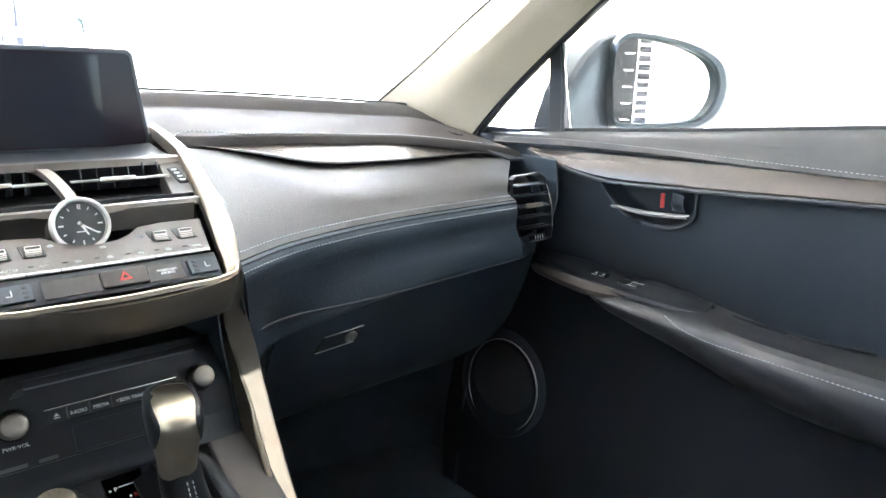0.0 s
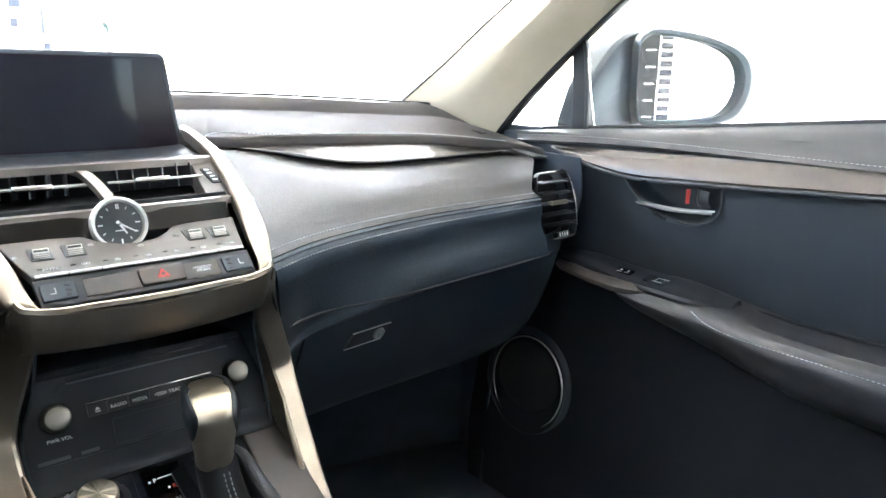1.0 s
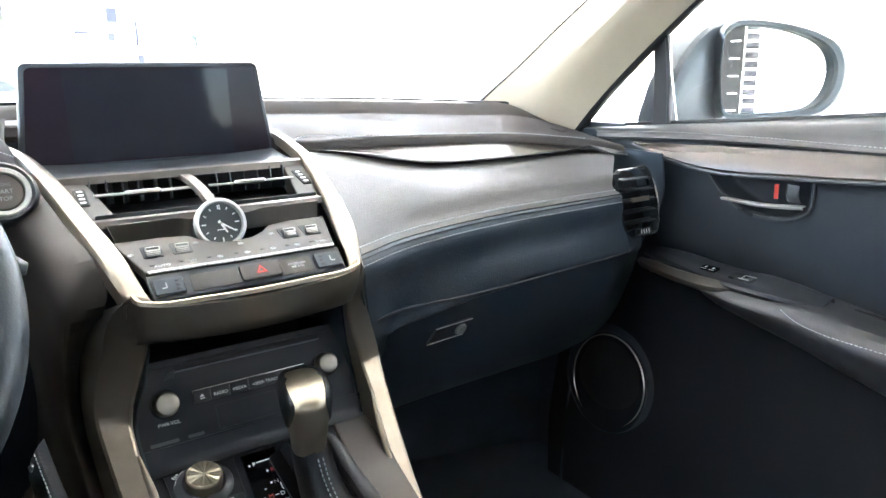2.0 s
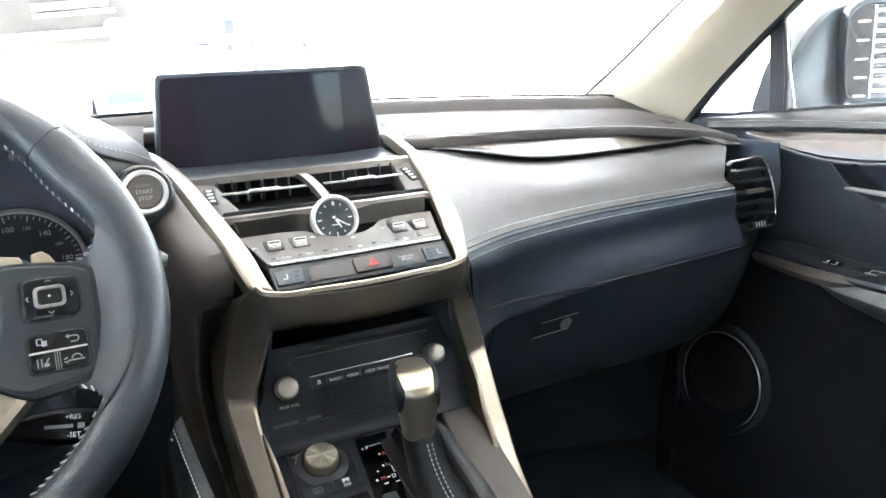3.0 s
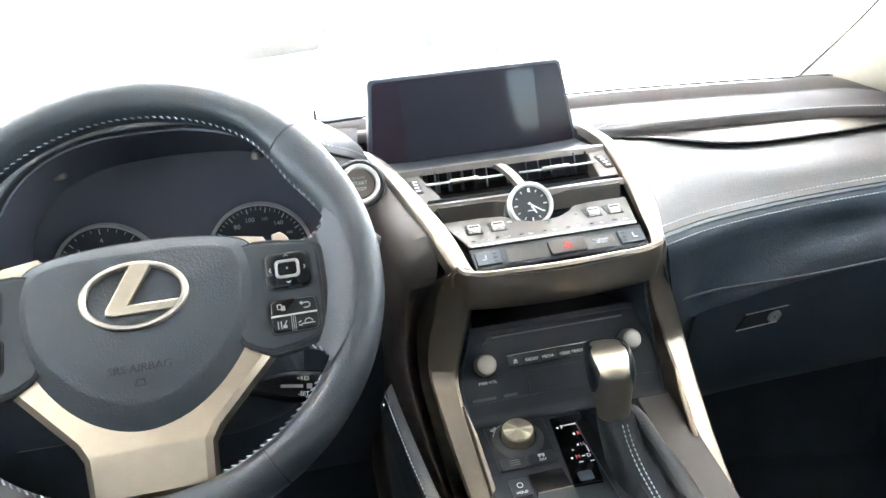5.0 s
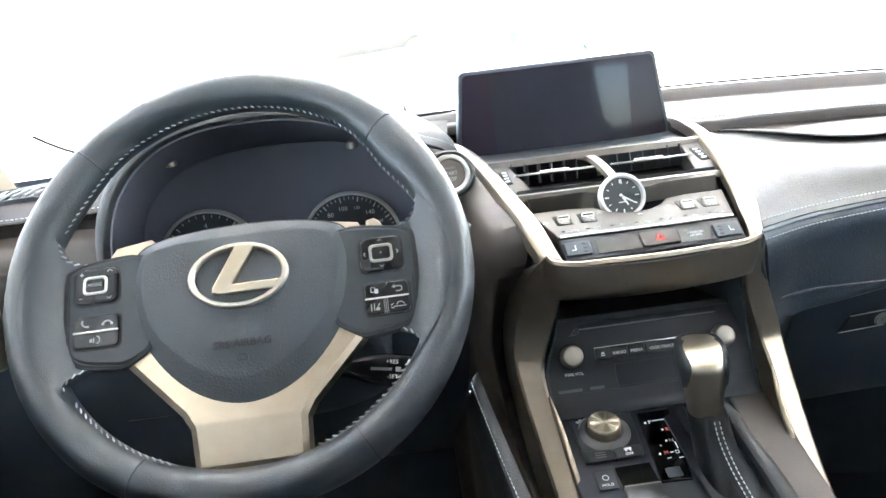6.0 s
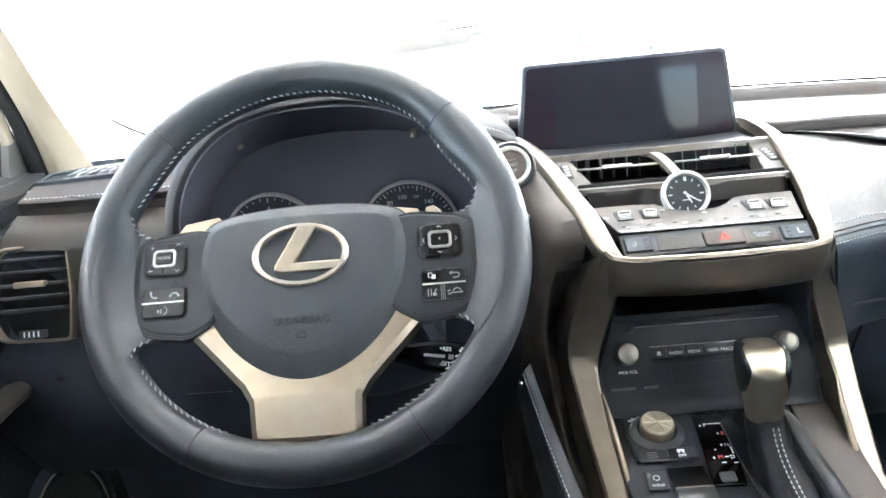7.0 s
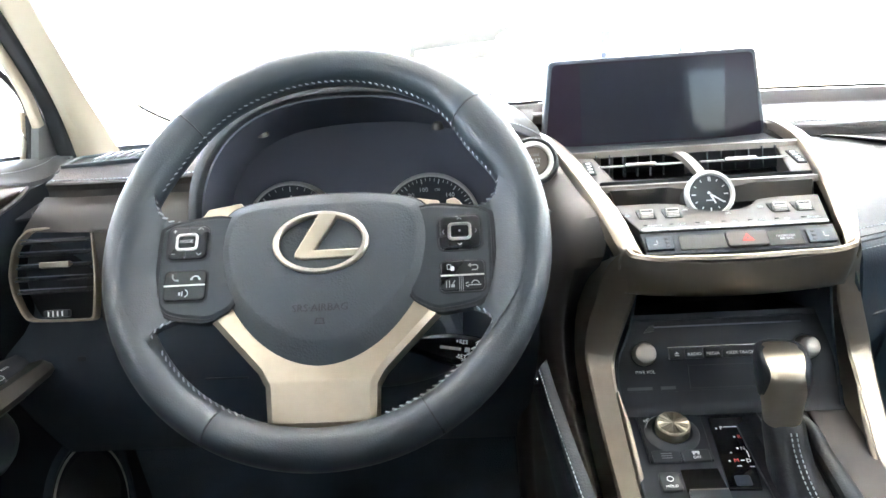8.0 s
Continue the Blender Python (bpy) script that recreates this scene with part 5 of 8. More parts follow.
for x, kind in ((-0.0735, "bars"), (-0.0475, "OFF")):
    b = part("push_switch", plate([(a + x, c - 0.0322) for a, c in rrect(0.0245, 0.0135, 0.0015)], 0.002, CON @ pose(0, 0, 0.0028), 0.0008), PLASTIC_SMOOTH, console, "black push switch")
    if kind == "bars":
        part("icon", joined(*[rbox(0.0095, 0.0008, 0.0003, 0, CON @ pose(x, -0.0322 + d, 0.0029)) for d in (-0.0026, 0, 0.0026)]), GREY_INK, console)
    else:
        part("lettering", words("OFF", 0.0042, CON @ pose(x, -0.0352, 0.0029)), WHITE_INK, console)
        part("icon", joined(rbox(0.0065, 0.0022, 0.0003, 0, CON @ pose(x, -0.0290, 0.0029)), rbox(0.0018, 0.0018, 0.0003, 0, CON @ pose(x - 0.002, -0.0310, 0.0029)), rbox(0.0018, 0.0018, 0.0003, 0, CON @ pose(x + 0.002, -0.0310, 0.0029))), WHITE_INK, console)
part("hold_switch", plate([(a - 0.0765, c - 0.0600) for a, c in rrect(0.0175, 0.0200, 0.0015)], 0.002, CON @ pose(0, 0, 0.0022), 0.0008), PLASTIC_SMOOTH, console, "black brake hold switch")
part("lettering", words("HOLD", 0.0038, CON @ pose(-0.0765, -0.0655, 0.0023)), WHITE_INK, console)
part("icon", framed(circle(0.0030, 16), circle(0.0023, 16), 0.0003, CON @ pose(-0.0765, -0.0575, 0.0024), 0.0001), WHITE_INK, console)
part("lever_well", plate([(-0.0655, -0.0475), (-0.0335, -0.0470), (-0.0315, -0.0720), (-0.0655, -0.0720)][::-1], 0.001, CON @ pose(0, 0, 0.0018), 0.0003), GLOSS, console)
part("brake_lever", rbox(0.0330, 0.0160, 0.004, 0.0012, CON @ pose(-0.0480, -0.0795, 0.0028)), PLASTIC_SMOOTH, console, "parking brake lever with bright edge")
part("lever_edge", rbox(0.0320, 0.0012, 0.0010, 0.0003, CON @ pose(-0.0480, -0.0718, 0.0046)), GUNMETAL, console)

# drive mode dial
DIAL = CON @ pose(-0.0620, -0.0040, 0.0) @ Matrix.Scale(0.88, 4)
dial = thing("drive_mode_dial", DIAL.translation, "round brushed metal drive mode dial on the console", "control dial")
part("base_ring", lathe([(0.0205, 0.0062), (0.0215, 0.0058), (0.0275, 0.0026), (0.0285, 0.0012), (0.0285, -0.001)], 48, DIAL), PLASTIC_SMOOTH, dial, "black base ring")
part("grip", lathe([(0.0168, 0.004), (0.0171, 0.0150), (0.0162, 0.0164)], 64, DIAL), SATIN, dial, "ribbed metal grip")
ribs = joined(*[rbox(0.0007, 0.0011, 0.0090, 0, DIAL @ pose(0, 0, 0.0100, 0, 0, 6 * k) @ pose(0, 0.0171, 0)) for k in range(60)])
part("grip_ribs", ribs, SATIN, dial)


TURNED = shader("turned_metal", (0.58, 0.51, 0.385), 0.30, metal=0.95, var=0.03, rough_var=0.02)
bm = bmesh.new()
mid_v = bm.verts.new((0, 0, 0.0170))
rim_v, low_v = [], []
for i in range(96):
    a = 2 * math.pi * i / 96
    lift = 0.00045 * math.sin(3 * a + 0.6) + 0.00035 * math.sin(7 * a) + 0.00022 * math.sin(17 * a + 1.0)
    rim_v.append(bm.verts.new((0.0156 * math.cos(a), 0.0156 * math.sin(a), 0.0170 + lift)))
    low_v.append(bm.verts.new((0.0166 * math.cos(a), 0.0166 * math.sin(a), 0.0158)))
for i in range(96):
    bm.faces.new((mid_v, rim_v[i], rim_v[(i + 1) % 96]))
    bm.faces.new((rim_v[i], low_v[i], low_v[(i + 1) % 96], rim_v[(i + 1) % 96]))
cap = part("cap", bm, TURNED, dial, "turned metal face", local=True, smooth=False)
cap.matrix_local = PLACE[dial].inverted() @ DIAL
arc = joined(*[rbox(0.0022, 0.0007, 0.0003, 0, DIAL @ pose(0, 0, 0.0030, 0, 0, 30 + 5 * k) @ pose(0, 0.0265, 0, 8)) for k in range(9)])
part("scale_arc", arc, WHITE_INK, dial)
part("lettering", words("Eco", 0.0052, DIAL @ pose(-0.0225, 0.0190, 0.0030, 0, 0, 45)), WHITE_INK, dial)
part("lettering", words("PUSH", 0.0045, DIAL @ pose(-0.006, 0.0290, 0.0022)), WHITE_INK, dial)

# ---------------------------------------------------------------- gear shifter
shifter = thing("gear_shifter", (0.03, 0.54, 0.43), "satin metal and leather gear lever with stitched boot", "gear lever")


def loft(sections, k=28, p=2.6):
    """Superellipse sections (centre, width, depth, tilt degrees) stacked into a closed skin."""
    bm = bmesh.new()
    rings = []
    for c, w, d, tilt in sections:
        m = Matrix.Translation(c) @ pose(0, 0, 0, tilt)
        ring = []
        for i in range(k):
            a = 2 * math.pi * i / k
            ca, sa = math.cos(a), math.sin(a)
            ring.append(bm.verts.new(m @ Vector((w / 2 * math.copysign(abs(ca) ** (2 / p), ca), d / 2 * math.copysign(abs(sa) ** (2 / p), sa), 0))))
        rings.append(ring)
    for r0, r1 in zip(rings, rings[1:]):
        for j in range(k):
            bm.faces.new((r0[j], r0[(j + 1) % k], r1[(j + 1) % k], r1[j]))
    bm.faces.new(rings[0][::-1])
    bm.faces.new(rings[-1])
    return bm


# heights, width, front and back of the knob: a narrow neck, a broad head and a crease across the front
KNOB = [(0.4800, 0.0330, 0.5455, 0.5810), (0.4870, 0.0338, 0.5445, 0.5830), (0.4940, 0.0354, 0.5430, 0.5865), (0.5000, 0.0376, 0.5415, 0.5900), (0.5070, 0.0408, 0.5397, 0.5940), (0.5150, 0.0438, 0.5380, 0.5970),
        (0.5220, 0.0452, 0.5374, 0.5990), (0.5255, 0.0457, 0.5378, 0.5998), (0.5290, 0.0457, 0.5392, 0.6003), (0.5322, 0.0452, 0.5424, 0.6002), (0.5350, 0.0440, 0.5472, 0.5994), (0.5375, 0.0418, 0.5530, 0.5976), (0.5394, 0.0378, 0.5596, 0.5946), (0.5404, 0.0290, 0.5670, 0.5900)]


TURN_C, TURN_S = math.cos(radians(12)), math.sin(radians(12))


def knob_point(row, a, proud=0.0, p=2.7):
    z, w, y0, y1 = row
    w *= 0.88
    ca, sa = math.cos(a), math.sin(a)
    x, y = (w / 2 + proud) * math.copysign(abs(ca) ** (2 / p), ca), (y0 + y1) / 2 - 0.566 + ((y1 - y0) / 2 + proud) * math.copysign(abs(sa) ** (2 / p), sa)
    return (0.0185 + x * TURN_C + y * TURN_S, 0.566 - x * TURN_S + y * TURN_C, z)


bm = bmesh.new()
rings = [[bm.verts.new(knob_point(row, 2 * math.pi * i / 48)) for i in range(48)] for row in KNOB]
for r0, r1 in zip(rings, rings[1:]):
    for j in range(48):
        bm.faces.new((r0[j], r0[(j + 1) % 48], r1[(j + 1) % 48], r1[j]))
bm.faces.new(rings[0][::-1])
bm.faces.new(rings[-1])
part("knob", bm, LEVER_METAL, shifter, "satin metal knob", flat_deg=70)
FRONT = (0, 30, 46, 54, 57, 58, 55, 48, 38, 26, 14)
for s in (-1, 1):
    rows = []
    for row, front in zip(KNOB[3:], FRONT):
        r = []
        for i in range(18):
            a = radians(-front + (front + 90) * i / 17)
            q = knob_point(row, a if s > 0 else math.pi - a, 0.0014 if i else 0.0004)
            r.append((q[0], q[1], q[2] + 0.0007 * (row[0] > 0.535)))
        rows.append(r)
    part("knob_cheek", skin(rows if s > 0 else [r[::-1] for r in rows], -0.0016), DARK_LEATHER, shifter, "black leather cheek", flat_deg=40)
part("boot", loft([((0.0187, 0.563, 0.4860), 0.0285, 0.032, 0), ((0.0189, 0.562, 0.4785), 0.0318, 0.0375, 0), ((0.0195, 0.560, 0.468), 0.0325, 0.042, 0), ((0.0210, 0.553, 0.450), 0.0340, 0.048, 0), ((0.0245, 0.546, 0.434), 0.041, 0.060, 8),
                   ((0.0280, 0.545, 0.424), 0.050, 0.086, 14), ((0.0300, 0.545, 0.415), 0.056, 0.11, 18)], 36, 2.4), BOOT_LEATHER, shifter, "gathered black leather boot")
part("boot_fold", sweep([(0.036, 0.598, 0.468), (0.0455, 0.590, 0.4640), (0.0530, 0.560, 0.4440), (0.0575, 0.530, 0.4290), (0.0600, 0.49, 0.4120)], circle(0.0085, 16, 0.0075), (0, 0.3, 1), 7, scales=[0.45, 0.95, 1.1, 1.2, 1.2]), BOOT_LEATHER, shifter, "leather fold of the boot")
part("boot_fold", sheet([[(0.005, 0.602, 0.462), (0.008, 0.565, 0.447), (0.014, 0.505, 0.418)], [(0.010, 0.600, 0.470), (0.013, 0.562, 0.455), (0.021, 0.505, 0.428)], [(0.015, 0.596, 0.464), (0.018, 0.558, 0.446), (0.026, 0.50, 0.414)]], 6, 5, 0.004), BOOT_LEATHER, shifter, "leather fold of the boot")
part("boot_skirt", sheet([[(-0.004, 0.606, 0.456), (0.026, 0.618, 0.460), (0.054, 0.604, 0.452)], [(-0.002, 0.56, 0.440), (0.028, 0.565, 0.442), (0.062, 0.555, 0.433)], [(0.006, 0.48, 0.408), (0.030, 0.48, 0.410), (0.068, 0.48, 0.4055)]], 5, 5, 0.003), BOOT_LEATHER, shifter, "low leather skirt round the boot")
for d in (-0.0022, 0.0022):
    part("boot_stitching", stitches([(0.0190 + d, 0.5425, 0.4785), (0.0198 + d, 0.5375, 0.466), (0.0222 + d, 0.5265, 0.449), (0.0262 + d, 0.5085, 0.4315), (0.029 + d, 0.494, 0.420)], 0.0042, 0.0030, 0.0006, up=(0, -1, 0.4)), THREAD, shifter, "pale grey stitching")

# knee pad on the driver's side of the console
knee = thing("knee_pad", (-0.165, 0.55, 0.40), "black leather knee pad with stitched edge beside the console", "knee pad")
part("pad", sheet([[(-0.172, 0.640, 0.514), (-0.168, 0.60, 0.502), (-0.162, 0.55, 0.488), (-0.150, 0.47, 0.462)],
                   [(-0.180, 0.628, 0.510), (-0.176, 0.59, 0.500), (-0.170, 0.54, 0.486), (-0.158, 0.465, 0.460)],
                   [(-0.184, 0.628, 0.502), (-0.181, 0.59, 0.488), (-0.176, 0.54, 0.462), (-0.164, 0.465, 0.435)],
                   [(-0.176, 0.645, 0.44), (-0.174, 0.60, 0.42), (-0.168, 0.55, 0.39), (-0.158, 0.47, 0.36)],
                   [(-0.160, 0.66, 0.36), (-0.158, 0.61, 0.34), (-0.152, 0.56, 0.31), (-0.145, 0.48, 0.28)]], 6, 5, 0.004), DARK_LEATHER, knee, "padded leather face")
part("stitching", stitches([(-0.1805, 0.626, 0.5095), (-0.1765, 0.588, 0.4995), (-0.1705, 0.538, 0.4855), (-0.1585, 0.463, 0.4595)], 0.0048, 0.0034, 0.0006, up=(-1, -0.6, 0.8)), THREAD, knee, "pale grey stitching")
part("stud", lathe([(0, 0.0015), (0.003, 0.001), (0.0036, -0.001)], 16, plane_at((-0.1835, 0.622, 0.500), (0.6, -0.8, 0), (0, 0, 1))), CHROME, knee, "small bright fastener")

# ---------------------------------------------------------------- steering wheel
WHL = Matrix.Translation((-0.3565, 0.5573, 0.6548)) @ pose(0, 0, 0, 90 - 31.2)
wheel = thing("steering_wheel", WHL.translation, "black leather steering wheel with satin metal lower spoke", "steering wheel", turn=pose(0, 0, 0, 90 - 31.2))


def swell(a):
    """Extra thickness of the rim at the thumb grips."""
    d = math.degrees(a) % 360
    return 0.0085 * math.exp(-((d - 33) / 13) ** 2) + 0.0040 * math.exp(-((d - 147) / 13) ** 2)


def rim_r(a):
    """Radius of the rim's centre line, a little flattened at the bottom."""
    d = (math.degrees(a) + 90) % 360
    d = min(d, 360 - d)
    return 0.170 - 0.0048 * math.exp(-(d / 42) ** 2)


def arc_tube(a0, a1, R, r, rz, steps, k=26, z=0.0):
    bm = bmesh.new()
    rings = []
    for i in range(steps + 1):
        a = radians(a0 + (a1 - a0) * i / steps)
        ring = []
        e = swell(a)
        for j in range(k):
            b = 2 * math.pi * j / k
            rr = rim_r(a) - e / 2 + (r + e / 2) * math.cos(b)
            ring.append(bm.verts.new((rr * math.cos(a), rr * math.sin(a), z + rz * math.sin(b))))
        rings.append(ring)
    for r0, r1 in zip(rings, rings[1:]):
        for j in range(k):
            bm.faces.new((r0[j], r0[(j + 1) % k], r1[(j + 1) % k], r1[j]))
    bm.faces.new(rings[0][::-1])
    bm.faces.new(rings[-1])
    return bm


gap = 0.22
for a0, a1 in ((43.0, 136.5), (136.5, 241.5), (241.5, 301.5), (301.5, 403.0)):
    part("rim_section", arc_tube(a0 + gap, a1 - gap, 0.170, 0.0165, 0.0178, 40), LEATHER_RIM, wheel, "smooth black leather rim", local=True)
part("rim_core", arc_tube(0, 359.9, 0.170, 0.0155, 0.0168, 90, 12), BLACK, wheel, local=True)
for s in (1, -1):
    # upper and lower edge run from the pod outwards and turn along the rim in a round fillet
    top_edge = spline([(0.104, 0.0250, 0), (0.122, 0.0250, 0), (0.1320, 0.0262, 0), (0.1395, 0.0305, 0), (0.1440, 0.0375, 0), (0.1462, 0.0480, 0)], 8)
    low_edge = spline([(0.104, -0.0600, 0), (0.1200, -0.0608, 0), (0.1285, -0.0640, 0), (0.1345, -0.0700, 0), (0.1352, -0.0775, 0), (0.1315, -0.0850, 0)], 8)

    def rim_height(u, v):
        a, r = math.atan2(v, u), math.hypot(u, v)
        e_ = swell(a)
        f = (r - (rim_r(a) - e_ / 2)) / (0.0165 + e_ / 2)
        return 0.0178 * math.sqrt(max(0.0, 1 - f * f)) if abs(f) < 1 else 0.0

    cols = []
    for i, (t_, b_) in enumerate(zip(top_edge, low_edge)):
        col = []
        for j in range(29):
            p = b_.lerp(t_, j / 28)
            # bow outwards between the edges, more so near the rim
            bow = (i / (len(top_edge) - 1)) ** 1.3 * 0.0280 * (1 - (2 * j / 28 - 1) ** 2)
            p = Vector((p.x + bow, p.y, 0))
            r = math.hypot(p.x, p.y)
            k = max(0.0, min(1.0, (r - 0.130) / 0.036))
            k = k * k * (3 - 2 * k)
            z = -0.0040 + 0.0223 * k
            edge = min(j, 28 - j) / 28
            z -= 0.0040 * math.exp(-(edge / 0.035) ** 2) * k
            z = max(z, rim_height(p.x, p.y) + 0.0005)
            col.append((s * p.x, p.y, z))
        cols.append(col)
    part("web", skin(cols, 0.010, (0, 0, 1)), LEATHER_RIM, wheel, "leather web between rim and buttons", local=True, flat_deg=40)
    for edge, step in ((top_edge, 0.0004), (low_edge, -0.0004)):
        path = [(s * p.x, p.y + step, -0.0015 + 0.0095 * max(0.0, min(1.0, (math.hypot(p.x, p.y) - 0.128) / 0.028))) for p in edge[10:]]
        part("web_stitching", stitches(path, 0.0058, 0.0048, 0.00080, 1, (0, 0, 1), slant=0.55 * s), RIM_THREAD, wheel, "pale grey cross stitching", local=True)
# stitched inner edge
for a0, a1 in ((20, 160), (214, 250), (290, 326)):
    angs = [radians(a0 + (a1 - a0) * i / 40) for i in range(41)]
    inset, rise = (0.0164, 0.0035) if a0 < 180 else (0.0160, 0.0065)
    path = [((rim_r(a) - inset - swell(a)) * math.cos(a), (rim_r(a) - inset - swell(a)) * math.sin(a), rise) for a in angs]
    part("rim_stitching", stitches(path, 0.0058, 0.0048, 0.00065 if a0 < 180 else 0.00070, 3, (0, 0, 1), slant=0.55), RIM_THREAD, wheel, "pale grey cross stitching", local=True)
# lower spoke of satin metal
sp = [(-0.0960, -0.052), (-0.0935, -0.0605), (-0.0720, -0.0830), (-0.0500, -0.1060), (-0.0440, -0.1165), (-0.0425, -0.1490), (0.0425, -0.1490), (0.0440, -0.1165), (0.0500, -0.1060), (0.0720, -0.0830), (0.0935, -0.0605), (0.0960, -0.052), (0.06, -0.02), (-0.06, -0.02)]
bm = plate(sp[::-1], 0.022, None, 0.0048)
# one flat chamfer of thirty degrees
for v in bm.verts:
    if -0.0060 < v.co.z < -0.0040:
        v.co.z = -0.0028
    elif -0.0040 < v.co.z < -0.0005:
        v.co.z = -0.00196
for yy in (-0.1120, -0.1128, -0.1136, -0.1145):
    bmesh.ops.bisect_plane(bm, geom=bm.verts[:] + bm.edges[:] + bm.faces[:], plane_co=(0, yy, 0), plane_no=(0, 1, 0))
for v in bm.verts:
    d = max(0.0, -0.1120 - v.co.y)
    v.co.z -= 0.001 + (d * d / 0.005 * 0.22 if d < 0.0025 else 0.22 * (d - 0.00125))
part("spoke_face", bm, SATIN, wheel, "satin metal spoke and apron", local=True)
# airbag cover
half = [(0, 0.0450), (0.035, 0.0437), (0.066, 0.0390), (0.083, 0.0310), (0.0895, 0.0120), (0.0895, -0.010), (0.0830, -0.0380), (0.0680, -0.0640), (0.0480, -0.0850), (0.0250, -0.0985), (0, -0.1035)]
bag = half + [(-x, y) for x, y in half[-2:0:-1]]
bag = [(p.x, p.y) for p in closed_spline([(x, y, 0) for x, y in bag[::-1]], 4)]
bm = bmesh.new()
rings = []
core = Vector((0, -0.028))
for inset, z in ((0.0, -0.020), (0.0, -0.0030), (0.0006, -0.0014), (0.0020, -0.0004), (0.0070, 0.0034), (0.0125, 0.0074), (0.0136, 0.0079), (0.0160, 0.0082)):
    rings.append([bm.verts.new((*(Vector(p) + (core - Vector(p)).normalized() * inset * (1.0 + 0.5 * max(0.0, -(p[1] + 0.03) / 0.07))), z)) for p in bag])
for k in range(1, 9):
    f = k / 9
    rings.append([bm.verts.new((*(Vector(v.co[:2]).lerp(core, f)), 0.0082 + 0.0042 * (1 - (1 - f) ** 2))) for v in rings[7]])
for r0, r1 in zip(rings, rings[1:]):
    for j in range(len(bag)):
        bm.faces.new((r0[j], r0[(j + 1) % len(bag)], r1[(j + 1) % len(bag)], r1[j]))
bm.faces.new(rings[-1])
bmesh.ops.recalc_face_normals(bm, faces=bm.faces)
if sum(f.normal.z for f in bm.faces) < 0:
    bmesh.ops.reverse_faces(bm, faces=bm.faces)
cover = part("airbag_cover", bm, COVER_VINYL, wheel, "black grained airbag cover", local=True)


def ellipse(rx, ry, k=48):
    return [(rx * math.cos(2 * math.pi * i / k), ry * math.sin(2 * math.pi * i / k)) for i in range(k)]


part("cover_gap", plate([(x * 1.016, (y + 0.03) * 1.016 - 0.03) for x, y in bag], 0.016, pose(0, 0, -0.0030), 0.0004), BLACK, wheel, local=True)
EMB = pose(0.0003, -0.0042, 0.0162)
part("emblem_ring", framed(ellipse(0.0393, 0.0267), ellipse(0.0342, 0.0226), 0.006, EMB, 0.0015), EMBLEM, cover, "satin metal oval emblem", local=True)
bar = [(-0.0012, 0.0248), (0.0145, 0.0238), (-0.0040, -0.0074), (0.0335, -0.0074), (0.0285, -0.0146), (-0.0145, -0.0146), (-0.0203, -0.0128), (-0.0203, -0.0090)]
part("emblem_bar", plate(bar[::-1], 0.006, EMB, 0.0012), LEVER_METAL, cover, "bent satin metal bar", local=True)
# Black stands in for the shade of embossing on the letters and horn mark.
part("lettering", words("SRS·AIRBAG", 0.0085, pose(0.0015, -0.0590, 0.0131), 0.0004), BLACK, cover, "raised lettering, its embossed shade painted black", local=True)
part("horn_mark", framed([(-0.004, -0.003), (0.004, -0.003), (0.003, 0.002), (-0.003, 0.002)], [(-0.003, -0.0022), (0.003, -0.0022), (0.0022, 0.0012), (-0.0022, 0.0012)], 0.0010, pose(0.0015, -0.0690, 0.0133), 0.0001), BLACK, cover, local=True)
# button pods
def arc_mark(cx, cy, r, a0, a1, w, z):
    """A flat printed arc."""
    k = 10
    pts = [radians(a0 + (a1 - a0) * i / k) for i in range(k + 1)]
    out = [(cx + (r + w / 2) * math.cos(a), cy + (r + w / 2) * math.sin(a)) for a in pts] + [(cx + (r - w / 2) * math.cos(a), cy + (r - w / 2) * math.sin(a)) for a in pts[::-1]]
    return plate(out, 0.0003, pose(0, 0, z + 0.0002), 0.0001)


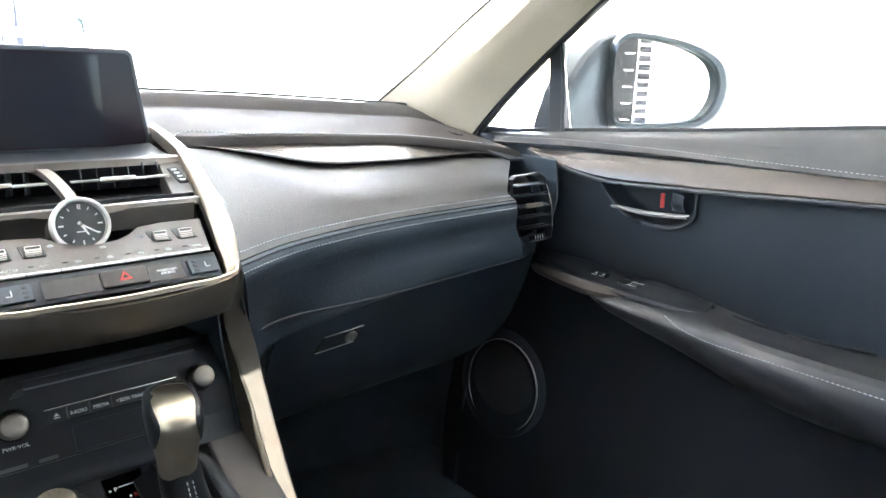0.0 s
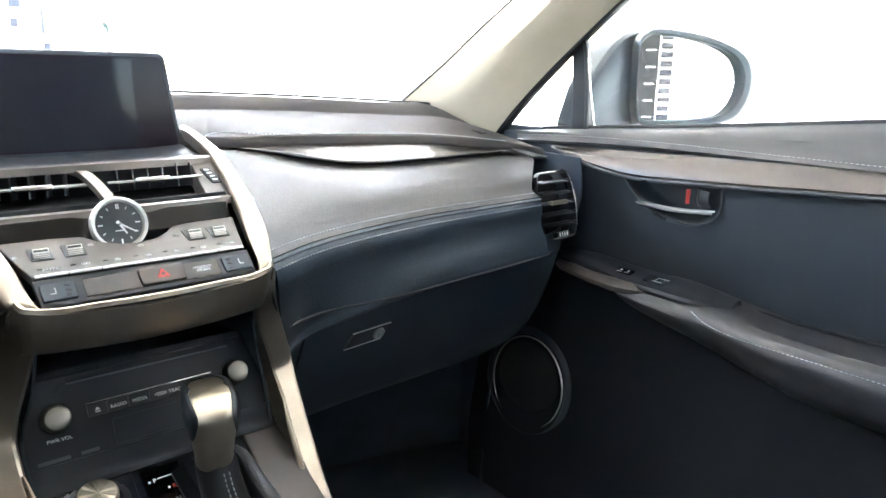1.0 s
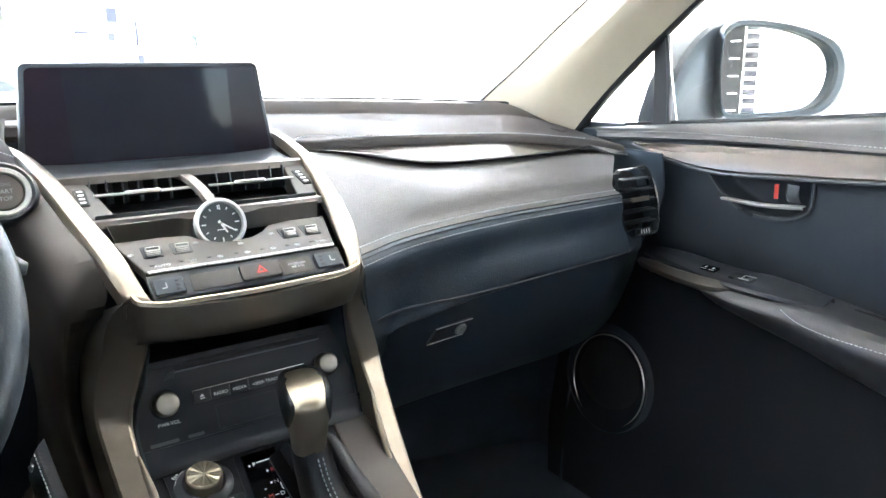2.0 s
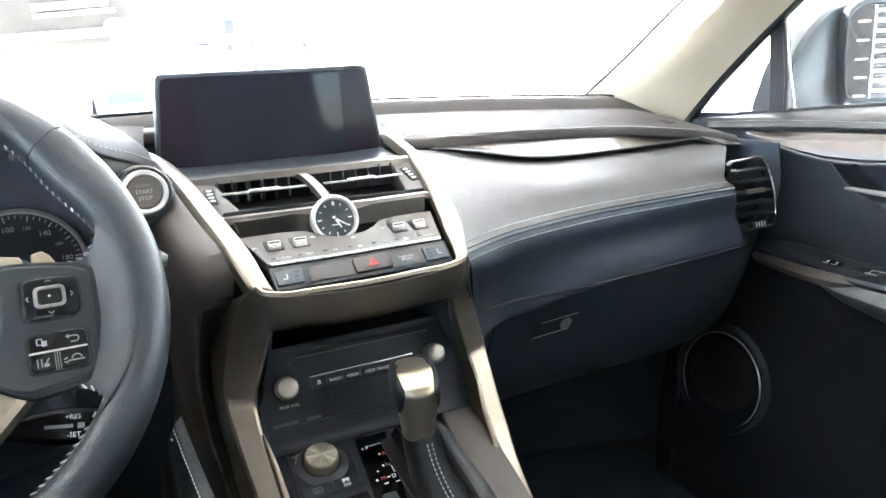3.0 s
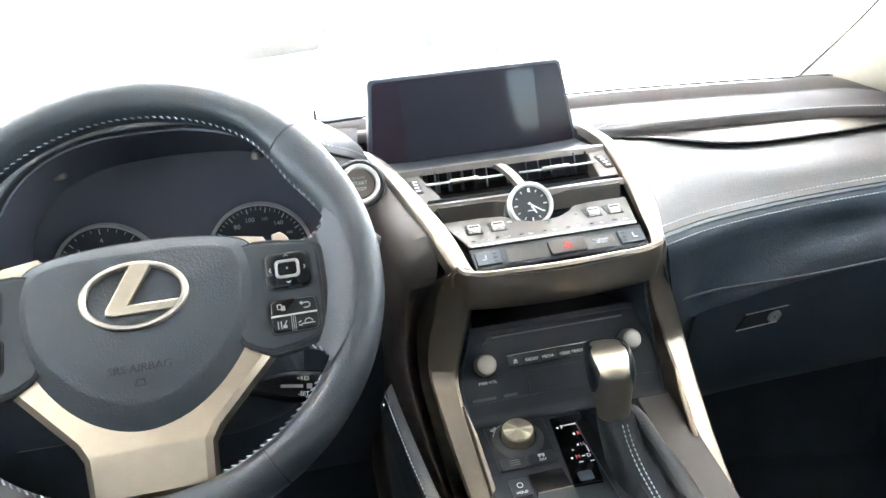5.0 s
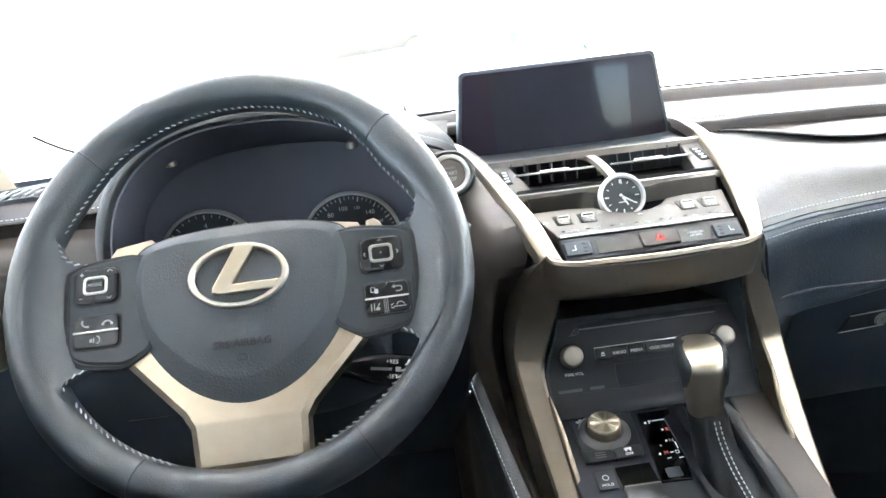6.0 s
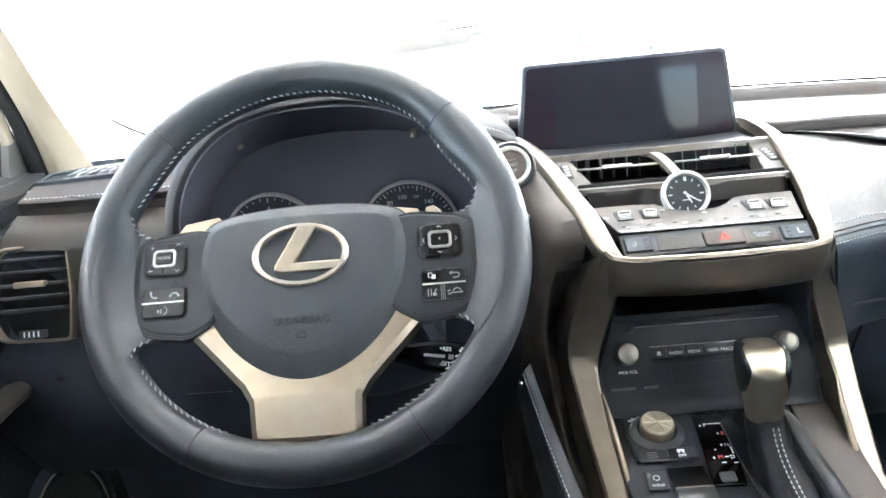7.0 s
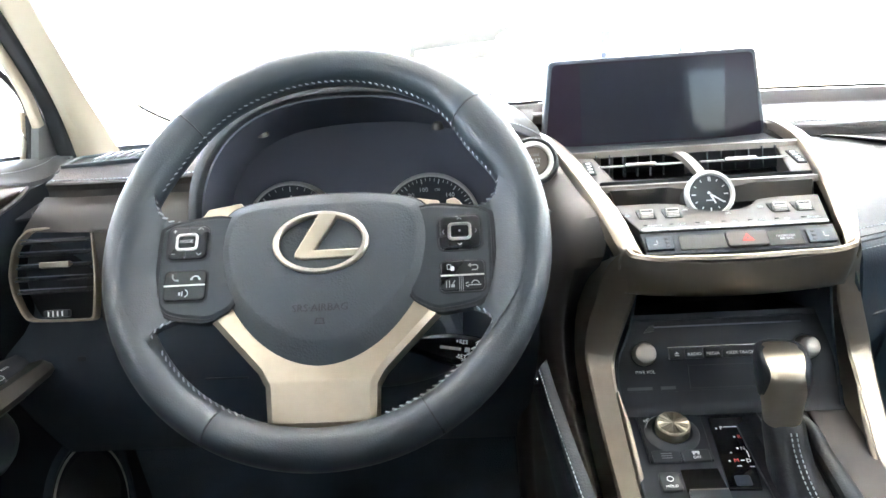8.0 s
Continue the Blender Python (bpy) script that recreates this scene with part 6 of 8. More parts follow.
for s in (1, -1):
    pod = [(0.078, 0.0265), (0.118, 0.0250), (0.1335, 0.0205), (0.1380, 0.0110), (0.1370, -0.0400), (0.1318, -0.0525), (0.1200, -0.0580), (0.104, -0.0605), (0.0925, -0.0612), (0.0800, -0.0560), (0.070, -0.0450), (0.062, 0.0)]
    pod = [(p.x, p.y) for p in closed_spline([(s * x, y, 0) for x, y in (pod[::-1] if s > 0 else pod)], 4)]
    pd = part("button_pod", plate(pod, 0.016, pose(0, 0, -0.0012), 0.003), POD_PLASTIC, wheel, "matt black button pod", local=True)
    part("pod_gap", plate([(x * 1.012 + s * 0.0012, y * 1.045) for x, y in pod], 0.010, pose(0, 0, -0.0022), 0.0004), BLACK, pd, local=True)
    # black tube drawn for the shade of the gap round the pod
    part("pod_line", sweep([(x, y, -0.0026) for x, y in pod[::2]], circle(0.0009, 6), (0, 0, 1), 2, closed=True), BLACK, pd, local=True)
    pd.location.z += 0.0040
    cx1, cy1 = s * 0.1125 + (0.0 if s > 0 else -0.0020), 0.0013 if s > 0 else 0.0050
    part("rocker_gap", plate([(x + cx1, y + cy1) for x, y in rrect(0.0375, 0.0320, 0.007)], 0.002, pose(0, 0, -0.0006), 0.0003), BLACK, pd, local=True)
    part("rocker", plate([(x + cx1, y + cy1) for x, y in rrect(0.0345, 0.0292, 0.006)], 0.004, pose(0, 0, 0.0022), 0.0024), BUTTON, pd, "black rocker button", local=True)
    part("rocker_ring", framed([(x + cx1, y + cy1) for x, y in rrect(0.0192, 0.0152, 0.0038)], [(x + cx1, y + cy1) for x, y in rrect(0.0145, 0.0106, 0.0022)], 0.002, pose(0, 0, 0.0036), 0.0010), TOGGLE, pd, "satin chrome ring", local=True)
    part("rocker_key", plate([(x + cx1, y + cy1) for x, y in rrect(0.0143, 0.0104, 0.0020)], 0.002, pose(0, 0, 0.0034), 0.0008), BUTTON, pd, local=True)
    if s < 0:
        part("lettering", words("MODE", 0.0040, pose(cx1, cy1, 0.0037)), POD_INK, pd, local=True)
        part("rocker_split", joined(rbox(0.0008, 0.0070, 0.0006, 0, pose(cx1 + 0.001, cy1 + 0.0108, 0.0023)), rbox(0.0008, 0.0070, 0.0006, 0, pose(cx1 - 0.001, cy1 - 0.0108, 0.0023))), BLACK, pd, local=True)
        part("icon", joined(rbox(0.003, 0.0007, 0.0003, 0, pose(cx1 - 0.011, cy1 + 0.010, 0.0024)), rbox(0.0007, 0.003, 0.0003, 0, pose(cx1 - 0.011, cy1 + 0.010, 0.0024)), rbox(0.003, 0.0007, 0.0003, 0, pose(cx1 - 0.011, cy1 - 0.010, 0.0024)),
                            rbox(0.0028, 0.0007, 0.0003, 0, pose(cx1 + 0.0100, cy1 + 0.0115, 0.0024, 0, 0, 40)), rbox(0.0028, 0.0007, 0.0003, 0, pose(cx1 + 0.0120, cy1 + 0.0115, 0.0024, 0, 0, -40)),
                            rbox(0.0028, 0.0007, 0.0003, 0, pose(cx1 + 0.0100, cy1 - 0.0110, 0.0024, 0, 0, -40)), rbox(0.0028, 0.0007, 0.0003, 0, pose(cx1 + 0.0120, cy1 - 0.0110, 0.0024, 0, 0, 40))), POD_INK, pd, local=True)
    else:
        ic = [rbox(0.0014, 0.0014, 0.0003, 0, pose(cx1, cy1, 0.0038))]
        for dx, dy, rot in ((0, 0.0110, 0), (0, -0.0110, 180), (-0.0132, 0, 90), (0.0132, 0, -90)):
            ic.append(joined(rbox(0.0022, 0.0006, 0.0003, 0, pose(cx1 + dx, cy1 + dy, 0.0024, 0, 0, rot) @ pose(-0.0008, 0, 0, 0, 0, 40)), rbox(0.0022, 0.0006, 0.0003, 0, pose(cx1 + dx, cy1 + dy, 0.0024, 0, 0, rot) @ pose(0.0008, 0, 0, 0, 0, -40))))
        part("icon", joined(*ic), POD_INK, pd, local=True)
    cx2, cy2 = s * 0.1135, -0.0358 if s > 0 else -0.0325
    part("pair_gap", plate([(x + cx2, y + cy2) for x, y in rrect(0.0378, 0.0280, 0.005)], 0.002, pose(0, 0, -0.0006), 0.0003), BLACK, pd, local=True)
    part("pair_button", plate([(x + cx2, y + cy2) for x, y in rrect(0.0350, 0.0252, 0.0040)], 0.004, pose(0, 0, 0.0016), 0.0012), BUTTON, pd, "black split button", local=True)
    part("pair_line", rbox(0.0345, 0.0013, 0.0012, 0.0004, pose(cx2, cy2, 0.0019)), TOGGLE, pd, "thin chrome line", local=True)
    zi = 0.0018
    if s < 0:
        part("icon", joined(arc_mark(cx2 - 0.0065, cy2 + 0.0085, 0.0042, 185, 275, 0.0011, zi), rbox(0.0016, 0.0020, 0.0003, 0, pose(cx2 - 0.0105, cy2 + 0.0088, zi)), rbox(0.0020, 0.0016, 0.0003, 0, pose(cx2 - 0.0062, cy2 + 0.0044, zi))), POD_INK, pd, local=True)
        part("icon", joined(arc_mark(cx2 + 0.0090, cy2 + 0.0040, 0.0036, 20, 160, 0.0012, zi), rbox(0.0020, 0.0014, 0.0003, 0, pose(cx2 + 0.0056, cy2 + 0.0050, zi)), rbox(0.0020, 0.0014, 0.0003, 0, pose(cx2 + 0.0124, cy2 + 0.0050, zi))), POD_INK, pd, local=True)
        part("icon", joined(arc_mark(cx2 + 0.0005, cy2 - 0.0068, 0.0030, -80, 80, 0.0009, zi), rbox(0.0018, 0.0026, 0.0003, 0, pose(cx2 - 0.0035, cy2 - 0.0070, zi)), rbox(0.0007, 0.0040, 0.0003, 0, pose(cx2 - 0.0012, cy2 - 0.0070, zi))), POD_INK, pd, local=True)
    else:
        part("icon", joined(framed([(x + cx2 - 0.0105, y + cy2 + 0.0072) for x, y in rrect(0.0036, 0.0044, 0.0003)], [(x + cx2 - 0.0105, y + cy2 + 0.0072) for x, y in rrect(0.0024, 0.0032, 0.0003)], 0.0003, pose(0, 0, zi + 0.0002), 0.0001),
                            rbox(0.0030, 0.0036, 0.0003, 0, pose(cx2 - 0.0078, cy2 + 0.0058, zi))), POD_INK, pd, local=True)
        part("icon", joined(arc_mark(cx2 + 0.0105, cy2 + 0.0060, 0.0020, -90, 90, 0.0009, zi), rbox(0.0042, 0.0009, 0.0003, 0, pose(cx2 + 0.0085, cy2 + 0.0080, zi)), rbox(0.0030, 0.0009, 0.0003, 0, pose(cx2 + 0.0090, cy2 + 0.0040, zi)),
                            plate([(cx2 + 0.0068, cy2 + 0.0062), (cx2 + 0.0068, cy2 + 0.0098), (cx2 + 0.0045, cy2 + 0.0080)], 0.0003, pose(0, 0, zi + 0.0002), 0.0001)), POD_INK, pd, local=True)
        part("pair_split", joined(*[rbox(0.0005, 0.0125, 0.0006, 0, pose(cx2 - 0.0025 + 0.0014 * k, cy2 - 0.007, 0.0017)) for k in range(3)]), GREY_INK, pd, local=True)
        part("icon", joined(rbox(0.0007, 0.0058, 0.0003, 0, pose(cx2 - 0.0128, cy2 - 0.0070, zi)), rbox(0.0007, 0.0058, 0.0003, 0, pose(cx2 - 0.0105, cy2 - 0.0070, zi)), rbox(0.0030, 0.0022, 0.0003, 0, pose(cx2 - 0.0078, cy2 - 0.0086, zi)), rbox(0.0007, 0.0044, 0.0003, 0, pose(cx2 - 0.0072, cy2 - 0.0060, zi, 0, 0, -30))), POD_INK, pd, local=True)
        part("icon", joined(arc_mark(cx2 + 0.0100, cy2 - 0.0078, 0.0030, 10, 170, 0.0008, zi), rbox(0.0100, 0.0008, 0.0003, 0, pose(cx2 + 0.0095, cy2 - 0.0084, zi)), rbox(0.0026, 0.0008, 0.0003, 0, pose(cx2 + 0.0035, cy2 - 0.0066, zi, 0, 0, 28)), rbox(0.0026, 0.0008, 0.0003, 0, pose(cx2 + 0.0035, cy2 - 0.0092, zi, 0, 0, -28))), POD_INK, pd, local=True)
# shift paddles behind the wheel
for out in ([(0.050, 0.028), (0.096, 0.025), (0.0968, 0.0375), (0.0937, 0.0433), (0.0690, 0.0478)], [(-0.083, 0.0514), (-0.1120, 0.0470), (-0.1170, 0.0400), (-0.1090, 0.027), (-0.060, 0.030)]):
    part("paddle", plate(out, 0.003, pose(0, 0, -0.024), 0.001), SATIN, wheel, "satin metal shift paddle", local=True)
part("paddle_tip", plate([(0.0990, 0.026), (0.1200, 0.026), (0.1172, 0.0350), (0.1118, 0.0448), (0.1072, 0.0482), (0.1003, 0.0464)], 0.004, pose(0, 0, -0.030), 0.0015), SATIN, wheel, "pale metal paddle tip", local=True)
part("hub", lathe([(0.05, -0.02), (0.055, -0.06), (0.06, -0.12), (0.0, -0.12)], 32), PLASTIC, wheel, "black column shroud", local=True)

# ---------------------------------------------------------------- instrument cluster
cluster = thing("instrument_cluster", (-0.365, 0.85, 0.62), "hooded instrument cluster with two white-ringed dials", "instrument cluster")


def arch(cx, cz, rx, rz, y, n=15, a0=-12, a1=192, dy=0.0):
    out = []
    for i in range(n):
        a = radians(a0 + (a1 - a0) * i / (n - 1))
        c, s_ = math.cos(a), math.sin(a)
        out.append((cx + rx * math.copysign(abs(c) ** 0.80, c), y + dy * max(0, s_), cz + rz * math.copysign(abs(s_) ** 0.9, s_)))
    return out


CX, CZ = -0.364, 0.640
part("hood", sheet([arch(CX, CZ, 0.172, 0.100, 1.0), arch(CX, CZ, 0.180, 0.138, 0.87), arch(CX, CZ, 0.176, 0.153, 0.735), arch(CX, CZ, 0.168, 0.147, 0.703), arch(CX, CZ, 0.161, 0.140, 0.700), arch(CX, CZ, 0.157, 0.136, 0.708)], 3, 4, 0.003), VINYL, cluster, "black soft hood")
part("tunnel", sheet([arch(CX, CZ, 0.1575, 0.1365, 0.707), arch(CX, CZ, 0.160, 0.128, 0.77), arch(CX, CZ, 0.176, 0.108, 0.845)], 3, 4, 0.002), SHROUD, cluster, "dark grey inner shroud")
part("back_panel", sheet([[(-0.552, 0.862, 0.56), (-0.364, 0.868, 0.56), (-0.176, 0.862, 0.56)], [(-0.550, 0.858, 0.66), (-0.364, 0.864, 0.66), (-0.178, 0.858, 0.66)], [(-0.52, 0.838, 0.735), (-0.364, 0.842, 0.748), (-0.208, 0.838, 0.735)]], 4, 4, 0.003), SHROUD, cluster, "smooth dark grey gauge panel")
rows = [[(-0.260, 0.86, 0.770), (-0.226, 0.87, 0.764), (-0.205, 0.92, 0.755), (-0.185, 0.95, 0.745), (-0.162, 0.965, 0.722)],
        [(-0.262, 0.765, 0.777), (-0.228, 0.80, 0.777), (-0.213, 0.84, 0.770), (-0.192, 0.88, 0.758), (-0.166, 0.912, 0.735)],
        [(-0.245, 0.738, 0.757), (-0.218, 0.76, 0.751), (-0.204, 0.766, 0.742), (-0.176, 0.791, 0.730), (-0.153, 0.83, 0.7165)],
        [(-0.242, 0.735, 0.748), (-0.213, 0.757, 0.743), (-0.202, 0.762, 0.736), (-0.177, 0.786, 0.7245), (-0.152, 0.825, 0.711)],
        [(-0.242, 0.75, 0.742), (-0.213, 0.772, 0.738), (-0.202, 0.777, 0.731), (-0.177, 0.80, 0.7195), (-0.152, 0.838, 0.706)]]
part("hood_shoulder", sheet(rows, 5, 4, 0.003), VINYL, cluster, "black soft shoulder beside the hood")
part("shoulder_stitching", stitches([(x, y - 0.0006, z + 0.002) for x, y, z in rows[2]], 0.0056, 0.0038, 0.0006, up=(0, -0.7, 0.7)), THREAD, cluster, "pale grey stitching")
part("button_bezel", sheet([[(-0.203, 0.775, 0.735), (-0.192, 0.783, 0.728), (-0.177, 0.797, 0.720), (-0.150, 0.835, 0.706)], [(-0.201, 0.775, 0.70), (-0.192, 0.780, 0.695), (-0.177, 0.788, 0.69), (-0.149, 0.815, 0.690)],
                            [(-0.201, 0.780, 0.65), (-0.192, 0.785, 0.65), (-0.182, 0.79, 0.65), (-0.165, 0.80, 0.655)]], 5, 4, 0.003), PANEL_DARK, cluster, "dark bezel round the start button")
for x, z in ((-0.469, 0.7445), (-0.271, 0.7400)):
    part("sensor", lathe([(0, 0.004), (0.004, 0.003), (0.006, 0.0), (0.007, -0.004)], 16, plane_at((x, 0.781, z), (1, 0, 0), (0, 0.9, 0.3))), GUNMETAL, cluster, "small round fastener")
for gx, marks in ((-0.4630, ["1", "2", "3", "4", "5", "6", "7"]), (-0.2910, ["0", "20", "40", "60", "80", "100", "120", "140", "160", "180", "200", "220"])):
    G = plane_at((gx, 0.850, 0.6210), (1, 0, 0), (0, -0.06, 1))
    g = part("gauge", lathe([(0, 0.001), (0.0565, 0.001), (0.0575, -0.003)], 48, G), DIAL_FACE, cluster, "dark dial")
    part("gauge_ring", lathe([(0.0570, 0.0), (0.0573, 0.006), (0.0595, 0.0065), (0.0610, 0.001), (0.061, -0.003)], 56, G), BRIGHT, g, "pale metal ring")
    tk = []
    first, span = (217, 258) if len(marks) > 8 else (210, 240)
    n = (len(marks) - 1) * 4
    for i in range(n + 1):
        a = first - span * i / n
        big = i % 4 == 0
        tk.append(rbox(0.0060 if big else 0.0035, 0.0012 if big else 0.0007, 0.0004, 0, G @ pose(0, 0, 0.0016, 0, 0, a) @ pose(0.0518 if big else 0.0532, 0, 0)))
    part("gauge_marks", joined(*tk), WHITE_INK, g)
    for i, t in enumerate(marks):
        a = radians(first - span * i / (len(marks) - 1))
        part("lettering", words(t, 0.0078 if t not in ("120", "160", "200") else 0.0050, G @ pose(0.0412 * math.cos(a), 0.0412 * math.sin(a), 0.0016)), WHITE_INK, g)
    part("needle", plate([(-0.001, -0.006), (0.001, -0.006), (0.0004, 0.044), (-0.0004, 0.044)], 0.0006, G @ pose(0, 0, 0.004, 0, 0, 122), 0.0002), WHITE_INK, g)
    part("needle_hub", lathe([(0, 0.006), (0.007, 0.005), (0.008, 0.001)], 24, G), PLASTIC_SMOOTH, g)
part("lettering", words("km/h", 0.0055, plane_at((-0.291, 0.8485, 0.6480), (1, 0, 0), (0, -0.06, 1))), WHITE_INK, cluster)

# ---------------------------------------------------------------- start button in its pod
STB = plane_at((-0.1690, 0.758, 0.6955), (1, 0.06, 0), (0, 0.32, 1))
start = thing("start_button", STB.translation, "round engine start button with satin ring beside the cluster", "push button")
part("pod", lathe([(0.0215, 0.000), (0.0245, 0.0012), (0.0270, -0.001), (0.0285, -0.008), (0.030, -0.05), (0.0, -0.05)], 48, STB), PLASTIC_SMOOTH, start, "black round pod")
part("ring", lathe([(0.0165, -0.001), (0.0175, 0.0022), (0.0205, 0.0026), (0.0218, 0.0008), (0.0220, -0.002)], 48, STB), BRIGHT, start, "satin metal ring")
part("cap", lathe([(0, 0.0004), (0.0150, 0.0008), (0.0168, -0.001), (0.0168, -0.004)], 40, STB), shader("taupe_button", (0.115, 0.095, 0.080), 0.42, metal=0.3, var=0.04), start, "taupe button cap")
part("lettering", words("ENGINE", 0.0038, STB @ pose(0, 0.0062, 0.0010)), GREY_INK, start)
part("lettering", words("START", 0.0054, STB @ pose(0, 0.0002, 0.0010)), SOFT_INK, start)
part("lettering", words("STOP", 0.0054, STB @ pose(0, -0.0062, 0.0010)), SOFT_INK, start)

# ---------------------------------------------------------------- levers on the column
cruise = thing("cruise_lever", (-0.30, 0.60, 0.55), "black cruise control lever with white lettering", "control lever")
CR = plane_at((-0.257, 0.628, 0.5330), (1, -0.05, -0.16), (0, 0.5, 1))
part("body", plate([(p.x, p.y) for p in closed_spline([(0.0285, 0.0120, 0), (0.0200, 0.0142, 0), (-0.0050, 0.0150, 0), (-0.0300, 0.0105, 0), (-0.0500, 0.0075, 0), (-0.0500, -0.0055, 0), (-0.0330, -0.0090, 0), (-0.0080, -0.0140, 0), (0.0200, -0.0142, 0), (0.0285, -0.0120, 0)], 4)], 0.024, CR, 0.0045), BUTTON, cruise, "black lever body")
part("end_ring", framed([(x + 0.0325, y - 0.0006) for x, y in rrect(0.0085, 0.0275, 0.003)], [(x + 0.0325, y - 0.0006) for x, y in rrect(0.0045, 0.0205, 0.002)], 0.018, CR @ pose(0, 0, -0.0012), 0.0012), TOGGLE, cruise, "bright end ring")
part("tip", plate([(x + 0.0310, y - 0.001) for x, y in rrect(0.011, 0.020, 0.003)], 0.018, CR @ pose(0.0035, 0, -0.004), 0.003), PLASTIC, cruise, "lever end button")
part("arm", sweep([(-0.29, 0.64, 0.545), (-0.315, 0.645, 0.552), (-0.35, 0.65, 0.56)], circle(0.012), n=4, scales=[1, 1.2, 1.5]), PLASTIC, cruise)
part("lettering", words("+RES", 0.0054, CR @ pose(0.0040, 0.0070, 0.0002)), WHITE_INK, cruise)
part("lettering", words("-SET", 0.0054, CR @ pose(0.0050, -0.0070, 0.0002)), WHITE_INK, cruise)
part("lettering_bars", joined(rbox(0.020, 0.0028, 0.0003, 0, CR @ pose(-0.006, 0.0, 0.0002)), rbox(0.005, 0.0045, 0.0003, 0, CR @ pose(0.010, 0.0, 0.0002))), GREY_INK, cruise)
part("arrow_marks", joined(plate([(0.0175, 0.0055), (0.0225, 0.0055), (0.020, 0.0105)], 0.0003, CR @ pose(0, 0, 0.0004), 0.0001), plate([(0.0215, -0.0110 + 0.0055), (0.0165, -0.0110 + 0.0055), (0.019, -0.0110)][::-1], 0.0003, CR @ pose(0, 0, 0.0004), 0.0001),
                           plate([(0.0225, -0.0018), (0.0225, 0.0026), (0.0175, 0.0004)], 0.0003, CR @ pose(0, 0, 0.0004), 0.0001)), WHITE_INK, cruise)
column = thing("steering_column", (-0.3565, 0.69, 0.54), "black plastic steering column cover behind the wheel", "steering column")
cover_rows = [[(x, y, z) for x, z in ((-0.452, 0.560), (-0.458, 0.530), (-0.448, 0.500), (-0.410, 0.484), (-0.356, 0.480), (-0.302, 0.484), (-0.264, 0.500), (-0.2545, 0.530), (-0.2600, 0.560), (-0.285, 0.592), (-0.356, 0.600), (-0.428, 0.592), (-0.452, 0.560))] for y in (0.70, 0.76)]
cover_rows.insert(0, [(-0.356 + (x + 0.356) * 0.98, 0.650 + (0.54 - z) * 0.25, 0.54 + (z - 0.54) * 0.96) for x, y, z in cover_rows[0]])
cover_rows.insert(0, [(-0.356 + (x + 0.356) * 0.90, 0.6415 + (0.54 - z) * 0.25, 0.54 + (z - 0.54) * 0.84) for x, y, z in cover_rows[1]])
cover_rows.insert(0, [(-0.356 + (x + 0.356) * 0.2, 0.640, 0.54 + (z - 0.54) * 0.2) for x, y, z in cover_rows[2]])
part("shroud", sheet(cover_rows, 4, 3, 0.0), PLASTIC, column, "black grained column shroud")
wiper_lever = thing("wiper_lever", (-0.25, 0.63, 0.64), "black wiper lever behind the steering wheel", "control lever")
part("stalk", sweep([(-0.33, 0.66, 0.625), (-0.25, 0.64, 0.645), (-0.19, 0.622, 0.659)], circle(0.011), n=5, scales=[1.1, 0.9, 0.8]), PLASTIC, wiper_lever)
part("tip", sweep([(-0.195, 0.622, 0.659), (-0.18, 0.620, 0.661), (-0.165, 0.618, 0.657)], circle(0.011), n=5, scales=[0.9, 1.0, 0.4]), PLASTIC_SMOOTH, wiper_lever, "grey lever tip")
light_lever = thing("light_lever", (-0.46, 0.63, 0.64), "black light lever behind the steering wheel", "control lever")
part("stalk", sweep([(-0.40, 0.66, 0.635), (-0.46, 0.645, 0.648), (-0.535, 0.625, 0.660)], circle(0.010), n=5, scales=[1.1, 0.9, 0.9]), PLASTIC, light_lever)
part("ring_marks", joined(rbox(0.010, 0.0005, 0.005, 0, pose(-0.500, 0.622, 0.657)), rbox(0.006, 0.0005, 0.004, 0, pose(-0.517, 0.618, 0.659))), WHITE_INK, light_lever)


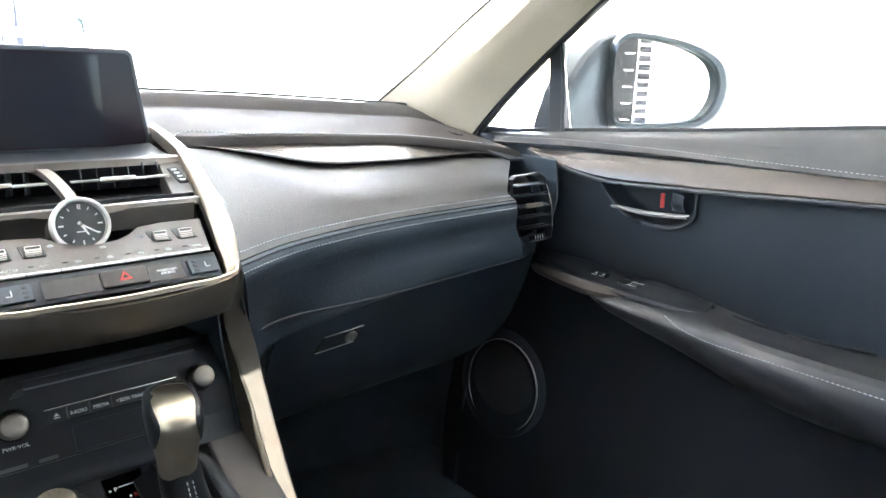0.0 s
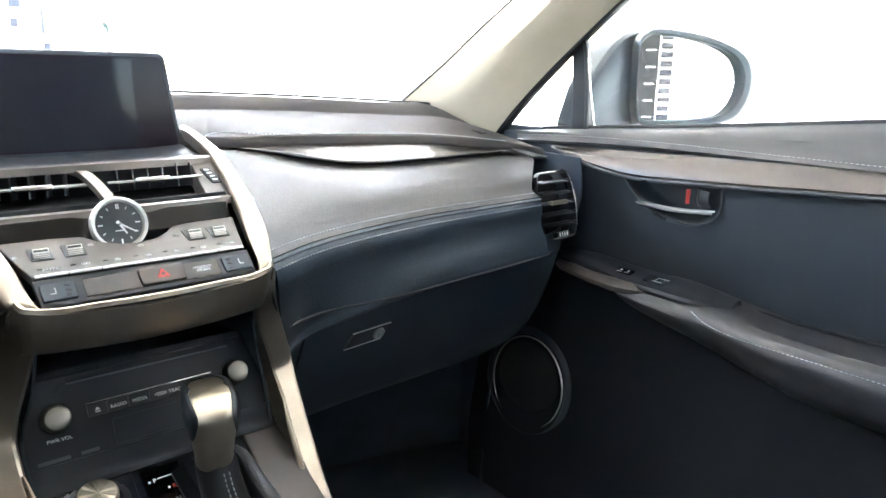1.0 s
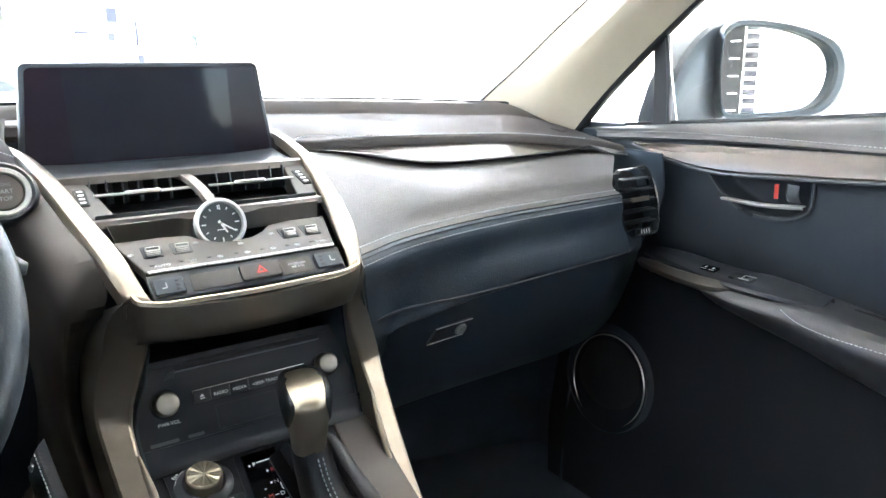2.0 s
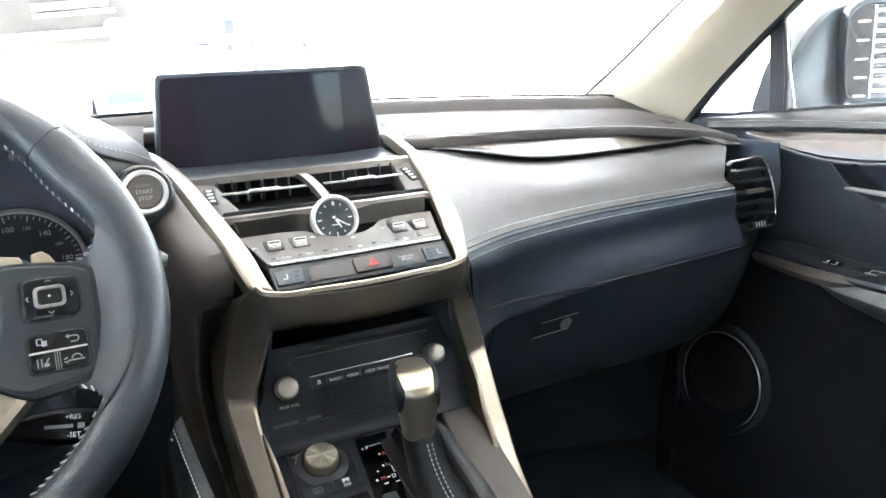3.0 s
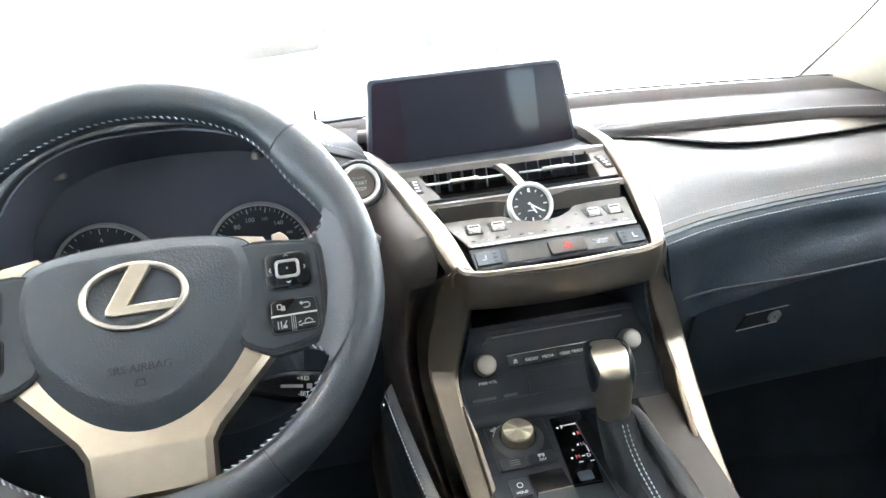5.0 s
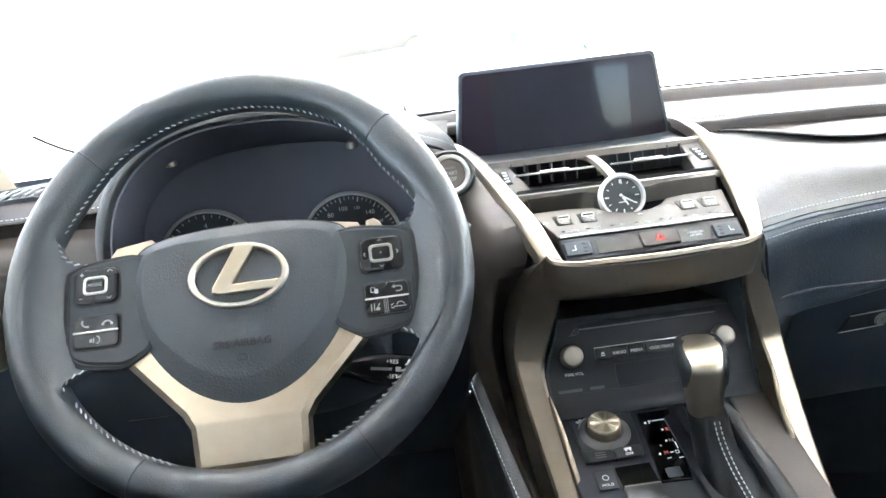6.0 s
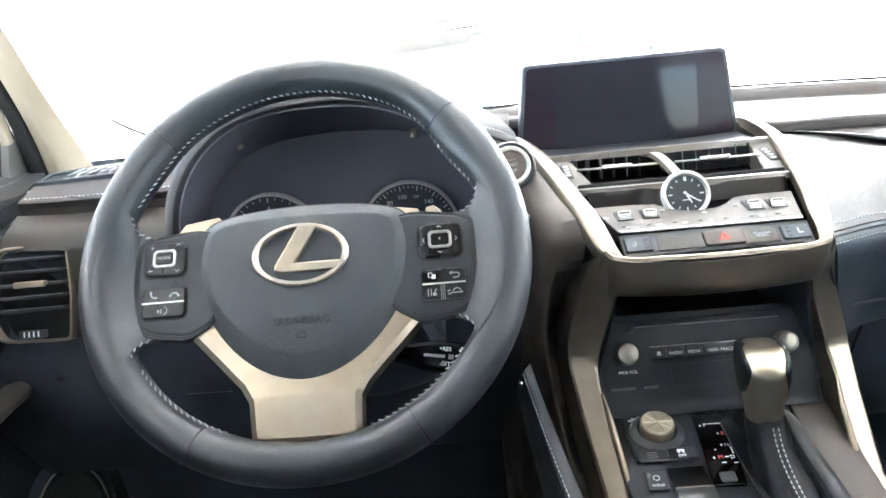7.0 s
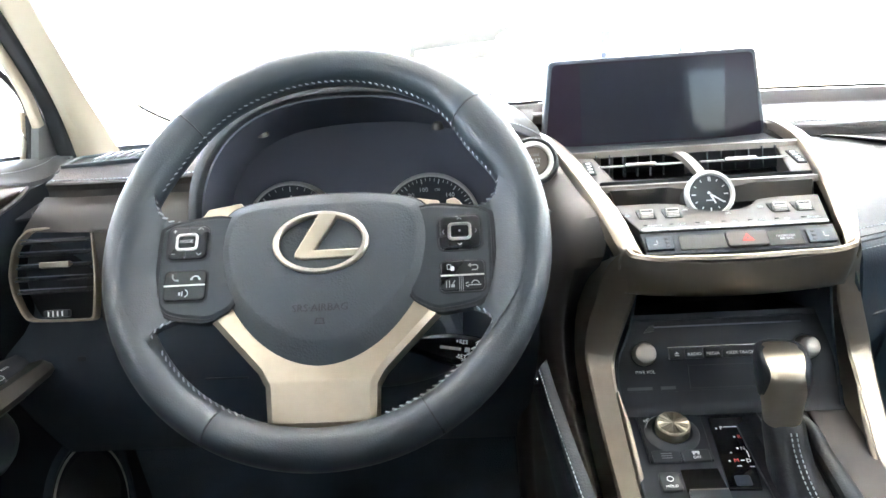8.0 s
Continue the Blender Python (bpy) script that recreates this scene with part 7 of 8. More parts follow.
# ---------------------------------------------------------------- side air vents
def side_vent(s, shift, z0=0.0):
    """A tall vent at the end of the dashboard; s: +1 passenger's end."""
    ob = thing("air_vent", (s * (0.65 + shift), 0.765, 0.60 + z0), "tall dashboard air vent with satin frame and black slats", "air vent", "side air vents")
    V = plane_at((s * (0.648 + shift), 0.755, 0.596 + z0), (1, 0.0, 0), (0, 0.024, 0.1))
    raw = [(-0.040, 0.052), (0.038, 0.052), (0.052, 0.040), (0.064, 0.0), (0.058, -0.040), (0.048, -0.053), (-0.034, -0.053)]
    if s > 0:
        raw = [(x if x < 0 else x * 0.72, y) for x, y in raw]
    else:
        raw = [(-0.0354, 0.0546), (0.0384, 0.0555), (0.050, 0.0455), (0.0593, 0.0316), (0.0644, 0.002), (0.060, -0.022), (0.0500, -0.044), (0.0409, -0.0545), (-0.035, -0.056), (-0.0398, -0.0518), (-0.0427, 0.0), (-0.0395, 0.050)]
    raw = [(s * x, y) for x, y in (raw[::-1] if s > 0 else raw)]
    dense = []
    for a, b in zip(raw, raw[1:] + raw[:1]):
        for k in range(4):
            dense.append((a[0] + (b[0] - a[0]) * k / 4, a[1] + (b[1] - a[1]) * k / 4))
    for _ in range(1):
        dense = [tuple(Vector(dense[i]) * 0.5 + Vector(dense[i - 1]) * 0.25 + Vector(dense[(i + 1) % len(dense)]) * 0.25) for i in range(len(dense))]
    small = [((x - s * 0.010) * (0.962 if s > 0 else 0.935) + s * 0.010, y * (0.97 if s > 0 else 0.945)) for x, y in dense]
    part("frame", framed(dense, small, 0.012, V, 0.002), SATIN if s < 0 else PLASTIC_SMOOTH, ob, "slim metal frame" if s < 0 else "slim black frame")
    if s > 0:
        part("chrome_edge", sweep([V @ Vector(p) for p in ((-0.034, 0.0508, 0.001), (0.0, 0.0515, 0.001), (0.0255, 0.0515, 0.001), (0.0360, 0.041, 0.001), (0.0435, 0.012, 0.001), (0.0440, -0.012, 0.001), (0.0405, -0.036, 0.001))], circle(0.0016, 8), (0, 1, 0), 6, scales=[0.5, 0.8, 1.0, 1.2, 1.1, 0.9, 0.5]), CHROME, ob, "bright edge strip")
    part("well", plate([(x * 0.97, y * 0.97) for x, y in dense], 0.02, V @ pose(0, 0, -0.030), 0.001), BLACK, ob)
    for k in range(5):
        y = 0.036 - 0.0165 * k if s > 0 else 0.0395 - 0.0145 * k
        w = (0.078 if s < 0 else 0.062) + 0.012 * (1 - abs(y) / 0.05)
        # Driver's slats take near-black, putting the vent's shade into their colour.
        part("slat", rbox(w, 0.0024, 0.020, 0.0008, V @ pose(s * (0.008 + 0.004 * (1 - abs(y) / 0.05)), y, -0.011, 14)), PLASTIC_SMOOTH if s > 0 else BLACK, ob, "black slat")
        part("slat_edge", rbox(w * 0.96, 0.0012, 0.0012, 0.0003, V @ pose(s * (0.008 + 0.004 * (1 - abs(y) / 0.05)), y + 0.0022, -0.0012)), PLASTIC_SMOOTH if s > 0 else SHROUD, ob)
    part("slat_knob", plate(rrect(0.036, 0.007, 0.002), 0.008, V @ pose(s * 0.006, 0.0035 if s > 0 else 0.0110, 0.003), 0.001), SATIN, ob, "metal sliding knob")
    part("thumbwheel", rbox(0.030, 0.0085, 0.008, 0.002, V @ pose(s * 0.006, -0.0455, -0.002)), PLASTIC_SMOOTH, ob, "ribbed thumbwheel")
    part("wheel_marks", joined(*[rbox(0.0016, 0.0060, 0.0004, 0, V @ pose(s * 0.006 + 0.0055 * (k - 1.5), -0.0455, 0.0022)) for k in range(4)]), WHITE_INK, ob)
    return ob


side_vent(1, -0.006)
side_vent(-1, 0.068, 0.004)

# driver's end of the dashboard
left = thing("driver_dash_panel", (-0.65, 0.80, 0.60), "dark driver's end of the dashboard with stitched ledge", "dashboard")
part("ledge", sheet([[(-0.80, 1.00, 0.726), (-0.72, 1.03, 0.730), (-0.60, 1.06, 0.738), (-0.54, 1.04, 0.742)], [(-0.765, 0.90, 0.7245), (-0.70, 0.90, 0.7265), (-0.60, 0.90, 0.731), (-0.535, 0.89, 0.735)],
                     [(-0.735, 0.80, 0.7065), (-0.69, 0.795, 0.7055), (-0.60, 0.79, 0.7055), (-0.53, 0.79, 0.708)], [(-0.733, 0.783, 0.7005), (-0.69, 0.778, 0.6995), (-0.60, 0.773, 0.6995), (-0.53, 0.773, 0.701)],
                     [(-0.737, 0.792, 0.693), (-0.69, 0.788, 0.692), (-0.60, 0.783, 0.692), (-0.53, 0.783, 0.693)], [(-0.740, 0.797, 0.680), (-0.70, 0.792, 0.679), (-0.60, 0.787, 0.679), (-0.53, 0.783, 0.677)]], 5, 4, 0.003), VINYL_TOP, left, "black stitched ledge")
part("stitching", stitches([(-0.730, 0.7905, 0.7050), (-0.69, 0.7860, 0.7040), (-0.60, 0.781, 0.7040), (-0.54, 0.781, 0.7060)], 0.0056, 0.0038, 0.0006), THREAD, left, "pale grey stitching")
part("face", sheet([[(-0.742, 0.794, 0.684), (-0.70, 0.789, 0.682), (-0.58, 0.784, 0.681), (-0.526, 0.775, 0.678)], [(-0.749, 0.783, 0.670), (-0.70, 0.773, 0.668), (-0.58, 0.763, 0.666), (-0.524, 0.754, 0.660)],
                    [(-0.764, 0.776, 0.648), (-0.70, 0.764, 0.646), (-0.58, 0.752, 0.640), (-0.528, 0.746, 0.630)]], 5, 4, 0.003), PANEL, left, "bronze-toned facing above the vent")
part("face_flank", sheet([[(-0.672, 0.7615, 0.650), (-0.62, 0.7565, 0.648), (-0.55, 0.750, 0.645)], [(-0.668, 0.757, 0.600), (-0.62, 0.752, 0.600), (-0.55, 0.748, 0.600)], [(-0.670, 0.751, 0.543), (-0.62, 0.749, 0.543), (-0.55, 0.746, 0.545)]], 5, 4, 0.003), PANEL, left, "bronze-toned facing beside the vent")
part("lower_face", sheet([[(-0.770, 0.80, 0.645), (-0.70, 0.79, 0.645), (-0.58, 0.755, 0.640), (-0.36, 0.74, 0.62), (-0.15, 0.76, 0.64)], [(-0.786, 0.80, 0.54), (-0.70, 0.79, 0.54), (-0.58, 0.75, 0.54), (-0.36, 0.74, 0.54), (-0.15, 0.75, 0.55)],
                          [(-0.85, 0.79, 0.46), (-0.70, 0.78, 0.46), (-0.58, 0.765, 0.46), (-0.36, 0.765, 0.46), (-0.15, 0.77, 0.47)], [(-0.85, 0.86, 0.33), (-0.70, 0.86, 0.33), (-0.58, 0.86, 0.33), (-0.36, 0.86, 0.33), (-0.15, 0.86, 0.33)]], 5, 4, 0.004), PLASTIC, left, "black knee panel")
part("panel_seam", rbox(0.052, 0.003, 0.0022, 0.0008, pose(-0.537, 0.757, 0.464)), PLASTIC_SMOOTH, left)
part("cover_mark", joined(rbox(0.006, 0.0006, 0.0012, 0, pose(-0.676, 0.774, 0.461)), rbox(0.002, 0.0006, 0.006, 0, pose(-0.676, 0.774, 0.464))), GREY_INK, left)
part("panel_notch", joined(rbox(0.010, 0.0006, 0.006, 0.0002, pose(-0.722, 0.777, 0.489))), PLASTIC_SMOOTH, left)
grille = thing("defroster_vent", (-0.70, 0.87, 0.724), "black defroster grille at the dash corner, its lit fins painted pale", "air vent")
GR = plane_at((-0.690, 0.862, 0.7262), (1, 0.02, 0.035), (0, 1, 0.175))
part("frame", framed(rrect(0.116, 0.050, 0.006), rrect(0.104, 0.040, 0.004), 0.006, GR, 0.001), PLASTIC, grille)
part("well", plate(rrect(0.108, 0.044, 0.004), 0.002, GR @ pose(0, 0, -0.003), 0.0004), BLACK, grille)
# Pale colour stands in for windscreen light on the fins.
for k in range(5):
    part("fin", rbox(0.0085, 0.034, 0.0016, 0.0005, GR @ pose(-0.014 + 0.0140 * k, 0, 0.0005, 0, -30, -12)), THREAD, grille, "fin with its light painted pale")


# ---------------------------------------------------------------- fittings on the doors
def door_fittings(s, door_ob, out=0.0):
    def P(x, y, z):
        return (s * (x + out), y, z)

    handle = part("handle_bezel", sweep([P(0.732, 0.700, 0.640), P(0.730, 0.672, 0.612), P(0.728, 0.640, 0.592), P(0.727, 0.600, 0.585), P(0.728, 0.562, 0.588), P(0.730, 0.540, 0.602), P(0.732, 0.537, 0.640)], circle(0.0022), (1, 0, 0), 6), PLASTIC_SMOOTH, door_ob, "black recess edge")
    part("release_lever", sheet([[P(0.730, 0.667, 0.6065), P(0.724, 0.60, 0.6065), P(0.726, 0.542, 0.6105)], [P(0.718, 0.667, 0.606), P(0.710, 0.60, 0.6055), P(0.714, 0.542, 0.6095)],
                         [P(0.723, 0.667, 0.6025), P(0.716, 0.60, 0.6010), P(0.719, 0.542, 0.6050)]], 6, 3, 0.002), BRIGHT, handle, "bright metal release lever")
    part("lock_knob", sheet([[P(0.742, 0.580, 0.634), P(0.730, 0.572, 0.636), P(0.731, 0.556, 0.634)], [P(0.742, 0.580, 0.618), P(0.729, 0.572, 0.620), P(0.730, 0.556, 0.620)], [P(0.745, 0.580, 0.610), P(0.738, 0.572, 0.610), P(0.738, 0.556, 0.610)]], 4, 4, 0.002), PLASTIC_SMOOTH, handle, "black lock rocker")
    part("lock_flag", plate(rrect(0.0058, 0.021, 0.0012), 0.002, plane_at(P(0.731, 0.5885, 0.6235), (-s * 0.35, -s * 0.94 * s * s, 0) if s < 0 else (0.3, -0.95, 0), (0, 0, 1)), 0.0006), RED_INK, handle, "red unlocked flag")
    def Q(x, y, z):
        return P(x, y, z - (0.014 if s < 0 else 0.0))

    # window switch panel on the armrest
    top = [(0.80, 0.714, 0.724), (0.735, 0.688, 0.730), (0.655, 0.671, 0.730), (0.585, 0.666, 0.728), (0.53, 0.668, 0.724), (0.487, 0.690, 0.716)]
    if s < 0:
        top = [(0.785, 0.708, 0.726), (0.735, 0.690, 0.730), (0.655, 0.677, 0.730), (0.585, 0.671, 0.728), (0.53, 0.671, 0.724), (0.487, 0.690, 0.716)]
    # bezel round the switches, undercut towards the door
    by = (0.788, 0.780, 0.718, 0.640, 0.55, 0.42) if s < 0 else (0.800, 0.785, 0.735, 0.690, 0.645, 0.60)
    bx = (0.690, 0.678, 0.6586, 0.6453, 0.642, 0.642) if s < 0 else (0.702, 0.690, 0.6725, 0.6605, 0.656, 0.672)
    bz = 0.4840 if s < 0 else 0.4885
    rows = [[(0.722, y, bz - 0.0025) for y in by], [(x, y, bz) for x, y in zip(bx, by)], [(x - 0.0003, y + 0.001, bz - 0.005) for x, y in zip(bx, by)],
            [(x + 0.014, y + 0.001, bz - 0.013) for x, y in zip(bx, by)], [(0.735, y + 0.001, bz - 0.029) for y in by]]
    part("switch_bezel", sheet([[P(*p) for p in r] for r in rows], 5, 3, 0.002), PANEL, door_ob, "warm grey bezel round the switches")
    z_in = {0.785: 0.4975, 0.80: 0.4975, 0.735: 0.4985, 0.655: 0.4925, 0.585: 0.4915, 0.53: 0.4905, 0.487: 0.4865}
    rows = [[Q(a + 0.003, y, z_in[y] - 0.005) for y, a, b in top], [Q(a + 0.002, y, z_in[y]) for y, a, b in top], [Q((a + b) / 2, y, z_in[y] + 0.0075) for y, a, b in top], [Q(b, y, z_in[y] + 0.0115) for y, a, b in top], [Q(b + 0.008, y, z_in[y] - 0.005) for y, a, b in top]]
    sw = part("switch_panel", sheet(rows, 5, 4, 0.003), DECK, door_ob, "black switch panel")
    M1 = plane_at(Q(0.699, 0.661, 0.5015), (0, -s, 0), (s * 1.0, 0, 0.20))
    part("lock_switch", plate(rrect(0.026, 0.014, 0.002), 0.003, M1 @ pose(0, 0, 0.0022), 0.0008), PLASTIC_SMOOTH, sw, "black lock switch")
    part("lock_marks", joined(rbox(0.0030, 0.0042, 0.0003, 0, M1 @ pose(-0.0065, 0, 0.0024)), rbox(0.0030, 0.0042, 0.0003, 0, M1 @ pose(0.0065, 0, 0.0024)), rbox(0.009, 0.0007, 0.0003, 0, M1 @ pose(-0.0065, -0.0062, 0.0024)), rbox(0.009, 0.0007, 0.0003, 0, M1 @ pose(0.0065, -0.0062, 0.0024))), WHITE_INK, sw)
    M2 = plane_at(Q(0.698, 0.606, 0.4995), (0, -s, 0), (s * 1.0, 0, 0.20))
    part("window_switch", plate(rrect(0.036, 0.020, 0.003), 0.004, M2 @ pose(0, 0, 0.0028), 0.0015), PLASTIC_SMOOTH, sw, "black window switch")
    part("switch_scoop", plate(rrect(0.018, 0.014, 0.002), 0.001, M2 @ pose(-0.008, -0.001, 0.0034), 0.0003), BLACK, sw)
    part("switch_edge", joined(rbox(0.016, 0.0012, 0.0010, 0.0003, M2 @ pose(0.006, -0.0075, 0.0036)), rbox(0.018, 0.0009, 0.0008, 0.0003, M2 @ pose(0.010, 0.0045, 0.0034)), rbox(0.0009, 0.011, 0.0008, 0.0003, M2 @ pose(0.0015, -0.002, 0.0034))), BRIGHT, sw, "bright switch edges")
    if s < 0:
        M3 = plane_at(Q(0.695, 0.703, 0.5050), (0, 1, 0), (-1.0, 0, 0.20))
        part("mirror_control", lathe([(0, 0.0050), (0.0085, 0.0046), (0.0105, 0.0030), (0.0112, 0.0), (0.0135, -0.001), (0.0140, -0.003)], 32, M3), PLASTIC_SMOOTH, sw, "round black mirror control")
        part("control_ring", framed(circle(0.0092, 32), circle(0.0084, 32), 0.0004, M3 @ pose(0, 0, 0.0050), 0.0001), WHITE_INK, sw)
        part("lettering", words("AUTO", 0.0050, plane_at(Q(0.708, 0.738, 0.5060), (0, 1, 0), (-1.0, 0, 0.20)) @ pose(0, 0, 0.0025)), WHITE_INK, sw)
    part("pull_slot", sweep([Q(0.724, 0.48, 0.4865), Q(0.726, 0.42, 0.4835), Q(0.728, 0.34, 0.484), Q(0.730, 0.29, 0.487)], rrect(0.007, 0.003, 0.001), (0, 0, 1), 5), BLACK, sw, "dark pull slot")
    # speaker
    S = plane_at(P(0.7190, 0.868, 0.240), (0, -s, 0), (s * 0.15, 0, 1))
    sp = part("speaker_ring", lathe([(0.0828, -0.006), (0.0831, 0.0044), (0.0842, 0.0054), (0.0855, 0.0044), (0.0862, -0.004)], 80, S), TOGGLE, door_ob, "thin bright metal ring")
    part("speaker_grille", lathe([(0, 0.006), (0.04, 0.0055), (0.072, 0.003), (0.0826, 0.000), (0.0826, -0.006)], 48, S), shader("speaker_mesh", (0.012, 0.012, 0.013), 0.6, grain=1.0, scale=700, kind="cells", bump_dist=0.001), sp, "black mesh grille")
    part("speaker_surround", lathe([(0.0862, -0.004), (0.0885, 0.0035), (0.0935, 0.0060), (0.102, 0.0040), (0.114, -0.003), (0.128, -0.014)], 56, S), PLASTIC, sp, "moulded surround")
    return handle


door_fittings(1, right_door)
door_fittings(-1, left_door)


# glovebox latch and lock
latch = thing("glovebox_latch", (0.281, 0.735, 0.474), "flat glovebox latch with round key lock", "latch")
LT = plane_at((0.281, 0.7325, 0.4745), (1, 0.05, 0.03), (0, -0.46, 1))
part("plate", plate([(-0.034, -0.0115), (0.024, -0.0115), (0.030, 0.0115), (-0.024, 0.0115)], 0.004, LT, 0.001), PLASTIC_SMOOTH, latch)
part("edges", joined(rbox(0.058, 0.0010, 0.0010, 0.0003, LT @ pose(0.003, 0.0118, 0.0004)), rbox(0.056, 0.0008, 0.0010, 0.0003, LT @ pose(-0.006, -0.0118, 0.0003))), BRIGHT, latch, "thin bright edges")
part("lock", lathe([(0, 0.0016), (0.0050, 0.0018), (0.0070, 0.0030), (0.0085, 0.0018), (0.0088, -0.001)], 28, LT @ pose(0.0155, -0.001, 0)), TOGGLE, latch, "round key lock")
part("keyhole", rbox(0.0012, 0.0048, 0.0006, 0, LT @ pose(0.0155, -0.001, 0.0017)), CHROME, latch)

# corner demister slots on the passenger's end
slots = thing("demister_slot", (0.63, 1.0, 0.705), "row of small demister slots in the dash corner", "air vent")
for k in range(9):
    part("slot", rbox(0.0045, 0.014, 0.0015, 0.0004, pose(0.628 + 0.003 * k, 1.035 - 0.0125 * k, 0.7060 - 0.0018 * k, 0, 8, 25)), BLACK, slots)


# ---------------------------------------------------------------- door mirrors
def door_mirror(s, shift):
    ob = thing("door_mirror", (s * 0.92, 0.84, 0.70), "blue-grey door mirror with curved glass outside the window", "door mirror", "door mirrors")
    M = plane_at((s * (0.93 + shift), 0.83, 0.788), (s * 0.906, -0.423, 0), (0, 0.0, 1)) if s > 0 else plane_at((s * (0.93 + shift), 0.83, 0.788), (0.906, 0.423, 0), (0, 0, 1))
    shape = [(0.000, 0.040), (0.006, 0.062), (0.030, 0.074), (0.080, 0.072), (0.145, 0.060), (0.196, 0.038), (0.217, 0.004), (0.212, -0.036), (0.188, -0.064), (0.148, -0.074), (0.070, -0.077), (0.022, -0.075), (0.006, -0.060), (0.000, -0.010)]
    shape = [(s * x, y) for x, y in (shape[::-1] if s > 0 else shape)]
    shape = [(p.x, p.y) for p in closed_spline([(x, y, 0) for x, y in shape], 4)]
    cx = s * 0.10
    big = [((x - cx) * 1.13 + cx + s * 0.010, y * 1.14) for x, y in shape]
    part("glass", plate(shape, 0.003, M @ pose(0, 0, -0.010), 0.0006), MIRROR, ob, "silvered mirror glass")
    part("rim", framed(big, shape, 0.024, M @ pose(0, 0, 0.004), 0.003), CARPAINT, ob, "blue-grey mirror rim")
    bm = bmesh.new()
    rings = []
    for f, fy_, dy, gx, z in ((1.0, 1.0, 0.0, 0.0, 0.0), (1.07, 1.05, -0.002, 0.010, -0.022), (1.09, 0.96, -0.008, 0.014, -0.050), (1.0, 0.74, -0.022, 0.010, -0.085), (0.78, 0.5, -0.034, 0.0, -0.115), (0.40, 0.25, -0.038, 0.0, -0.130)):
        rings.append([bm.verts.new(((x - cx) * f + cx + s * gx, y * fy_ + dy, z)) for x, y in big])
    k = len(big)
    for r0, r1 in zip(rings, rings[1:]):
        for j in range(k):
            bm.faces.new((r0[j], r0[(j + 1) % k], r1[(j + 1) % k], r1[j]))
    bm.faces.new(rings[-1])
    bm.transform(M)
    part("shell", bm, CARPAINT, ob, "blue-grey painted shell")
    sail = [(0.815, 0.690), (0.822, 0.745), (0.842, 0.785), (0.868, 0.818), (0.900, 0.846), (0.940, 0.866), (0.985, 0.860), (0.985, 0.72), (0.960, 0.690)]
    sail = [(s * (x + shift), z) for x, z in (sail[::-1] if s > 0 else sail)]
    sail = [(p.x, p.y) for p in closed_spline([(x, z, 0) for x, z in sail], 3)]
    part("arm", plate(sail, 0.055, plane_at((0, 0.850, 0), (1, 0, 0), (0, 0, 1)), 0.014, dome=0.004), CARPAINT, ob, "blue-grey mirror arm")
    return ob


door_mirror(1, 0.0)
door_mirror(-1, 0.08)

# ---------------------------------------------------------------- the car's own outer skin
body = thing("car", (0, 1.4, 0.3), "blue-grey painted car whose cabin is seen from inside", "car")
part("bonnet", sheet([[(-0.78, 1.30, 0.66), (-0.4, 1.33, 0.715), (0, 1.34, 0.725), (0.4, 1.33, 0.715), (0.78, 1.30, 0.66)], [(-0.80, 1.75, 0.62), (-0.4, 1.78, 0.67), (0, 1.80, 0.68), (0.4, 1.78, 0.67), (0.80, 1.75, 0.62)],
                      [(-0.75, 2.2, 0.50), (-0.4, 2.3, 0.54), (0, 2.35, 0.55), (0.4, 2.3, 0.54), (0.75, 2.2, 0.50)]], 5, 5, 0.004), CARPAINT, body, "blue-grey bonnet")
part("cowl", sheet([[(-0.72, 1.12, 0.715), (-0.36, 1.215, 0.735), (0, 1.25, 0.738), (0.36, 1.215, 0.735), (0.72, 1.12, 0.715)], [(-0.76, 1.30, 0.655), (-0.4, 1.34, 0.70), (0, 1.35, 0.71), (0.4, 1.34, 0.70), (0.76, 1.30, 0.655)]], 5, 3, 0.004), PLASTIC, body, "black scuttle panel")
for s in (1, -1):
    o = 0.0 if s > 0 else -0.085
    fl = part("flank", sheet([[(s * 0.80, 1.3, 0.64), (s * 0.80, 0.9, 0.675), (s * 0.80, 0.3, 0.735), (s * 0.80, -0.6, 0.79), (s * 0.79, -1.6, 0.82)], [(s * 0.88, 1.3, 0.52), (s * 0.89, 0.9, 0.55), (s * 0.89, 0.3, 0.57), (s * 0.90, -0.6, 0.62), (s * 0.90, -1.6, 0.66)],
                         [(s * 0.89, 1.3, 0.0), (s * 0.88, 0.9, 0.0), (s * 0.88, 0.3, 0.0), (s * 0.88, -0.6, 0.0), (s * 0.89, -1.6, 0.0)]], 5, 4, 0.004), CARPAINT, body, "blue-grey door skin")
    fl.location.x += o
part("washer_nozzle", lathe([(0, 0.030), (0.0018, 0.028), (0.0050, 0.004), (0.0085, 0.0), (0.0085, -0.02), (0, -0.02)], 16, pose(-0.205, 1.335, 0.755)), RUBBER, body, "small black washer nozzle")
wip = part("wiper", sweep([(-0.62, 1.27, 0.735), (-0.45, 1.30, 0.750), (-0.25, 1.31, 0.758), (-0.12, 1.31, 0.756)], rrect(0.012, 0.007, 0.002), (0, 0, 1), 5), RUBBER, body, "black wiper arm")
part("wiper_blade", sweep([(-0.866, 1.30, 0.8045), (-0.845, 1.30, 0.791), (-0.80, 1.30, 0.768), (-0.62, 1.305, 0.745), (-0.30, 1.31, 0.756)], rrect(0.007, 0.005, 0.002), (0, 0, 1), 5), RUBBER, wip, "thin rubber blade")

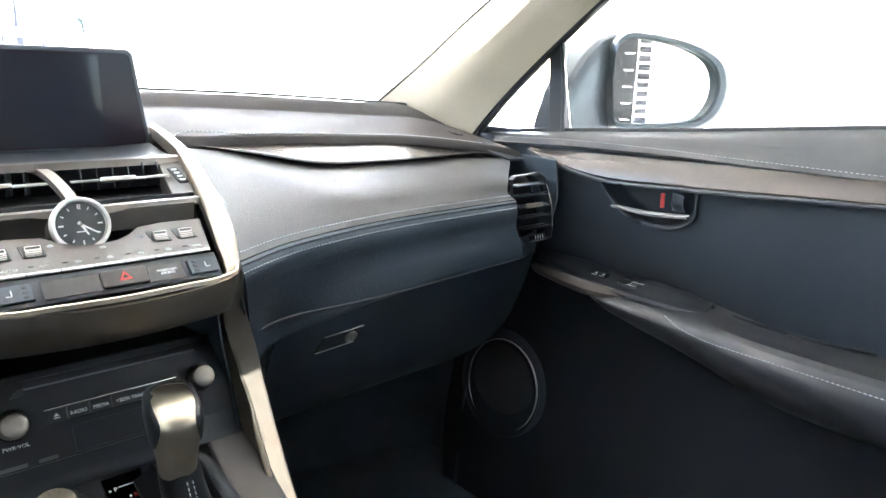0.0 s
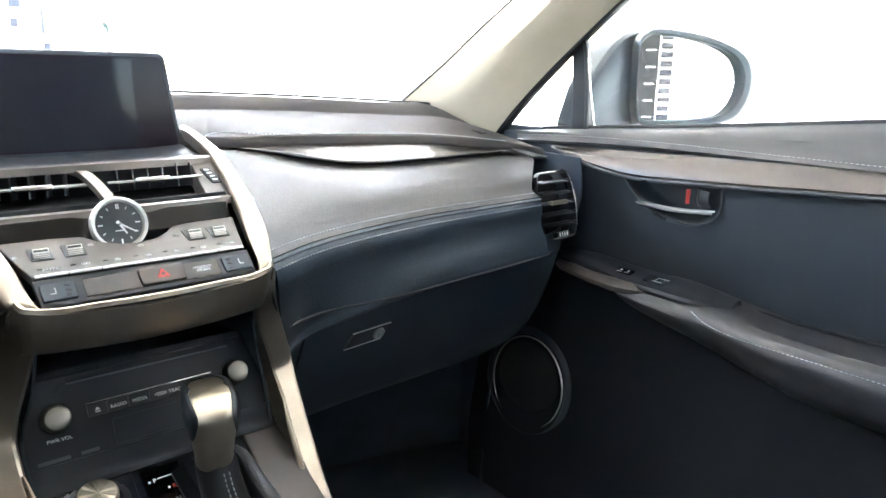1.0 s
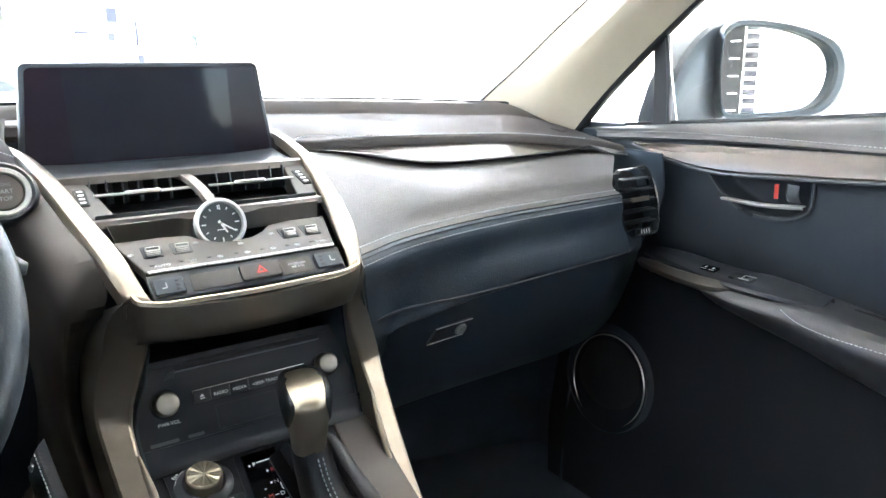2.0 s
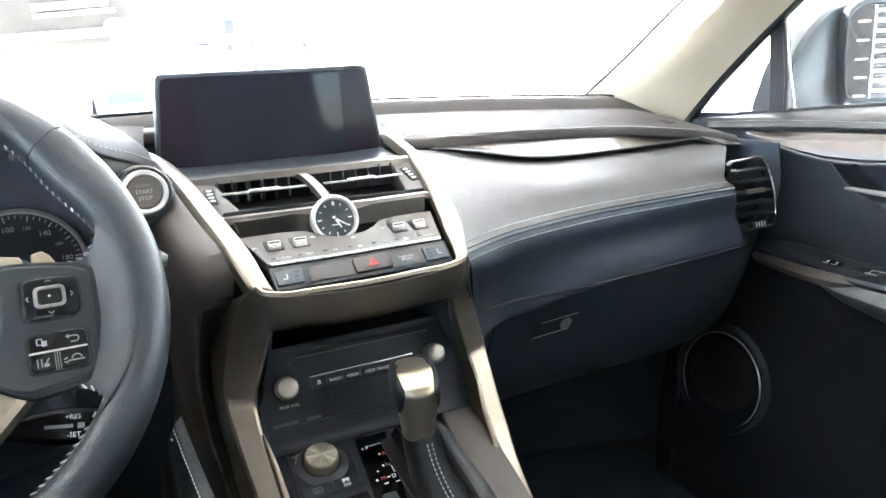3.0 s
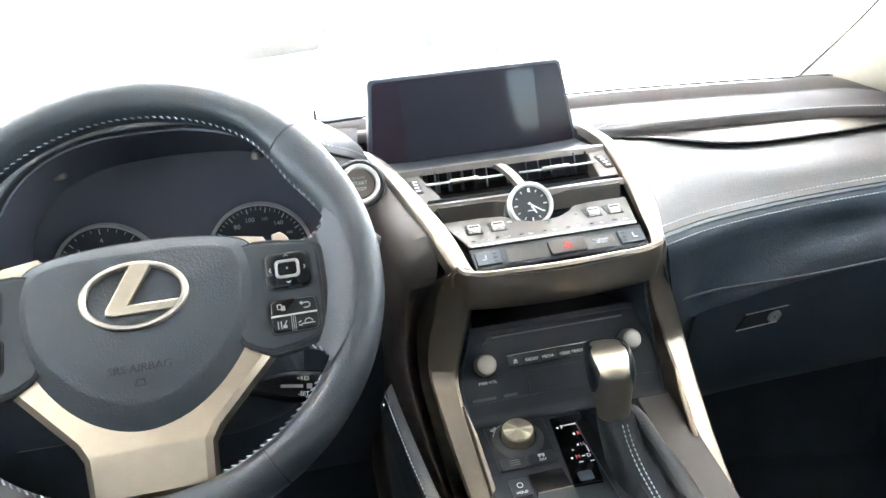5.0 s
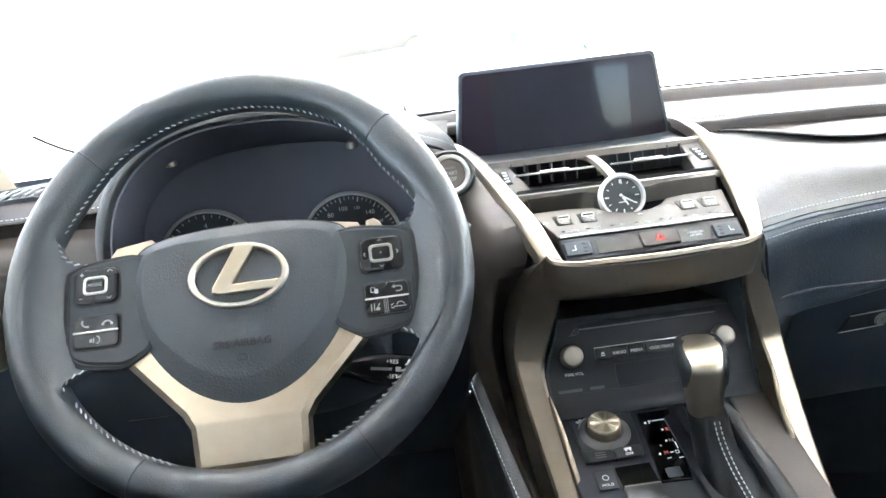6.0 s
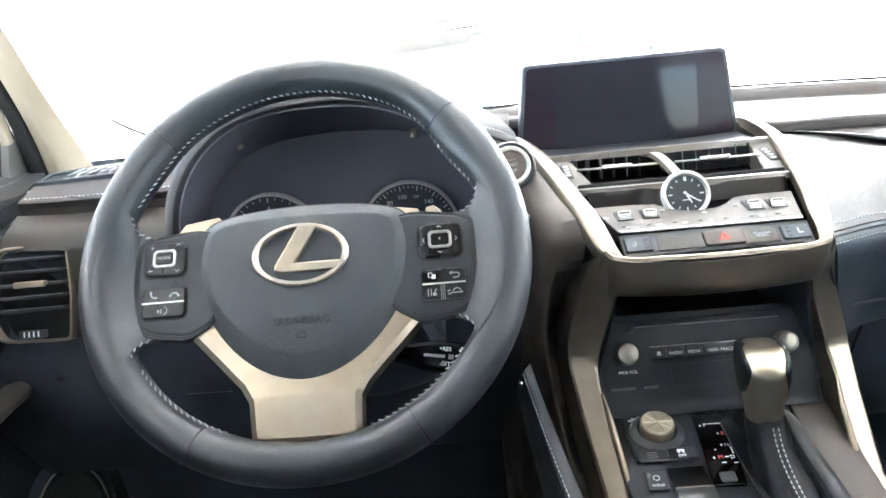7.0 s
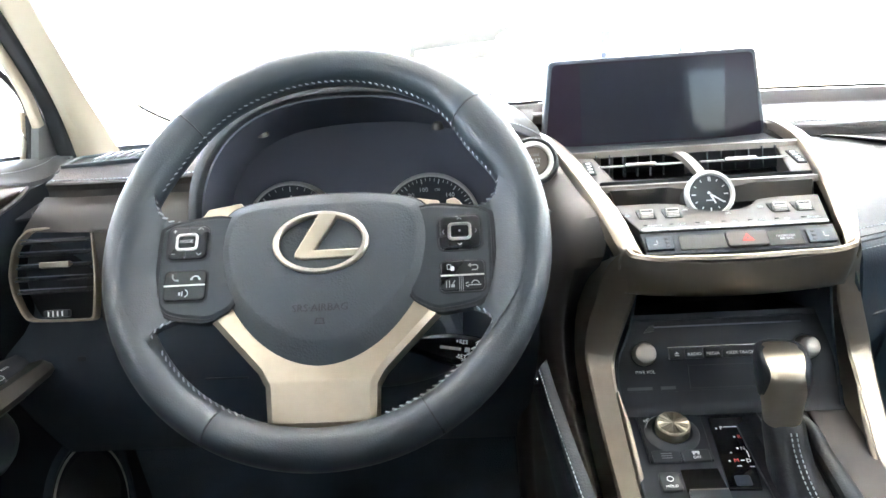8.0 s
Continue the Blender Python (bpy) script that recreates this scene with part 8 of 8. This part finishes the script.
# ---------------------------------------------------------------- round the car
facade = thing("building", (1.58, -5.2, -0.35), "dark glazed strip and pale louvred strip of a building behind", "building")
part("dark_strip", rbox(0.24, 0.10, 4.0, 0.01, pose(1.50, -5.2, 1.3)), BLACK, facade, "dark glazing strip")
for k in range(12):
    part("crossbar", rbox(0.09, 0.03, 0.012, 0.003, pose(1.54, -5.14, 0.25 + 0.16 * k)), WALLPAINT, facade, "pale crossbar")
for k in range(26):
    part("louvre", rbox(0.12, 0.05, 0.050, 0.006, pose(1.69, -5.16, -0.1 + 0.085 * k, 25)), DIAL_FACE, facade, "grey louvre")
banner = thing("banner", (-0.29, 6.0, 1.16), "pale grey cloth banner with washed-out white lettering", "banner")
BANNER = shader("banner_cloth", (0.094, 0.095, 0.091), 0.9, grain=0.3, scale=300, var=0.2, var_scale=3.0, spec=0.1)
part("cloth", sheet([[(-0.60, 6.0, 1.84), (-0.26, 6.03, 1.84), (0.07, 6.0, 1.84)], [(-0.74, 6.0, 1.46), (-0.28, 6.02, 1.47), (0.12, 6.0, 1.44)], [(-0.86, 6.0, 1.14), (-0.34, 6.03, 1.16), (0.115, 6.0, 1.178)]], 5, 4, 0.004), BANNER, banner, "pale grey cloth")
for x0, w, z, h in ((-0.29, 0.50, 1.452, 0.046), (-0.27, 0.54, 1.400, 0.028), (-0.43, 0.66, 1.250, 0.066)):
    bm = sweep([(x0 - w / 2, 5.975, z - 0.020), (x0, 5.985, z), (x0 + w / 2, 5.975, z + 0.016)], rrect(0.004, h, 0.0018), (0, 0, 1), 8)
    part("lettering_bar", bm, WALLPAINT, banner, "washed-out white lettering")
part("disc", plate(ellipse(0.086, 0.076), 0.006, plane_at((-0.015, 5.975, 1.286), (1, 0, 0), (0, 0, 1)), 0.001), WALLPAINT, banner, "pale round badge")
for x in (-0.90, 0.25):
    part("pole", sweep([(x, 6.02, -0.35), (x, 6.02, 0.8), (x, 6.02, 1.84)], circle(0.012), (0, 1, 0), 2), WALLPAINT, banner, "white banner pole")
    part("tie", joined(sweep([(x, 6.02, 1.81), (0.07 if x > 0 else -0.60, 6.0, 1.82)], circle(0.004), (0, 0, 1), 2)), WALLPAINT, banner)

# car parked far across the forecourt
far_car = thing("parked_car", (-0.1, 20.0, -0.35), "pale car with dark windows parked far across the forecourt", "car")
SIDE = plane_at((-2.25, 20.0, -0.35), (1, 0, 0), (0, 0, 1))
part("body", plate([(0.02, 0.30), (4.32, 0.30), (4.36, 0.72), (4.25, 0.86), (3.70, 0.92), (2.95, 1.26), (2.30, 1.31), (1.62, 1.24), (0.95, 0.84), (0.12, 0.72)], 1.6, SIDE, 0.05), WALLPAINT, far_car, "pale car body")
TINT = shader("tinted_car_glass", (0.050, 0.056, 0.050), 0.6, var=0.25, var_scale=2.0, spec=0.2)
part("window", plate([(1.22, 0.88), (2.08, 0.88), (2.08, 1.20), (1.68, 1.19)], 0.02, SIDE @ pose(0, 0, 0.012), 0.006), GREY_INK, far_car, "pale reflecting window")
part("window", plate([(2.18, 0.88), (3.20, 0.92), (2.88, 1.19), (2.18, 1.22)], 0.02, SIDE @ pose(0, 0, 0.012), 0.006), TINT, far_car, "dark tinted window")
part("roof_trim", sweep([(-2.25 + x, 19.98, z - 0.35) for x, z in ((0.98, 0.87), (1.62, 1.26), (2.30, 1.33), (2.95, 1.28))], rrect(0.035, 0.035, 0.008), (0, 1, 0), 4), TINT, far_car, "dark roof edge")
for x in (0.85, 3.45):
    tyre = part("wheel", lathe([(0.20, 0.0), (0.22, 0.03), (0.31, 0.03), (0.32, 0.0), (0.32, -0.18)], 32, SIDE @ pose(x, 0.32, 0.02)), RUBBER, far_car, "black tyre")
    part("rim", lathe([(0, 0.02), (0.06, 0.03), (0.19, 0.01), (0.20, -0.02)], 24, SIDE @ pose(x, 0.32, 0.02)), SATIN, tyre, "metal rim")

# pale showroom front far off and a feather flag before it
WINDOW_GREY = shader("far_window_grey", (0.055, 0.055, 0.060), 0.6, var=0.15, var_scale=1.5, spec=0.2)
FLAG_GREEN = shader("washed_green_cloth", (0.058, 0.078, 0.066), 0.9, grain=0.3, scale=200, var=0.1, spec=0.1)
front_far = thing("showroom", (2.6, 14.0, -0.35), "pale far showroom front with grey windows and posts", "building")
part("wall", rbox(2.6, 0.2, 3.2, 0.02, pose(2.1, 14.25, 1.25)), WALLPAINT, front_far, "white rendered wall")
for x, z, w, h in ((2.18, 1.96, 0.17, 0.24), (2.14, 1.585, 0.11, 0.15), (1.66, 1.66, 0.22, 0.05), (2.60, 1.17, 0.10, 0.16)):
    part("window", plate([(a + x, b + z) for a, b in rrect(w, h, 0.012, 2)], 0.03, plane_at((0, 14.13, 0), (1, 0, 0), (0, 0, 1)), 0.004), WINDOW_GREY, front_far, "grey window")
for x, z0, z1 in ((2.33, 0.2, 1.27), (2.93, 0.2, 1.27), (2.55, 1.42, 1.92)):
    part("post", sweep([(x, 14.08, z0), (x + 0.01, 14.08, (z0 + z1) / 2), (x, 14.08, z1)], circle(0.022, 10), (0, 1, 0), 3, scales=[1.1, 1.0, 0.7]), WINDOW_GREY, front_far, "grey post")
flag = thing("feather_flag", (3.46, 13.6, -0.35), "pale green feather flag on a thin pole", "flag")
part("pole", sweep([(3.50, 13.6, -0.35), (3.50, 13.6, 0.9), (3.49, 13.6, 1.4), (3.44, 13.6, 1.66), (3.40, 13.6, 1.67)], circle(0.010, 8), (0, 1, 0), 6), WALLPAINT, flag, "white curved pole")
part("cloth", sheet([[(3.50, 13.6, 1.18), (3.495, 13.6, 1.38), (3.47, 13.6, 1.60), (3.405, 13.6, 1.665)], [(3.475, 13.62, 1.24), (3.465, 13.63, 1.40), (3.44, 13.63, 1.56), (3.39, 13.62, 1.63)], [(3.47, 13.6, 1.30), (3.445, 13.61, 1.42), (3.42, 13.61, 1.52), (3.385, 13.6, 1.54)]], 5, 4, 0.004), FLAG_GREEN, flag, "pale green cloth")
